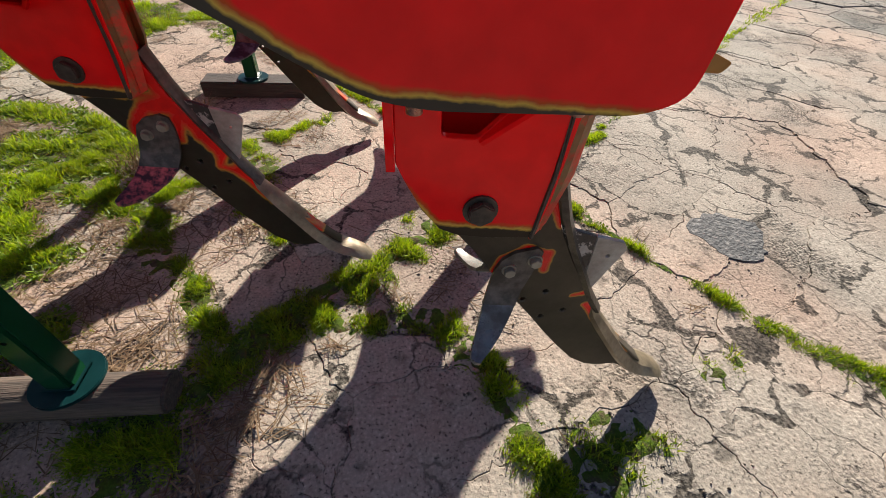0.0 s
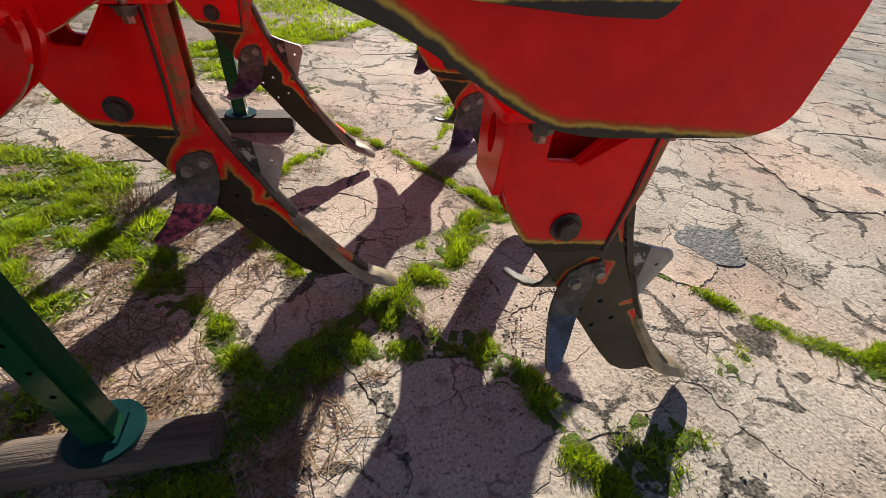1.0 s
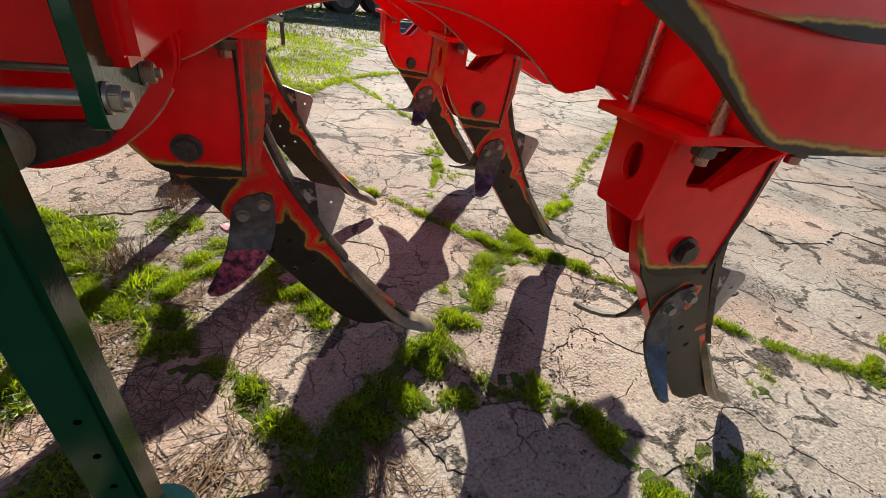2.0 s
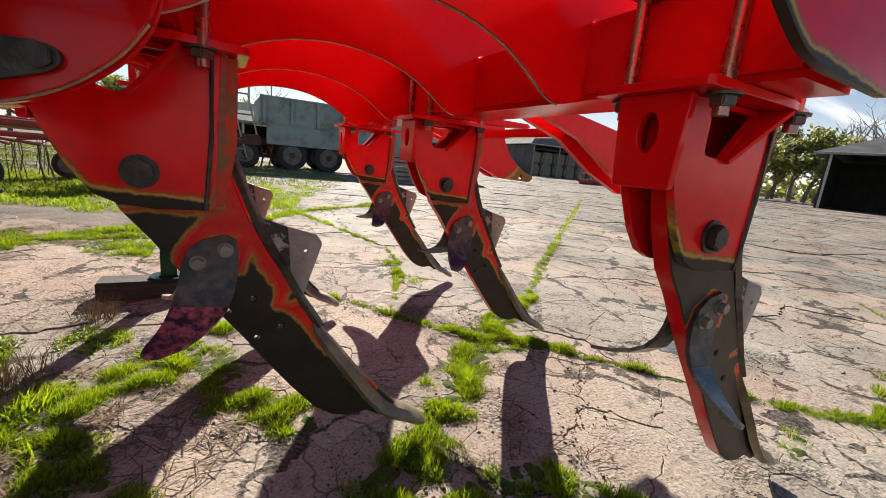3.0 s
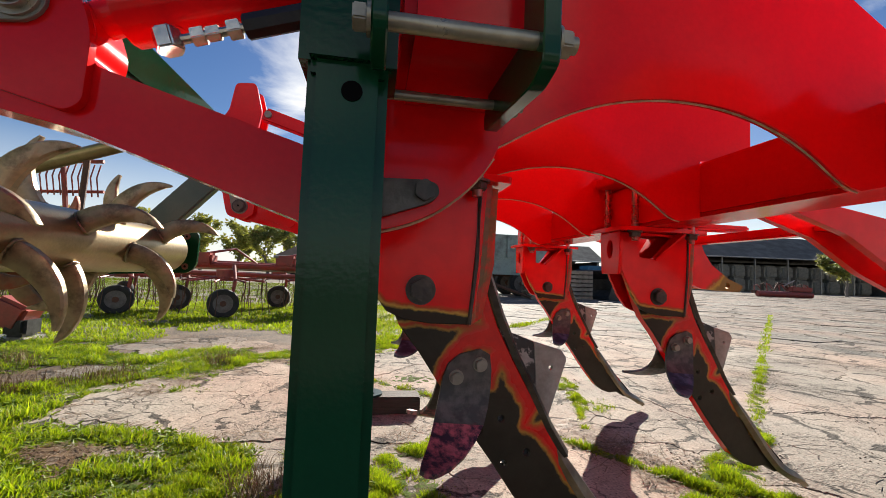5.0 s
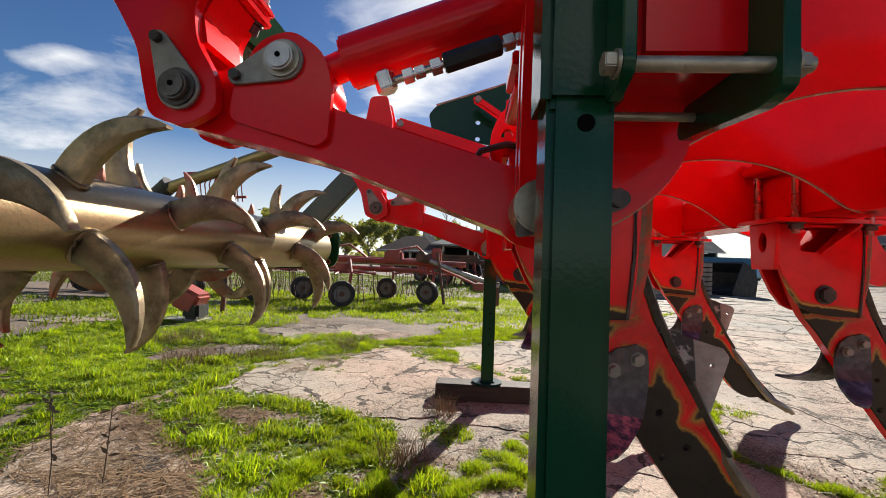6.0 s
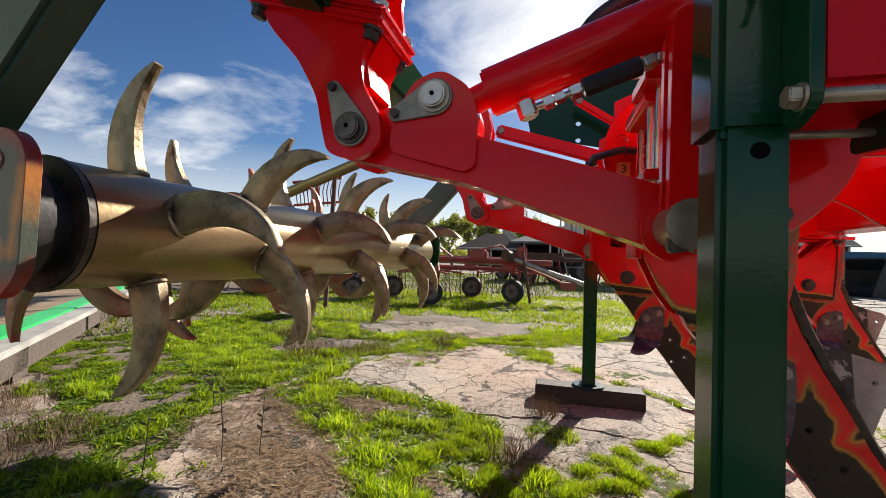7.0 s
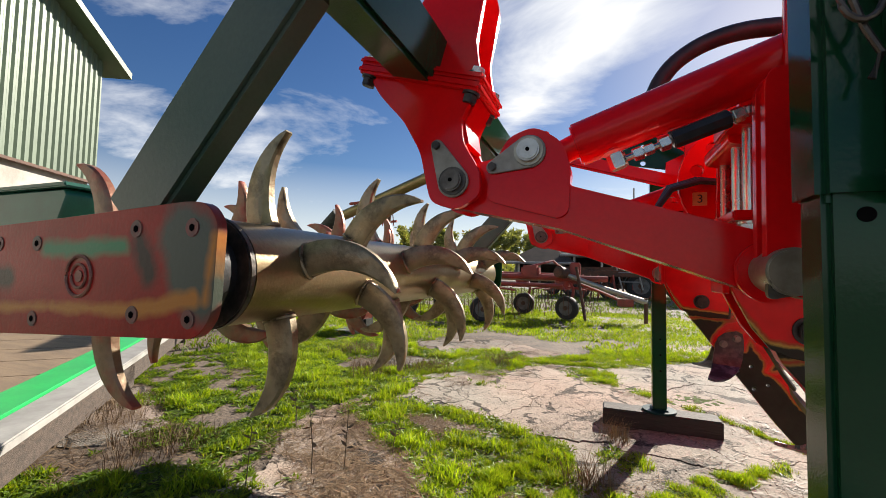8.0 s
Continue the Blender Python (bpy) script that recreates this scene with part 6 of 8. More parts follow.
def blades(name, xy, h, w, lean, material, label, category="grass", z=None, yaw=None):
    """Tapered, bent blades as one mesh: five points each."""
    n = len(xy)
    yaw = nr.uniform(0, 2 * np.pi, n) if yaw is None else yaw + nr.normal(0, 0.5, n)
    face = nr.uniform(0, 2 * np.pi, n)
    d = np.stack([np.cos(yaw), np.sin(yaw)], 1)
    s = np.stack([np.cos(face), np.sin(face)], 1) * (w / 2)[:, None]
    ln = lean * h
    z0 = np.full(n, -0.012) if z is None else z
    v = np.zeros((n, 5, 3), np.float32)
    v[:, 0, :2], v[:, 1, :2] = xy - s, xy + s
    v[:, 0, 2] = v[:, 1, 2] = z0
    mid = xy + d * (ln * 0.3)[:, None]
    v[:, 2, :2], v[:, 3, :2] = mid + s * 0.8, mid - s * 0.8
    v[:, 2, 2] = v[:, 3, 2] = z0 + h * 0.55
    v[:, 4, :2] = xy + d * ln[:, None]
    v[:, 4, 2] = z0 + h * np.sqrt(np.clip(1 - lean ** 2 * 0.6, 0.15, 1))
    base = (np.arange(n) * 5)[:, None]
    loops = (base + np.array([0, 1, 2, 3, 3, 2, 4])[None]).ravel().astype(np.int32)
    starts = ((np.arange(n) * 7)[:, None] + np.array([0, 4])[None]).ravel().astype(np.int32)
    me = bpy.data.meshes.new(name)
    me.vertices.add(n * 5); me.vertices.foreach_set("co", v.ravel())
    me.loops.add(n * 7); me.loops.foreach_set("vertex_index", loops)
    me.polygons.add(n * 2); me.polygons.foreach_set("loop_start", starts)
    me.update(calc_edges=True)
    me.materials.append(material)
    return tagged(new(name, me), label, category, kind="stuff")


def noise2(x, y, f, o=0.0):
    return np.array([noise.noise(Vector((a * f, b * f, o))) for a, b in zip(x, y)])


TUFTS = [(-1.2, 1.49, 0.11), (-1.32, 1.79, 0.13), (-1.01, 1.84, 0.10), (0.46, 0.31, 0.15), (0.58, 0.35, 0.10), (0.31, 0.24, 0.12), (0.87, 0.51, 0.075), (0.96, 0.54, 0.06), (0.0, 1.24, 0.05), (-1.62, 1.76, 0.30), (-1.45, 1.52, 0.22), (-1.10, 1.33, 0.12),
         (-1.20, 1.06, 0.09), (-0.93, 1.12, 0.10), (-0.66, 1.29, 0.06), (-0.44, 2.04, 0.10), (-1.15, 3.38, 0.30), (0.42, 2.80, 0.15), (0.46, 2.40, 0.18), (-1.02, 1.88, 0.14), (-0.65, 1.60, 0.14),
         (-1.05, 1.46, 0.14), (-0.95, 1.21, 0.12), (-0.47, 1.27, 0.11), (-0.74, 0.40, 0.20), (-0.78, 0.22, 0.24), (-1.2, 0.35, 0.28), (-1.08, 0.75, 0.15), (-0.55, 3.0, 0.2), (0.0, 5.6, 0.4)]
# bare slab and straw in the weedy ground: x, y, radius
BARE = [(-1.67, 2.28, 0.34), (-1.95, 2.48, 0.24), (-1.35, 2.9, 0.36), (-1.15, 2.6, 0.30), (-1.22, 1.76, 0.18), (-2.10, 1.58, 0.34), (-1.90, 1.22, 0.24), (-2.36, 1.90, 0.14), (-2.86, 3.03, 0.22), (-2.23, 4.6, 0.5),
        (-2.63, 4.2, 0.3), (-1.7, 4.4, 0.35), (-3.9, 1.4, 0.25), (-3.44, 1.08, 0.30), (-1.02, 1.53, 0.2)]


def line_distance(x, y, line):
    best = np.full(len(x), 1e9)
    for (ax, ay), (bx, by) in zip(line, line[1:]):
        dx, dy = bx - ax, by - ay
        t = np.clip(((x - ax) * dx + (y - ay) * dy) / (dx * dx + dy * dy), 0, 1)
        best = np.minimum(best, np.hypot(x - ax - t * dx, y - ay - t * dy))
    return best


def cover(x, y):
    """How thickly grass stands at each place, from 0 to 1: joints, tufts and the weedy ground."""
    wob = 0.55 * noise2(x, y, 4.0, 4.0) + 0.45 * noise2(x, y, 13.0, 6.0)
    thin = np.clip(1.0 + 1.2 * noise2(x, y, 1.7, 3.0), 0.5, 1.4)
    c = np.zeros(len(x))
    for k, (line, half) in enumerate(JOINTS):
        w = half * (1.5 + 0.9 * wob) * (1.05 if k in (0, 3, 8, 9) else thin)
        c = np.maximum(c, 1.25 - 1.25 * line_distance(x, y, line) / np.maximum(w, 0.004))
    for tx, ty, tr in TUFTS:
        c = np.maximum(c, 1.25 - 1.25 * np.hypot(x - tx, y - ty) / (tr * (1.0 + 0.9 * wob)))
    f = 0.80 + 0.55 * noise2(x, y, 1.1, 1.0) + 0.55 * noise2(x, y, 3.2, 5.0) + 0.45 * noise2(x, y, 9.0, 8.0)
    edge = np.clip((-1.15 - 0.05 * y - x) / 0.7, 0, 1)
    edge = np.maximum(edge, np.clip((y - 3.2 - np.maximum(0, x + 0.6) * 2.4) / 1.2, 0, 1) * (x < 2.5))
    for bx, by, br in BARE:
        edge = edge * np.clip((np.hypot(x - bx, y - by) - br) / 0.14 + 1.6 * wob, 0, 1)
    return np.clip(np.maximum(c, (f * edge - 0.42) * 1.9), 0, 1)


# the mat of moss and stems from which the blades stand
gx, gy = np.meshgrid(np.arange(-3.4, 1.6, 0.0145), np.arange(0.0, 3.1, 0.0145))
mat_c = cover(gx.ravel(), gy.ravel())
lumps = 0.62 + 0.75 * noise2(gx.ravel(), gy.ravel(), 23.0, 3.0) + 0.35 * noise2(gx.ravel(), gy.ravel(), 60.0, 7.0)
mat_z = -0.008 + 0.017 * np.sqrt(mat_c) * np.clip(lumps, 0.1, 1.4)
ok = (mat_c > 0.26).reshape(gx.shape)
cell = ok[:-1, :-1] & ok[1:, :-1] & ok[:-1, 1:] & ok[1:, 1:]
iy, ix = np.nonzero(cell)
wd = gx.shape[1]
quads = np.stack([iy * wd + ix, iy * wd + ix + 1, (iy + 1) * wd + ix + 1, (iy + 1) * wd + ix], 1)
used, back = np.unique(quads, return_inverse=True)
shake = nr.uniform(-0.004, 0.004, (len(used), 2))
me = bpy.data.meshes.new("grass_mat")
me.vertices.add(len(used))
me.vertices.foreach_set("co", np.stack([gx.ravel()[used] + shake[:, 0], gy.ravel()[used] + shake[:, 1], mat_z[used]], 1).astype(np.float32).ravel())
me.loops.add(len(quads) * 4)
me.loops.foreach_set("vertex_index", back.reshape(-1).astype(np.int32))
me.polygons.add(len(quads))
me.polygons.foreach_set("loop_start", np.arange(0, len(quads) * 4, 4, dtype=np.int32))
me.update(calc_edges=True)
me.materials.append(mat("moss_and_stems", (0.06, 0.095, 0.012), 0.9, second=(0.07, 0.055, 0.03), scale=22, contrast=(0.48, 0.62), bump=0.5, bump_scale=120, grain=0.35, coords="World", spec=0.1))
tagged(new("grass_mat", me), "dense low moss and stems under the grass", "moss", kind="stuff")


def clump(x, y, r, n):
    a, q = nr.uniform(0, 2 * np.pi, n), np.sqrt(nr.uniform(0, 1, n)) * r
    wob = 1 + 0.3 * np.sin(a * 3 + x * 7)
    return np.stack([x + np.cos(a) * q * wob, y + np.sin(a) * q * wob], 1)



def grown(pts, low=0.06):
    """The points on which grass takes hold, and its thickness there."""
    c = cover(pts[:, 0], pts[:, 1])
    ok = c > low + nr.uniform(0, 0.52, len(pts))
    return pts[ok], c[ok]


def along_joints(per_metre, limit, spread=1.5):
    pts = []
    for line, half in JOINTS:
        for p, d in along(line, 0.05):
            if math.hypot(p.x, p.y - 1) < limit:
                m = int(per_metre * 0.05 * half / 0.05)
                o = nr.uniform(-1, 1, m) * half * spread
                q = nr.uniform(-0.03, 0.03, m)
                pts.append(np.stack([p.x - d.y * o + d.x * q, p.y + d.x * o + d.y * q], 1))
    return np.concatenate(pts)


near = [along_joints(13000, 1.6, 1.8), along_joints(4500, 4.2, 2.0)] + [clump(x, y, r * 1.45, int(75000 * r * r)) for x, y, r in TUFTS[:28]]
xy, c = grown(np.concatenate(near))
xy, c = xy[xy[:, 1] > -0.1], c[xy[:, 1] > -0.1]
n = len(xy)
tall = np.clip(0.75 + 1.1 * noise2(xy[:, 0], xy[:, 1], 11.0, 2.0), 0.35, 1.6)
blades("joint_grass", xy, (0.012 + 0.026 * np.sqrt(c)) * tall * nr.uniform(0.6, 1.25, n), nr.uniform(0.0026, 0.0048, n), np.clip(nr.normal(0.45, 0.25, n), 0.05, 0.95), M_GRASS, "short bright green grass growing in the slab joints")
xy, c = grown(along_joints(260, 12.0))
xy = xy[np.hypot(xy[:, 0], xy[:, 1] - 1) > 4.0]
n = len(xy)
blades("joint_grass", xy, nr.uniform(0.02, 0.06, n), nr.uniform(0.006, 0.012, n), nr.uniform(0.2, 0.9, n), M_GRASS, "short bright green grass growing in the slab joints")


def field(n_try, x0, x1, y0, y1):
    return grown(np.stack([nr.uniform(x0, x1, n_try), nr.uniform(y0, y1, n_try)], 1))


f1, c = field(240000, -4.6, -1.0, -0.2, 4.4)
n = len(f1)
tall = np.clip(0.7 + 1.2 * noise2(f1[:, 0], f1[:, 1], 7.0, 2.0), 0.3, 1.7)
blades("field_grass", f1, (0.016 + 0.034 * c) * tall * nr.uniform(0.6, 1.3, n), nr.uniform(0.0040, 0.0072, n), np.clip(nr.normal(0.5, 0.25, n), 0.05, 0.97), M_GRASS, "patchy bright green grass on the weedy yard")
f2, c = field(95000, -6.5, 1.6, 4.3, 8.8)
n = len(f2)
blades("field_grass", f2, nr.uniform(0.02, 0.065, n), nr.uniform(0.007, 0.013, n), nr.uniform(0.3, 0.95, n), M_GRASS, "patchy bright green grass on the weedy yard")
f2, c = field(80000, -14, 5.0, 8.4, 20)
n = len(f2)
blades("far_grass", f2, nr.uniform(0.025, 0.085, n), nr.uniform(0.008, 0.018, n), nr.uniform(0.2, 0.95, n), M_GRASS_FAR, "rough green grass round the parked machines")
f3, c = field(50000, -18, -4.4, -2, 6)
n = len(f3)
blades("side_grass", f3, nr.uniform(0.03, 0.09, n), nr.uniform(0.008, 0.016, n), nr.uniform(0.2, 0.95, n), M_GRASS_FAR, "rough green grass beside the flatbed trailer")


def rosettes(name, pts, size, material, label):
    """Low broad-leaved weeds: six pointed leaves each."""
    V, F = [], []
    for x, y in pts:
        s = size * g_rng.uniform(0.5, 1.3)
        a0 = g_rng.uniform(0, 6.28)
        for k in range(6):
            a = a0 + k * 1.05 + g_rng.uniform(-0.3, 0.3)
            L = s * g_rng.uniform(0.7, 1.2)
            up = g_rng.uniform(0.15, 0.8)
            d, q = Vector((math.cos(a), math.sin(a), 0)), Vector((-math.sin(a), math.cos(a), 0))
            o = Vector((x, y, -0.005))
            b = len(V)
            V += [o, o + d * L * 0.45 + q * L * 0.2 + Vector((0, 0, up * L * 0.5)), o + d * L + Vector((0, 0, up * L * 0.75)), o + d * L * 0.45 - q * L * 0.2 + Vector((0, 0, up * L * 0.5))]
            F.append((b, b + 1, b + 2, b + 3))
    me = bpy.data.meshes.new(name)
    me.from_pydata(V, [], F)
    me.materials.append(material)
    return tagged(new(name, me), label, "weeds", kind="stuff")


few = nr.choice(len(f1), 22000, replace=False)
jw, c = grown(np.concatenate([along_joints(430, 3.5, 1.8), clump(-0.70, 0.42, 0.26, 5200), clump(-0.5, 0.66, 0.12, 1200), clump(-1.4, 1.7, 0.4, 1500)]), 0.15)
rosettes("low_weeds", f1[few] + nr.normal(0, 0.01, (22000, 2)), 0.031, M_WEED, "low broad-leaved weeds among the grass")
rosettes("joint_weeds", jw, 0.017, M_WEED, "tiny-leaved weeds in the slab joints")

# straw litter: drifts beside the joints and on the bare ground
st = along_joints(900, 4.0, 3.4)
c = cover(st[:, 0], st[:, 1])
drift = noise2(st[:, 0], st[:, 1], 2.3, 12.0) + 0.5 * noise2(st[:, 0], st[:, 1], 7.0, 14.0)
st = [st[(c < 0.3) & (drift > 0.12 + 0.25 * (st[:, 0] > 0.5))]]
for cx, cy, cr, cn in ((-2.10, 1.58, 0.40, 2600), (-1.90, 1.22, 0.30, 1500), (-2.36, 1.90, 0.2, 500), (-0.95, 0.72, 0.28, 550), (-0.45, 0.55, 0.16, 350), (-0.75, 1.25, 0.3, 450), (-1.3, 1.2, 0.4, 900), (-2.86, 3.03, 0.3, 700), (-3.44, 1.08, 0.5, 1500), (-2.9, 0.6, 0.6, 1500), (0.25, 1.85, 0.22, 250), (-2.6, 4.3, 0.6, 900), (-3.9, 1.4, 0.35, 700)):
    st.append(clump(cx, cy, cr, cn))
st = np.concatenate(st)
st = st[cover(st[:, 0], st[:, 1]) < 0.5]
n = len(st)
ang_a, L = nr.uniform(0, 2 * np.pi, n), nr.uniform(0.015, 0.085, n)
dd2 = np.stack([np.cos(ang_a), np.sin(ang_a)], 1)
qq = np.stack([-dd2[:, 1], dd2[:, 0]], 1) * nr.uniform(0.0008, 0.0019, n)[:, None]
z0, z1 = nr.uniform(0.003, 0.012, n), nr.uniform(0.003, 0.020, n)
a, b = st - dd2 * L[:, None] / 2, st + dd2 * L[:, None] / 2
v = np.zeros((n, 4, 3), np.float32)
v[:, 0, :2], v[:, 1, :2], v[:, 2, :2], v[:, 3, :2] = a - qq, a + qq, b + qq, b - qq
v[:, 0, 2] = v[:, 1, 2] = z0
v[:, 2, 2] = v[:, 3, 2] = z1
me = bpy.data.meshes.new("straw_litter")
me.vertices.add(n * 4); me.vertices.foreach_set("co", v.ravel())
me.loops.add(n * 4); me.loops.foreach_set("vertex_index", np.arange(n * 4, dtype=np.int32))
me.polygons.add(n); me.polygons.foreach_set("loop_start", np.arange(0, n * 4, 4, dtype=np.int32))
me.update(calc_edges=True)
me.materials.append(M_STRAW)
tagged(new("straw_litter", me), "dry brown straw and twigs lying on the slabs", "straw", kind="stuff")

# grit and small stones: crumbs along the broken slab edges and beside the grass
edge_pts = np.array([(q.x, q.y) for _, _, pl, _, _ in near_slabs for q in pl for _ in range(2)])
edge_pts = edge_pts + nr.normal(0, 0.013, edge_pts.shape)
pn_ = np.concatenate([along_joints(900, 4.0, 2.6), clump(0.6, 1.2, 1.3, 1500), clump(2.2, 1.6, 1.6, 2600), clump(-1.6, 2.6, 0.8, 900), clump(0.2, 0.5, 0.6, 500)])
pn_ = pn_ + nr.normal(0, 0.03, pn_.shape)
pn_ = np.concatenate([pn_, edge_pts])
pn_ = pn_[noise2(pn_[:, 0], pn_[:, 1], 2.6, 3.0) + 0.4 * noise2(pn_[:, 0], pn_[:, 1], 9.0, 3.0) > 0.08]      # grit gathers in patches
n = len(pn_)
rad = nr.uniform(0.0008, 0.0030, n) * nr.choice([1, 1, 1, 1, 1, 2.2], n)
oct_v = np.array([(1, 0, 0), (-0.8, 0.3, 0), (0.1, 1, 0), (-0.1, -0.9, 0), (0.1, 0, 0.8), (0, 0, -0.8)])
v = np.zeros((n, 6, 3), np.float32)
jit = nr.uniform(0.7, 1.3, (n, 6, 1))
v[:] = oct_v[None] * rad[:, None, None] * jit
rotz = nr.uniform(0, 6.28, n)
vx = v[:, :, 0] * np.cos(rotz)[:, None] - v[:, :, 1] * np.sin(rotz)[:, None]
vy = v[:, :, 0] * np.sin(rotz)[:, None] + v[:, :, 1] * np.cos(rotz)[:, None]
v[:, :, 0], v[:, :, 1] = vx + pn_[:, 0:1], vy + pn_[:, 1:2]
v[:, :, 2] += 0.001 + rad[:, None] * 0.4
tri = np.array([0, 2, 4, 2, 1, 4, 1, 3, 4, 3, 0, 4, 2, 0, 5, 1, 2, 5, 3, 1, 5, 0, 3, 5])
loops = ((np.arange(n) * 6)[:, None] + tri[None]).ravel().astype(np.int32)
me = bpy.data.meshes.new("grit")
me.vertices.add(n * 6); me.vertices.foreach_set("co", v.ravel())
me.loops.add(n * 24); me.loops.foreach_set("vertex_index", loops)
me.polygons.add(n * 8); me.polygons.foreach_set("loop_start", np.arange(0, n * 24, 3, dtype=np.int32))
me.update(calc_edges=True)
me.materials.append(mat("grit_stones", (0.10, 0.078, 0.06), 0.9, second=(0.26, 0.21, 0.165), scale=40, coords="World", island=0.45))
tagged(new("grit", me), "loose grit and small stones on the slabs", "gravel", kind="stuff")

# dry tufts and stalks
dt = np.concatenate([clump(x, y, r, k) for x, y, r, k in ((-2.75, 2.75, 0.20, 500), (-2.4, 3.0, 0.18, 450), (-1.15, 1.62, 0.10, 260), (-3.3, 3.4, 0.25, 600), (-1.9, 3.5, 0.15, 350), (-3.6, 1.3, 0.3, 700), (-2.9, 1.2, 0.2, 400), (-1.05, 2.1, 0.07, 160))])
n = len(dt)
blades("dry_tufts", dt, nr.uniform(0.04, 0.15, n), nr.uniform(0.0015, 0.003, n), nr.uniform(0.2, 0.9, n), M_STRAW, "dry brown grass tufts in the weedy yard", "grass")
for i, (x, y, h) in enumerate(((-2.14, 1.26, 0.27), (-2.05, 1.34, 0.24), (-2.52, 1.62, 0.20), (-2.3, 1.1, 0.22), (-1.95, 1.55, 0.16))):
    r3 = random.Random(80 + i)
    sk = thing("dry_weed", "thin dry brown weed stalk standing in the grass", "weed", at=(x, y, -0.009))
    bend = r3.uniform(-0.25, 0.25)
    part("stalk", tube([(0, 0, 0), (bend * h * 0.2, 0.01, h * 0.4), (bend * h * 0.7, 0.015, h * 0.75), (bend * h, 0.02, h)], 0.0022, 5, [1, 0.9, 0.7, 0.5]), M_DRY, sk)
    for k in range(9):
        z = h * r3.uniform(0.3, 1.0)
        a = r3.uniform(0, 6.28)
        L = r3.uniform(0.015, 0.045)
        c = Vector((bend * z, 0.015, z))
        d = Vector((math.cos(a), math.sin(a), r3.uniform(-0.3, 0.8))).normalized()
        q = d.orthogonal().normalized() * L * 0.16
        part("dry_leaf", loft([[c - q * 0.3, c + q * 0.3], [c + d * L * 0.5 - q, c + d * L * 0.5 + q], [c + d * L - q * 0.2, c + d * L + q * 0.2]], 0.0006), M_DRY, sk)


# ---- the yard round the machine ----
M_TRAILER = mat("faded_trailer_paint", (0.29, 0.36, 0.33), 0.6, second=(0.16, 0.18, 0.16), scale=2.2, contrast=(0.48, 0.68), bump=0.15, grain=0.15)
M_RUST = mat("rusty_steel", (0.13, 0.055, 0.03), 0.75, second=(0.06, 0.035, 0.025), scale=6, bump=0.3, grain=0.3)
M_OLDRED = mat("faded_red_paint", (0.33, 0.05, 0.035), 0.5, second=(0.20, 0.05, 0.035), scale=5, bump=0.1, grain=0.15)
M_TYRE = mat("tyre_rubber", (0.018, 0.018, 0.018), 0.75, second=(0.04, 0.037, 0.033), scale=12, bump=0.3)
M_RIM = mat("wheel_rim_paint", (0.16, 0.15, 0.14), 0.5, second=(0.09, 0.08, 0.07), scale=9, grain=0.2)
M_GALV = mat("galvanised_tube", (0.42, 0.40, 0.36), 0.4, 0.6, second=(0.30, 0.28, 0.25), scale=8, grain=0.1)
M_CORR = mat("green_corrugated_sheet", (0.10, 0.145, 0.085), 0.5, second=(0.082, 0.12, 0.072), scale=1.5, grain=0.06)
M_RENDER = mat("pale_barn_wall", (0.48, 0.45, 0.40), 0.85, second=(0.33, 0.30, 0.26), scale=1.4, bump=0.3, grain=0.15)
M_ROOF = mat("dark_sheet_roof", (0.06, 0.068, 0.072), 0.9, second=(0.11, 0.12, 0.125), scale=0.7, grain=0.1, spec=0.15)
M_BARNWOOD = mat("dark_barn_boards", (0.045, 0.04, 0.036), 0.85, second=(0.025, 0.022, 0.02), scale=1.5, bump=0.3, grain=0.3)
M_SHEDWALL = mat("grey_shed_wall", (0.15, 0.14, 0.12), 0.85, second=(0.09, 0.085, 0.075), scale=1.0, bump=0.3, grain=0.25)
M_WHITE = mat("white_trim", (0.35, 0.335, 0.31), 0.6, second=(0.23, 0.215, 0.20), scale=4, grain=0.06)
M_BALE = mat("stacked_straw_bale", (0.30, 0.27, 0.21), 0.9, second=(0.20, 0.18, 0.14), scale=3, bump=0.6, grain=0.3)
M_PALLET = mat("pale_pallet_wood", (0.36, 0.30, 0.23), 0.8, second=(0.22, 0.18, 0.14), scale=5, bump=0.3, grain=0.25)
M_PLY = mat("weathered_plywood", (0.23, 0.16, 0.10), 0.75, second=(0.165, 0.115, 0.075), scale=2.5, bump=0.2, grain=0.18, stretch=(1, 6, 1))
M_BGREEN = mat("bright_green_paint", (0.02, 0.42, 0.10), 0.4, second=(0.02, 0.34, 0.09), scale=4, grain=0.08)
M_TEALBOX = mat("teal_green_hopper", (0.015, 0.12, 0.085), 0.4, second=(0.012, 0.09, 0.065), scale=3, grain=0.08)
M_CARW = mat("pale_car_paint", (0.62, 0.64, 0.66), 0.25, second=(0.58, 0.60, 0.62), scale=2, coat=0.5)
M_CARB = mat("silver_blue_car_paint", (0.32, 0.38, 0.42), 0.25, 0.3, second=(0.29, 0.35, 0.39), scale=2, coat=0.5)
M_GLASS_D = mat("dark_window_glass", (0.02, 0.025, 0.03), 0.08, second=(0.025, 0.03, 0.035), scale=2)
M_BLUE = mat("blue_container_paint", (0.03, 0.15, 0.26), 0.5, second=(0.025, 0.12, 0.2), scale=2, grain=0.1)
M_BUCKET = mat("black_bucket_steel", (0.018, 0.02, 0.023), 0.42, 0.3, second=(0.05, 0.05, 0.052), scale=6, grain=0.15)
M_BARK = mat("tree_bark", (0.22, 0.19, 0.16), 0.9, second=(0.12, 0.10, 0.085), scale=6, bump=0.6, grain=0.3)
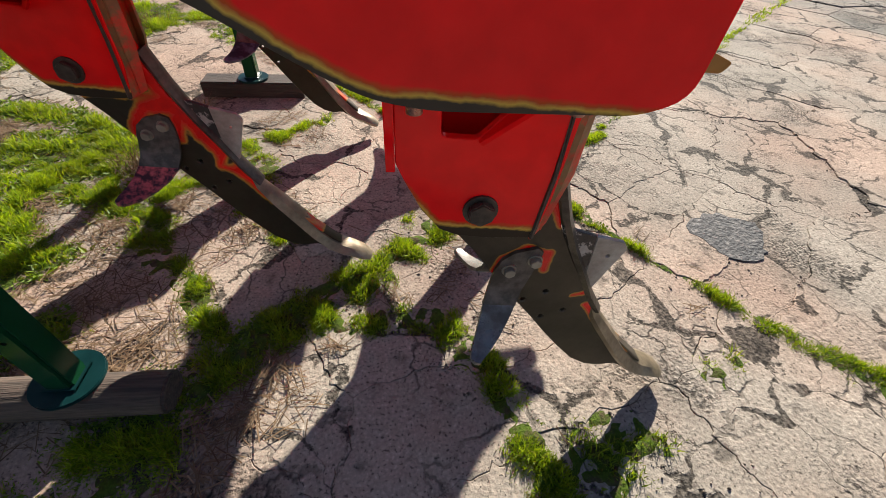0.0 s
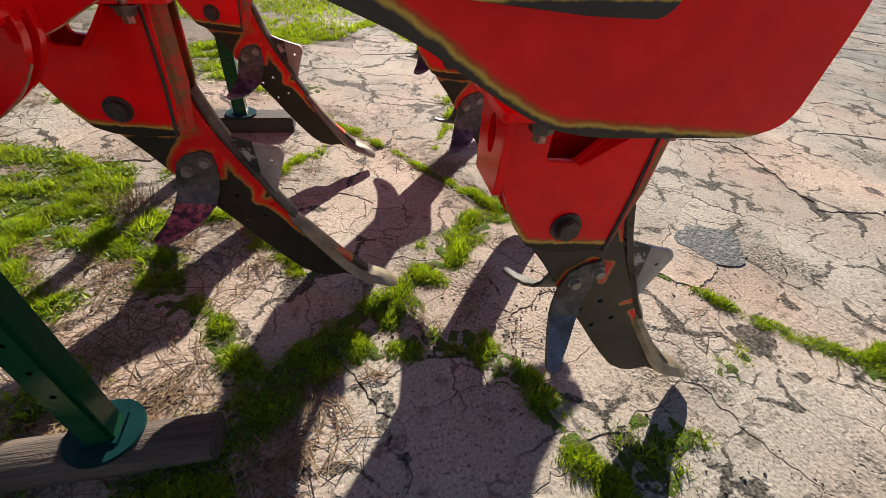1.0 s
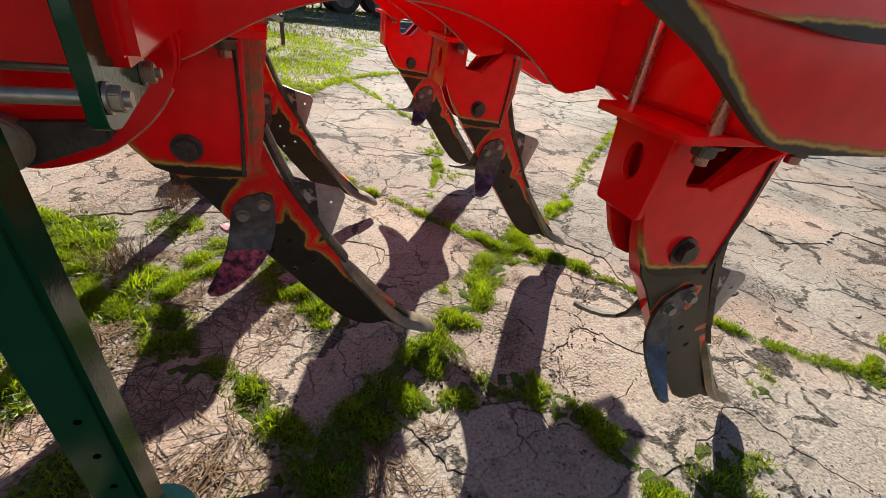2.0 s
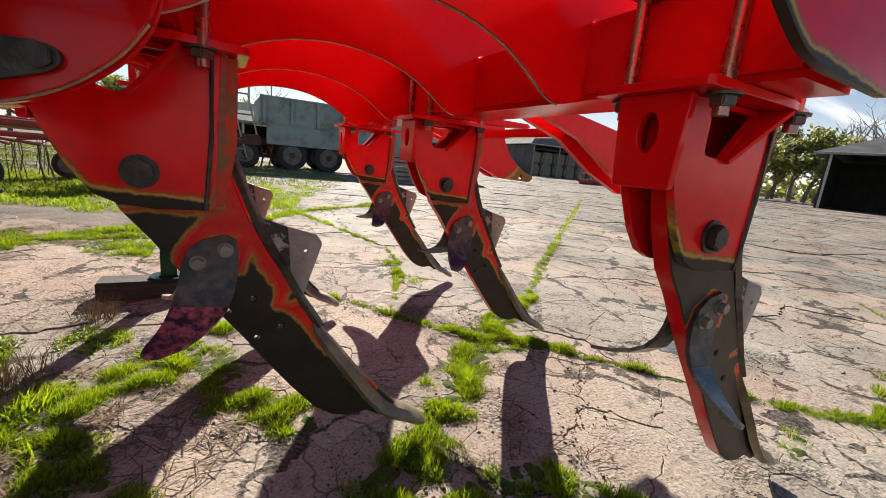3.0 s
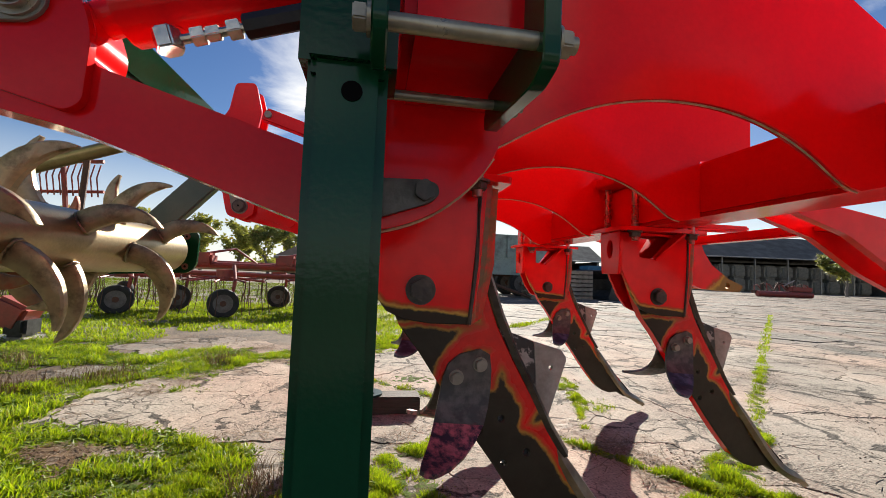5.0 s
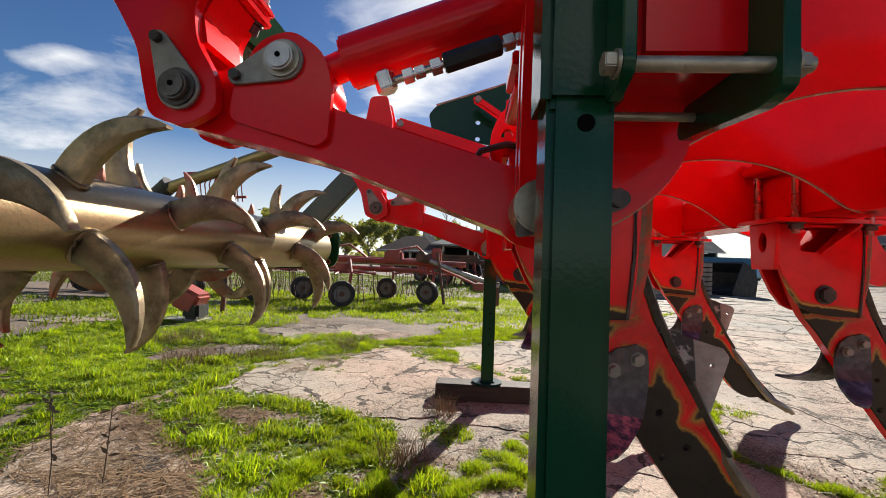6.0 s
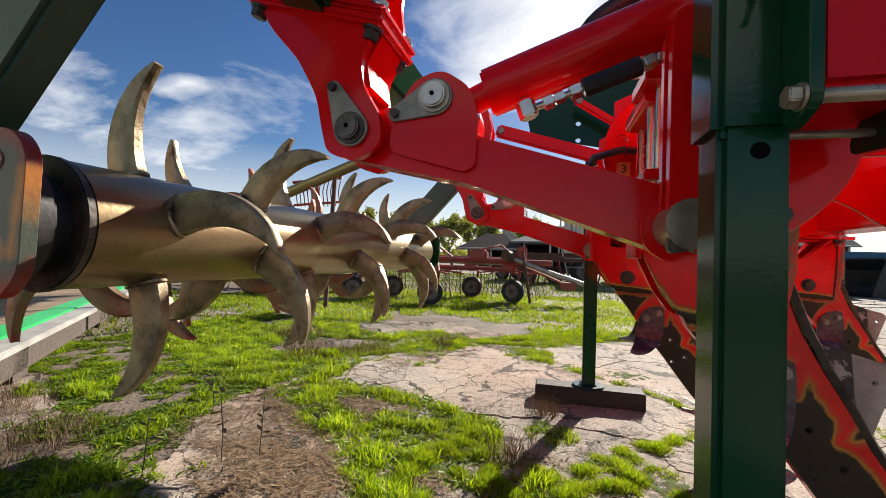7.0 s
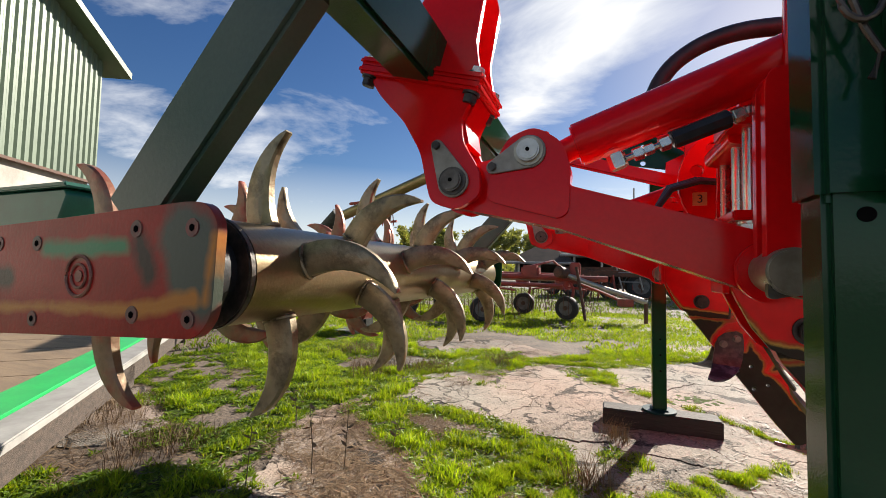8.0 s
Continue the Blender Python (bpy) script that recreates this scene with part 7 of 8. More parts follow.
M_LEAF = leaf_material("tree_leaves", (0.12, 0.15, 0.05), (0.29, 0.32, 0.11), 0.45, (0.22, 0.17, 0.07))


def wheel(parent, c, r, w, axis=(0, 1, 0), name="wheel"):
    c, ax = Vector(c), Vector(axis).normalized()
    bm = bmesh.new()
    prof = [(0.62, -0.42), (0.80, -0.5), (0.95, -0.46), (1.0, -0.25), (1.0, 0.25), (0.95, 0.46), (0.80, 0.5), (0.62, 0.42)]
    q = ax.to_track_quat("Z", "Y").to_matrix()
    n, rings = 28, []
    for i in range(n):
        a = 2 * math.pi * i / n
        rings.append([bm.verts.new(c + q @ Vector((math.cos(a) * r * pr, math.sin(a) * r * pr, pz * w))) for pr, pz in prof])
    for i in range(n):
        for j in range(len(prof) - 1):
            bm.faces.new((rings[i - 1][j], rings[i][j], rings[i][j + 1], rings[i - 1][j + 1]))
    wh = part(name, bm, M_TYRE, parent, "dark rubber tyre")
    bm = bmesh.new()
    rod(bm, c - ax * w * 0.36, c + ax * w * 0.36, r * 0.63, 24)
    part("rim", bm, M_RIM, wh)
    part("hub", rodded(c - ax * w * 0.45, c + ax * w * 0.45, r * 0.2, 14), M_RUST, wh)
    return wh


# -- farm trailer --
def farm_trailer():
    t = thing("farm_trailer", "faded grey-green tipping trailer with ribbed steel sides", "trailer", at=(0, 0, 0))
    x0, x1, y0, y1, z0, z1 = 0.6, 6.0, 14.8, 17.0, 1.46, 2.20
    part("side_wall", boxed((x0, y0, z0), (x1, y0 + 0.06, z1), 0.01), M_TRAILER, t)
    part("side_wall", boxed((x0, y1, z0), (x1, y1 + 0.06, z1), 0.01), M_TRAILER, t)
    part("end_wall", boxed((x0 - 0.06, y0, z0), (x0, y1 + 0.06, z1), 0.01), M_TRAILER, t)
    part("end_wall", boxed((x1, y0, z0), (x1 + 0.06, y1 + 0.06, z1), 0.01), M_TRAILER, t)
    part("floor", boxed((x0, y0 + 0.06, z0 - 0.08), (x1, y1, z0), 0.01), M_TRAILER, t)
    part("top_rail", boxed((x0 - 0.05, y0 - 0.03, z1), (x1 + 0.05, y0 + 0.09, z1 + 0.07), 0.012), M_TRAILER, t)
    for k in range(7):
        xx = x0 + 0.02 + k * 0.83
        part("rib", boxed((xx, y0 - 0.13, z0 - 0.04), (xx + 0.10, y0 - 0.001, z1), 0.012), M_TRAILER, t)
    part("skirt", boxed((x0 + 0.15, y0 + 0.02, 0.78), (x1 - 0.1, y0 + 0.08, z0 - 0.081), 0.01), M_TRAILER, t)
    part("chassis", boxed((x0 - 0.3, y0 + 0.5, 0.72), (x1 - 0.3, y0 + 0.64, 0.95), 0.01), M_RUST, t)
    part("chassis", boxed((x0 - 0.3, y1 - 0.6, 0.72), (x1 - 0.3, y1 - 0.46, 0.95), 0.01), M_RUST, t)
    for xx in (1.55, 2.75, 4.6):
        for yy in (15.0, 16.7):
            wheel(t, (xx, yy, 0.47), 0.49, 0.30)
        part("axle", rodded((xx, 15.1, 0.47), (xx, 16.6, 0.47), 0.05, 10), M_RUST, t)
    part("drawbar", tube([(2.9, 14.5, 0.70), (3.4, 14.0, 0.40), (4.3, 13.2, 0.06)], 0.05, 8), M_RUST, t)
    return t


farm_trailer()


# -- rusty platform wagon with a ladder beside the trailer --
def wagon():
    t = thing("platform_wagon", "rusty red-brown platform wagon with a light metal ladder frame", "wagon")
    part("deck", boxed((-2.4, 14.6, 0.92), (0.55, 16.6, 1.02), 0.01), M_RUST, t)
    part("side_beam", boxed((-2.4, 14.5, 0.70), (0.55, 14.59, 0.91), 0.01), M_RUST, t)
    for a, b in (((-0.75, 14.7, 1.02), (-0.70, 14.7, 2.25)), ((0.45, 14.7, 1.02), (0.20, 14.7, 2.2)), ((-0.75, 14.7, 2.2), (0.2, 14.7, 2.2)), ((-0.7, 14.7, 1.6), (0.3, 14.7, 1.6)), ((-0.45, 14.5, 0.3), (-0.85, 14.6, 1.9)), ((0.15, 14.5, 0.3), (-0.25, 14.6, 2.0))):
        part("rail", rodded(a, b, 0.025, 8), M_GALV, t)
    for k in range(5):
        part("rung", rodded((-0.5 - 0.07 * k, 14.5, 0.55 + 0.3 * k), (0.07 - 0.07 * k, 14.5, 0.55 + 0.3 * k), 0.018, 8), M_GALV, t)
    part("tank", rodded((-0.4, 15.6, 1.03), (-0.4, 15.6, 2.3), 0.16, 16), M_GALV, t)
    for xx in (-2.0, 0.1):
        wheel(t, (xx, 14.72, 0.42), 0.42, 0.24)
        wheel(t, (xx, 16.4, 0.42), 0.42, 0.24)
    return t


wagon()


# -- stacked pallets --
def pallet_mesh_stack(x, y, n):
    for k in range(n):
        p = thing("pallet", "weathered grey wooden pallet in a stack", "pallet", "stacked pallets", at=(x, y, 0.15 * k))
        for j in range(3):
            part("bearer", boxed((-0.6, -0.5 + j * 0.45, 0.0), (0.6, -0.4 + j * 0.45, 0.10), 0.004), M_PALLET, p)
        for j in range(6):
            part("board", boxed((-0.6 + j * 0.215, -0.5, 0.101), (-0.47 + j * 0.215, 0.5, 0.122), 0.003), M_PALLET, p)


pallet_mesh_stack(4.9, 13.6, 6)
pallet_mesh_stack(6.3, 14.4, 7)


# -- loader bucket --
def loader_bucket(x, y):
    t = thing("loader_bucket", "black steel loader bucket with slotted side plates", "bucket", at=(x, y, 0))
    prof = [(0.0, 0.02), (0.95, 0.0), (1.0, 0.05), (0.45, 0.12), (0.22, 0.35), (0.25, 0.75), (0.55, 1.05), (0.50, 1.10), (0.1, 0.95), (-0.06, 0.6)]
    part("shell", sheet(prof, [], -0.95, 0.95, 0.0), M_BUCKET, t)
    side = rounded([(0.0, 0.0), (0.95, 0.0), (1.0, 0.1), (0.56, 1.06), (0.1, 0.98), (-0.08, 0.5)], 0.05)
    for yy in (-0.98, 0.952):
        part("side_plate", sheet(side, [], yy, yy + 0.03, 0.004), M_BUCKET, t)
    for yy in (-0.6, 0.0, 0.6):
        part("rib", sheet(rounded([(-0.25, 0.25), (0.0, 0.05), (0.05, 1.0), (-0.12, 0.95), (-0.28, 0.6)], 0.04), [ring2(-0.09, 0.55, 0.07, 12, 0.05, 0.16)], yy, yy + 0.05, 0.004), M_BUCKET, t)
    t.rotation_euler = (0, 0, radians(200))
    return t


loader_bucket(7.9, 14.8)


# -- hay tedder: frame tubes, wheels, hanging tines --
def tedder():
    t = thing("hay_tedder", "faded red hay tedder with small wheels and hanging spring tines", "farm implement")
    part("main_beam", tube([(-8.5, 7.6, 0.74), (-5.0, 7.5, 0.74), (-2.6, 7.45, 0.72), (-1.0, 7.4, 0.70)], 0.05, 8), M_OLDRED, t)
    part("main_beam", tube([(-8.5, 8.5, 0.78), (-5.0, 8.4, 0.78), (-1.6, 8.3, 0.74)], 0.045, 8), M_OLDRED, t)
    part("drawbar", tube([(-1.75, 7.4, 0.79), (-1.1, 7.3, 0.56), (-0.42, 7.25, 0.35)], 0.042, 12), M_GALV, t, "long pale drawbar tube")
    part("drawbar_stay", tube([(-1.6, 7.5, 0.66), (-1.1, 7.4, 0.48), (-0.74, 7.3, 0.33)], 0.024, 8), M_OLDRED, t)
    part("cross_beam", tube([(-8.2, 7.0, 0.60), (-4.4, 6.95, 0.60), (-1.7, 7.0, 0.58)], 0.035, 8), M_OLDRED, t)
    part("drive_shaft", tube([(-7.6, 7.9, 0.66), (-4.6, 7.85, 0.68), (-1.8, 7.8, 0.66)], 0.028, 8), M_GALV, t)
    for bx in (-2.3, -3.6, -5.2, -6.5):
        part("gear_housing", boxed((bx - 0.16, 7.35, 0.72), (bx + 0.16, 7.65, 0.92), 0.04), M_OLDRED, t)
        part("stay", tube([(bx, 7.45, 0.9), (bx + 0.35, 7.9, 1.02), (bx + 0.6, 8.3, 0.78)], 0.022, 6), M_OLDRED, t)
    part("jack", rodded((-1.35, 7.2, 0.0), (-1.5, 7.3, 0.9), 0.025, 8), M_RUST, t)
    part("hitch", boxed((-0.86, 7.2, 0.27), (-0.62, 7.36, 0.39), 0.01), M_OLDRED, t)
    part("drawbar_foot", rodded((-0.44, 7.25, -0.005), (-0.44, 7.25, 0.42), 0.03, 10), M_RUST, t)
    part("gearbox", rodded((-1.80, 7.25, 0.82), (-1.68, 7.45, 0.78), 0.10, 18, bevel=0.01), M_RUST, t)
    part("headstock", boxed((-1.62, 7.46, 0.60), (-1.44, 7.58, 0.98), 0.02), M_OLDRED, t)
    r2 = random.Random(3)
    for k, (wx, wy) in enumerate(((-1.65, 7.25), (-2.5, 7.95), (-2.85, 6.25), (-3.85, 7.2), (-4.3, 6.5), (-4.9, 7.8), (-5.6, 6.9), (-6.2, 6.3), (-6.8, 7.6), (-7.7, 7.0))):
        wheel(t, (wx, wy, 0.2), 0.20, 0.13, (math.cos(0.5 + k), math.sin(0.5 + k) + 1.6, 0))
        part("wheel_leg", tube([(wx + 0.06, wy + 0.1, 0.2), (wx + 0.1, wy + 0.12, 0.5), (wx, wy + 0.35, 0.72)], 0.025, 8), M_OLDRED, t)
        rot = part("rotor", rodded((wx - 0.1, wy + 0.35, 0.50), (wx - 0.1, wy + 0.35, 0.66), 0.13, 16), M_OLDRED, t)
        for j in range(9):
            a = j * math.pi / 4.5 + k
            ex, ey = wx - 0.1 + 0.55 * math.cos(a), wy + 0.35 + 0.55 * math.sin(a)
            part("arm", tube([(wx - 0.1, wy + 0.35, 0.56), (ex, ey, 0.50)], 0.014, 6), M_OLDRED, rot)
            for s in (-0.03, 0.03):
                part("spring_tine", tube([(ex + s, ey, 0.50), (ex + s * 1.3, ey + 0.02, 0.30), (ex + s * 1.6 + 0.05 * math.cos(a), ey + 0.05 * math.sin(a), 0.06)], 0.0055, 5), M_RUST, rot)
    # folded comb that stands up behind
    comb = part("folded_arm", tube([(-4.6, 6.0, 0.7), (-4.75, 6.0, 1.9)], 0.03, 8), M_OLDRED, t)
    part("comb_rail", tube([(-5.2, 6.0, 1.92), (-4.3, 6.0, 1.98)], 0.025, 8), M_OLDRED, comb)
    part("comb_rail", tube([(-5.2, 6.05, 1.55), (-4.3, 6.05, 1.60)], 0.02, 8), M_OLDRED, comb)
    for j in range(12):
        part("spring_tine", tube([(-5.1 + 0.07 * j, 6.0, 1.93), (-5.1 + 0.07 * j, 5.94, 1.75), (-5.1 + 0.07 * j, 6.0, 1.52)], 0.009, 5), M_OLDRED, comb)
    return t


tedder()

# -- long grey boom behind the rollers --
boom = thing("auger_tube", "long grey auger tube leaning over the parked machines", "auger")
part("tube", tube([(-4.9, 5.2, 1.55), (-4.2, 5.1, 1.76), (-3.1, 4.95, 2.10)], 0.075, 14), M_BRONZE, boom)
part("motor", rodded((-5.1, 5.22, 1.40), (-4.85, 5.2, 1.62), 0.11, 14), M_BLACK, boom)
part("support", rodded((-4.0, 5.1, 0.0), (-3.9, 5.07, 1.84), 0.03, 8), M_RUST, boom)


# -- low flatbed with plywood deck, green strip and white side rail --
def flatbed():
    t = thing("flatbed_trailer", "low flatbed with a worn plywood deck, green strip and white rail", "trailer")
    a, d = Vector((-2.11, -0.13)), Vector((-0.69, 0.724)).normalized()
    n = Vector((-d.y, d.x))          # away from the machine
    m = Matrix(((d.x, n.x, 0, a.x), (d.y, n.y, 0, a.y), (0, 0, 1, -0.06), (0, 0, 0, 1)))
    part("side_rail", boxed((0, -0.045, 0.262), (9.5, 0.085, 0.298), 0.006, m), M_WHITE, t, "white side rail")
    part("edge_strip", boxed((0, 0.087, 0.25), (9.5, 0.25, 0.306), 0.005, m), M_BGREEN, t, "bright green edge strip")
    for k in range(24):
        part("plank", boxed((0.4 * k, 0.253, 0.27), (0.4 * k + 0.396, 2.4, 0.30), 0.003, m), M_PLY, t)
    part("side_beam", boxed((0, 0.02, 0.10), (9.5, 0.10, 0.261), 0.006, m), M_WOOD, t, "brown timber side beam")
    part("far_rail", boxed((0, 2.403, 0.20), (9.5, 2.48, 0.315), 0.008, m), M_WHITE, t)
    for k in range(5):
        part("block", boxed((0.5 + 1.9 * k, 0.02, 0.05), (0.72 + 1.9 * k, 0.35, 0.249), 0.01, m), M_WOOD, t, "timber support block")
        part("block", boxed((0.5 + 1.9 * k, 2.1, 0.05), (0.72 + 1.9 * k, 2.4, 0.20), 0.01, m), M_WOOD, t, "timber support block")
    return t


flatbed()


# -- teal seed hopper behind the flatbed --
hop = thing("seed_hopper", "dark teal seed hopper standing behind the flatbed", "farm implement")
part("tank", sheet([(-9.2, 1.02), (-5.9, 1.02), (-5.7, 1.42), (-5.75, 1.48), (-9.2, 1.48)], [], 2.2, 3.0, 0.02), M_TEALBOX, hop)
part("lid", boxed((-9.2, 2.15, 1.485), (-5.65, 3.05, 1.53), 0.012), M_TEALBOX, hop)
for xx in (-8.8, -6.2):
    part("leg", boxed((xx, 2.3, -0.012), (xx + 0.1, 2.4, 1.02), 0.008), M_TEALBOX, hop)
    part("leg", boxed((xx, 2.8, -0.012), (xx + 0.1, 2.9, 1.02), 0.008), M_TEALBOX, hop)


# -- green corrugated barn --
def green_barn():
    t = thing("green_barn", "tall barn clad in pale green corrugated sheet above a pale wall", "barn")
    c0, d = Vector((-14.2, 7.0)), Vector((0.478, -0.878))
    n = Vector((-0.878, -0.478))
    m = Matrix(((d.x, n.x, 0, c0.x), (d.y, n.y, 0, c0.y), (0, 0, 1, 0), (0, 0, 0, 1)))
    W, L, ez, rz = 13.0, 18.0, 6.45, 9.0
    bm = boxed((0.10, 0.12, -0.03), (W - 0.1, 0.40, 3.08), 0.0, m)
    part("base_wall", bm, M_RENDER, t)
    part("base_wall", boxed((0.10, 0.40, -0.03), (0.38, L, 3.08), 0.0, m), M_RENDER, t)
    # corrugated gable: a folded sheet
    V, F = [], []
    nx = int(W / 0.05)
    for i in range(nx + 1):
        x = i * W / nx
        zt = ez + (rz - ez) * (1 - abs(x - W / 2) / (W / 2))
        y = (0.0, 0.0, 0.035, 0.035)[i % 4]
        V += [m @ Vector((x, y, 3.02)), m @ Vector((x, y, zt))]
    for i in range(nx):
        F.append((2 * i, 2 * i + 2, 2 * i + 3, 2 * i + 1))
    me = bpy.data.meshes.new("gable_sheet"); me.from_pydata([tuple(v) for v in V], [], F); me.materials.append(M_CORR)
    ob = new("gable_sheet", me); ob.parent = t
    sd = ob.modifiers.new("thickness", "SOLIDIFY"); sd.thickness = 0.012
    V, F = [], []
    nx = int(L / 0.05)
    for i in range(nx + 1):
        x = i * L / nx
        y = (0.0, 0.0, 0.035, 0.035)[i % 4]
        V += [m @ Vector((y, x, 3.02)), m @ Vector((y, x, ez))]
    for i in range(nx):
        F.append((2 * i, 2 * i + 2, 2 * i + 3, 2 * i + 1))
    me = bpy.data.meshes.new("side_sheet"); me.from_pydata([tuple(v) for v in V], [], F); me.materials.append(M_CORR)
    ob = new("side_sheet", me); ob.parent = t
    sd = ob.modifiers.new("thickness", "SOLIDIFY"); sd.thickness = 0.012
    part("drip_rail", boxed((-0.02, -0.04, 2.96), (W, 0.06, 3.03), 0.005, m), M_RUST, t)
    for s in (0, 1):
        xa, xb = ((-0.55, W / 2) if s == 0 else (W / 2, W + 0.55))
        za = ez - 0.55 * (rz - ez) / (W / 2)
        p = [(xa, za if s == 0 else rz), (xb, rz if s == 0 else za)]
        bm = bmesh.new()
        o = [(p[0][0], p[0][1]), (p[1][0], p[1][1]), (p[1][0], p[1][1] + 0.18), (p[0][0], p[0][1] + 0.18)]
        b2 = sheet(o, [], -0.45, L, 0.0)
        bmesh.ops.transform(b2, matrix=m, verts=b2.verts)
        part("roof", b2, M_CORR, t)
        bm.free()
    return t


green_barn()


# -- sheds --
def open_shed(name, label, at, yaw, W, D, ez, rz, bays, back, roof_m, front_open=True, hip=0.0):
    t = thing(name, label, "shed", at=at)
    t.rotation_euler = (0, 0, radians(yaw))
    part("back_wall", boxed((0, D - 0.15, -0.03), (W, D, ez), 0.0), back, t)
    part("end_wall", boxed((0, 0.0, -0.03), (0.15, D - 0.15, ez), 0.0), back, t)
    part("end_wall", boxed((W - 0.15, 0.0, -0.03), (W, D - 0.15, ez), 0.0), back, t)
    for k in range(bays + 1):
        x = 0.15 + k * (W - 0.45) / bays
        part("post", boxed((x, -0.15, -0.03), (x + 0.15, -0.002, ez), 0.0), M_GALV if front_open else back, t)
    x0, x1, ya, yb, r0, r1 = -0.7, W + 0.7, -0.6, D + 0.6, hip - 0.7, W + 0.7 - hip
    e0, e1, e2, e3, ra, rb2 = (x0, ya, ez), (x1, ya, ez), (x1, yb, ez), (x0, yb, ez), (r0, D / 2, rz), (r1, D / 2, rz)
    slopes = [(e0, e1, rb2, ra), (e2, e3, ra, rb2)]
    if hip:
        slopes += [(e3, e0, ra), (e1, e2, rb2)]
    for q in slopes:
        part("roof", loft([[q[0], q[1]], [q[-1], q[2]]] if len(q) == 4 else [[q[0], q[1]], [Vector(q[2]) - (Vector(q[1]) - Vector(q[0])) * 0.002, Vector(q[2]) + (Vector(q[1]) - Vector(q[0])) * 0.002]], 0.1), roof_m, t)
    part("gutter", tube([(-0.7, -0.66, ez - 0.02), (W + 0.7, -0.66, ez - 0.02)], 0.09, 8), M_WHITE, t, "white gutter along the eaves")
    if not hip:
        part("gable", sheet([(0.0, ez), (D, ez), (D / 2, rz)], [], 0.0, 0.12, 0.0, plane="yz"), back, t)
    return t


open_shed("bale_shed", "long grey shed with a dark roof, full of straw bales", (38.0, 46.5, 0), -8, 26, 12, 4.3, 7.6, 6, M_SHEDWALL, M_ROOF, hip=6.2)
for k in range(12):
    for lv in range(2):
        b = thing("straw_bale", "large pale wrapped straw bale stacked in the shed", "bale", "stacked bales", at=(39.2 + 2.05 * k, 46.9 - 0.29 * k, 1.72 * lv))
        bm = boxed((-0.95, 0.0, 0.0), (0.95, 1.4, 1.68), 0.22)
        part("bale_body", bm, M_BALE, b)
open_shed("machine_shed", "open-fronted dark timber shed with a low roof and white gutter", (37.5, 13.8, 0), -76, 30, 10, 3.9, 5.5, 5, M_BARNWOOD, M_ROOF, hip=3.0)
open_shed("far_shed", "low dark shed far behind the parked machines", (-6.0, 52.0, 0), 8, 16, 9, 3.0, 5.4, 4, M_SHEDWALL, M_ROOF)
open_shed("far_shed", "grey-roofed shed in the distance behind the tedder", (14.0, 58.0, 0), -4, 18, 10, 3.4, 6.0, 4, M_SHEDWALL, M_ROOF)


open_shed("far_shed", "low brown-roofed shelter behind the tedder", (-6.9, 30.0, 0), 0, 3.4, 4.0, 1.5, 2.7, 2, M_SHEDWALL, mat("brown_sheet_roof", (0.10, 0.075, 0.06), 0.9, second=(0.07, 0.055, 0.045), scale=1.2, spec=0.1), hip=1.7)
open_shed("far_shed", "low dark shed with a grey roof and clutter in front", (-3.1, 31.0, 0), 0, 6.0, 5.0, 2.1, 2.9, 3, M_BARNWOOD, M_ROOF, hip=1.5)
for k, (x, y, w, h) in enumerate(((-1.3, 14.2, 0.9, 0.75), (-0.3, 15.0, 1.1, 0.95), (-2.3, 15.6, 1.0, 0.7), (0.8, 16.0, 1.0, 0.8))):
    hp = thing("scrap_implement", "dark rusty old implement standing in the grass", "farm implement", at=(x, y, 0))
    part("frame", boxed((-w / 2, -0.2, 0.32), (w / 2, 0.2, 0.45), 0.02), M_RUST, hp)
    for q in range(5):
        xx = -w / 2 + w * q / 4
        part("tine", tube([(xx, 0, 0.4), (xx + 0.06, -0.15, 0.55), (xx + 0.1, -0.3, h), (xx + 0.16, -0.36, 0.3), (xx + 0.1, -0.3, -0.01)], 0.03, 6), M_RUST if q % 2 else M_OLDRED, hp)
    for q in (-1, 1):
        wheel(hp, (q * w * 0.45, -0.05, 0.27), 0.27, 0.14, (0.3, 1, 0))


# -- rotary cultivator lying before the shed --
cu = thing("rotary_cultivator", "rusty red cultivator parked on the slabs before the bale shed", "farm implement", at=(27.0, 24.6, 0))
cu.rotation_euler = (0, 0, radians(-12))
part("frame", boxed((-1.9, -0.2, 0.25), (1.9, 0.2, 0.45), 0.03), M_RUST, cu)
part("rotor", rodded((-1.8, -0.3, 0.22), (1.8, -0.3, 0.22), 0.2, 14), M_OLDRED, cu)
part("headstock", tube([(-0.5, 0, 0.45), (-0.1, 0.1, 1.0), (0.3, 0.1, 0.9), (0.7, 0, 0.45)], 0.06, 8), M_RUST, cu)
part("lever", tube([(0.2, 0, 0.8), (0.9, 0, 1.2)], 0.04, 8), M_GALV, cu)
for k in range(9):
    x = -1.7 + 0.42 * k
    part("tine", tube([(x, 0.1, 0.42), (x + 0.1, 0.3, 0.75 + 0.1 * (k % 3)), (x + 0.35, 0.35, 0.85 + 0.12 * (k % 2)), (x + 0.5, 0.2, 0.5)], 0.035, 6), M_RUST if k % 2 else M_OLDRED, cu)
part("hood", boxed((0.5, -0.35, 0.45), (1.85, 0.3, 0.75), 0.04), M_OLDRED, cu)


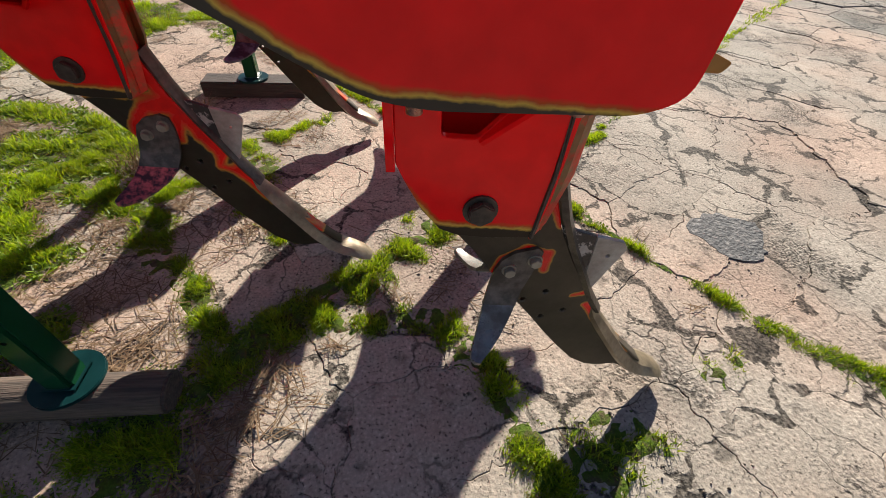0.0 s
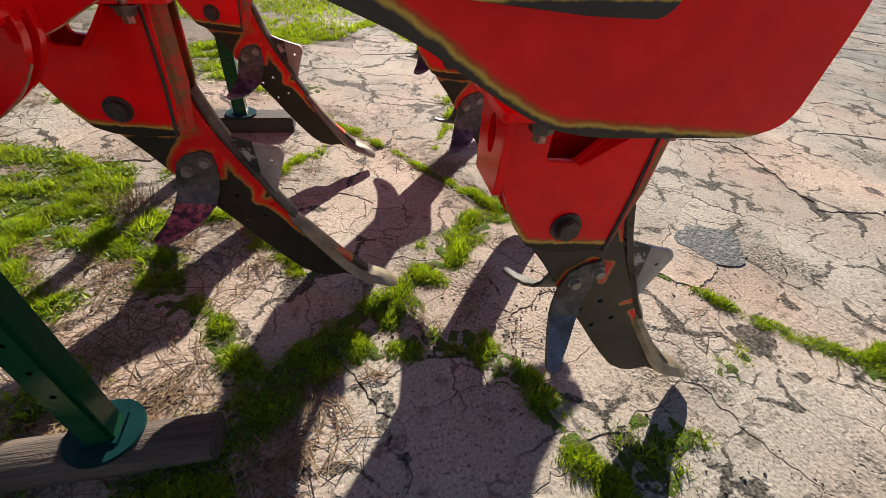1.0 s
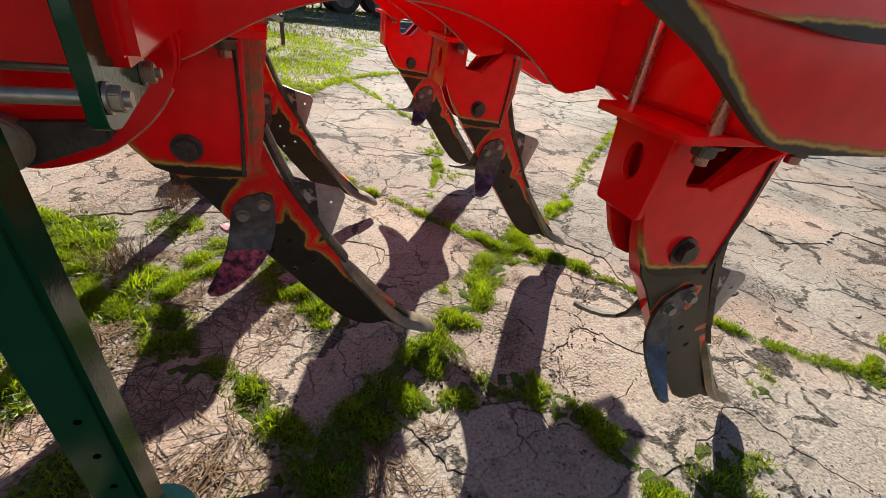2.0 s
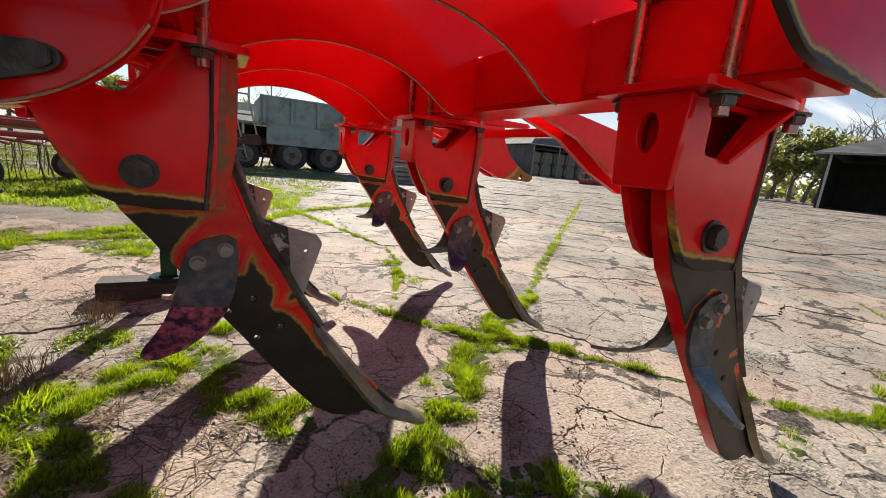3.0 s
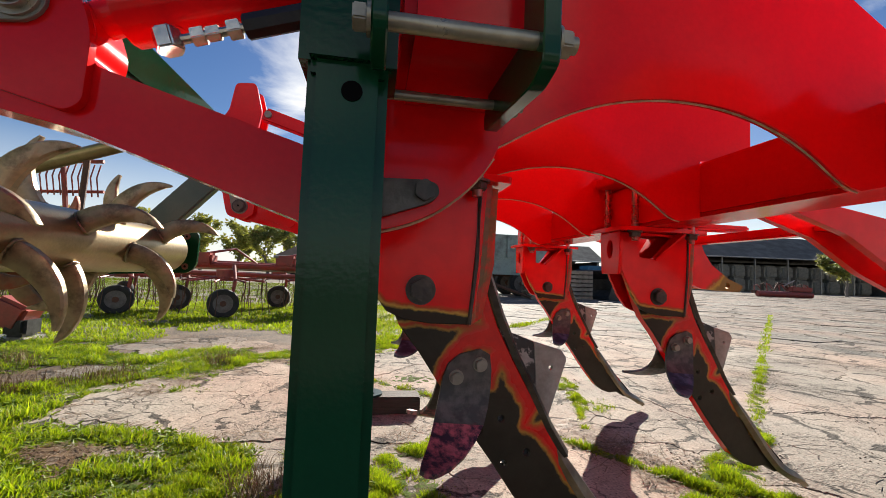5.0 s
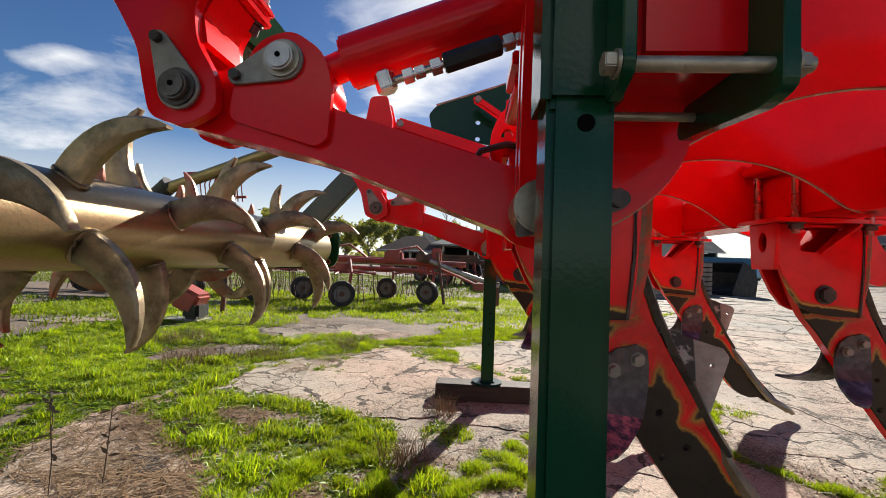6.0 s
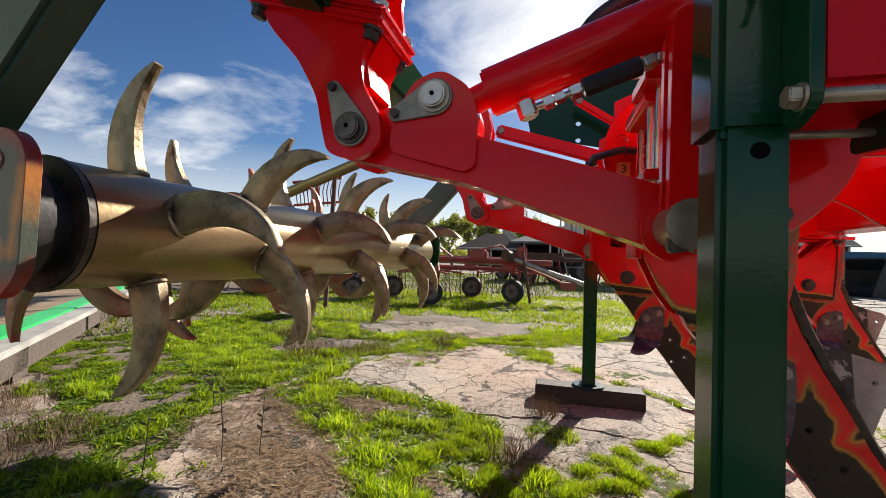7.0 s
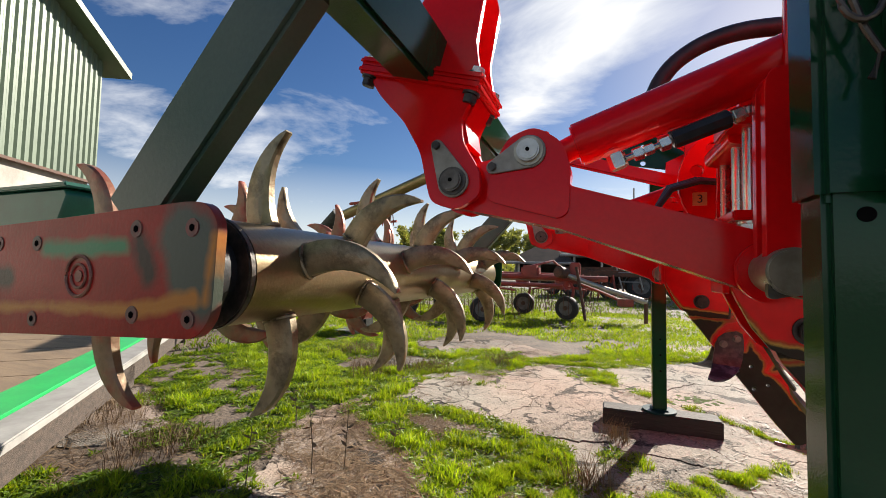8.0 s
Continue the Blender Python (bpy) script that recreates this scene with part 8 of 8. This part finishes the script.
# -- cars --
def car(at, yaw, paint, label):
    t = thing("parked_car", label, "car", at=at)
    t.rotation_euler = (0, 0, radians(yaw))
    body = rounded([(-2.1, 0.25), (2.1, 0.25), (2.15, 0.62), (1.95, 0.82), (1.0, 0.92), (0.45, 1.42), (-1.55, 1.46), (-2.05, 0.95), (-2.15, 0.6)], 0.08)
    part("body", sheet(body, [], -0.82, 0.82, 0.05), paint, t)
    part("window", sheet(rounded([(-1.45, 1.0), (0.72, 0.97), (0.38, 1.36), (-1.4, 1.38)], 0.05), [], -0.825, 0.825, 0.0), M_GLASS_D, t)
    part("windscreen", loft([[(0.92, -0.7, 0.98), (0.92, 0.7, 0.98)], [(0.52, -0.62, 1.36), (0.52, 0.62, 1.36)]], 0.02), M_GLASS_D, t)
    for x in (-1.3, 1.35):
        for y in (-0.76, 0.76):
            wheel(t, (x, y, 0.31), 0.31, 0.2)
    return t


car((36.0, 52.5, 0), 20, M_CARW, "pale silver car parked far off by the shed")
car((45.0, 26.5, 0), 15, M_CARB, "silver-blue estate car parked near the trees")
ct = thing("shipping_container", "blue steel container far off at the edge of the yard", "container", at=(30.0, 52.0, 0))
part("body", boxed((-3, -1.2, 0.15), (3, 1.2, 2.6), 0.03), M_BLUE, ct)
for k in range(16):
    part("rib", boxed((-2.9 + 0.37 * k, -1.25, 0.25), (-2.75 + 0.37 * k, -1.201, 2.5), 0.01), M_BLUE, ct)


# -- things in the mouth of the machine shed --
for k, (x, y) in enumerate(((41.2, 9.5), (44.0, 4.6))):
    wb = thing("white_spreader", "small white hopper spreader standing in the open shed", "farm implement", at=(x, y, 0))
    hopp = sheet([(-0.3, 0.55), (0.3, 0.55), (0.75, 1.35), (-0.75, 1.35)], [], -0.5, 0.5, 0.03)
    part("hopper", hopp, M_WHITE, wb)
    for xx in (-0.3, 0.3):
        part("leg", rodded((xx, 0, 0), (xx * 0.8, 0, 0.6), 0.04, 8), M_RUST, wb)


# -- trees --
def tree(name, label, at, h, spread, leafy, seed):
    r = random.Random(seed)
    t = thing(name, label, "tree", at=at)
    bm = bmesh.new()
    tips = []

    def limb(p, d, length, rad, depth):
        pts, q, dd = [p], p, d
        for _ in range(4):
            dd = (dd + Vector((r.uniform(-0.25, 0.25), r.uniform(-0.25, 0.25), r.uniform(-0.05, 0.2)))).normalized()
            q = q + dd * length / 4
            pts.append(q)
        tube(pts, rad, 6 if depth < 2 else 4, [1, 0.9, 0.78, 0.65, 0.5], bm)
        tips.extend(pts[2:] if depth > 0 else pts[3:])
        if depth < (3 if leafy else 4):
            for k in range(3 if depth < 2 else 2):
                a = r.uniform(0, 6.28)
                nd = (dd * r.uniform(0.5, 0.9) + Vector((math.cos(a), math.sin(a), r.uniform(0.0, 0.5))) * 0.7 * spread).normalized()
                limb(pts[r.choice((2, 3, 4))], nd, length * r.uniform(0.55, 0.78), rad * 0.5, depth + 1)

    limb(Vector((0, 0, -0.05)), Vector((0, 0, 1)), h * 0.42, h * 0.028, 0)
    part("trunk", bm, M_BARK, t)
    if leafy:
        V, F = [], []
        for tp in tips:
            for _ in range(leafy):
                c = tp + Vector((r.gauss(0, 0.32), r.gauss(0, 0.32), r.gauss(0, 0.26))) * h * 0.11
                s = h * r.uniform(0.014, 0.034)
                u = Vector((r.uniform(-1, 1), r.uniform(-1, 1), r.uniform(-1, 1))).normalized()
                w = u.orthogonal().normalized()
                b = len(V)
                V += [c - u * s, c + w * s * 0.6, c + u * s, c - w * s * 0.6]
                F.append((b, b + 1, b + 2, b + 3))
        me = bpy.data.meshes.new("crown"); me.from_pydata([tuple(v) for v in V], [], F); me.materials.append(M_LEAF)
        ob = new("crown", me); ob.parent = t
    return t


for i, (x, y, h, lf) in enumerate(((50, 25, 8.0, 34), (54, 22, 9.0, 34), (47, 29, 6.5, 34), (58, 27, 10.0, 30), (44, 33, 5.5, 34), (62, 20, 9.5, 28), (56, 25, 8.5, 36), (52, 27, 7.5, 36), (60, 23, 9.5, 34), (64, 28, 9.0, 30), (48, 25, 5.0, 36), (70, 33, 10, 30), (66, 31, 9, 30), (-24, 60, 8.5, 30), (-32, 64, 10, 30), (-14, 66, 8, 30), (4, 70, 8, 26), (-40, 55, 9, 30), (-20, 40, 6.5, 30), (-9.5, 36, 5.0, 36), (-6.5, 40, 5.5, 36), (-12.5, 38, 5.5, 34), (-3, 44, 5.5, 30))):
    tree("leafy_tree", "round-crowned yellow-green tree behind the yard", (x, y, 0), h, 1.0, lf, 20 + i)
for i, (x, y, h) in enumerate(((60, 16, 13), (66, 13, 14), (57, 30, 12), (66, 24, 13), (-6, 72, 12), (-12, 75, 11), (8, 76, 12), (72, 18, 14))):
    tree("bare_tree", "tall bare winter tree behind the sheds", (x, y, 0), h, 0.9, 0, 60 + i)

# -- poles --
for i, (x, y, h) in enumerate(((2.0, 45.0, 9.5), (5.5, 60.0, 11.0))):
    po = thing("utility_pole", "thin grey pole standing far off behind the yard", "pole", at=(x, y, 0))
    part("pole", rodded((0, 0, -0.05), (0, 0, h), 0.11, 8, 0.08), M_GALV, po)

# dark hedge line that closes the horizon
bm = bmesh.new()
r9 = random.Random(2)
V, F = [], []
for k in range(9000):
    a = radians(r9.uniform(-75, 75))
    d = r9.uniform(95, 120)
    x, y = math.sin(a) * d, math.cos(a) * d
    z = abs(r9.gauss(0, 1.6)) * (0.7 + 0.5 * math.sin(a * 23))
    s = r9.uniform(0.5, 1.1)
    u = Vector((r9.uniform(-1, 1), r9.uniform(-1, 1), r9.uniform(-0.6, 0.6))).normalized()
    w = u.orthogonal().normalized()
    c = Vector((x, y, z))
    b = len(V)
    V += [c - u * s, c + w * s * 0.7, c + u * s, c - w * s * 0.7]
    F.append((b, b + 1, b + 2, b + 3))
bm.free()
me = bpy.data.meshes.new("far_hedge"); me.from_pydata([tuple(v) for v in V], [], F); me.materials.append(M_LEAF)
tagged(new("far_hedge", me), "far line of hedges and trees along the fields", "hedge", kind="stuff")

rb = thing("red_gear_unit", "small red and black drive unit lying in the grass", "machine part", at=(-4.05, 4.45, 0))
part("housing", boxed((-0.16, -0.12, 0.12), (0.12, 0.12, 0.36), 0.03, Matrix.Rotation(radians(25), 4, "Y")), M_OLDRED, rb)
part("motor", boxed((0.06, -0.11, 0.02), (0.24, 0.11, 0.20), 0.03), M_BLACK, rb)
part("foot", boxed((-0.2, -0.13, -0.01), (0.26, 0.13, 0.02), 0.005), M_GALV, rb)
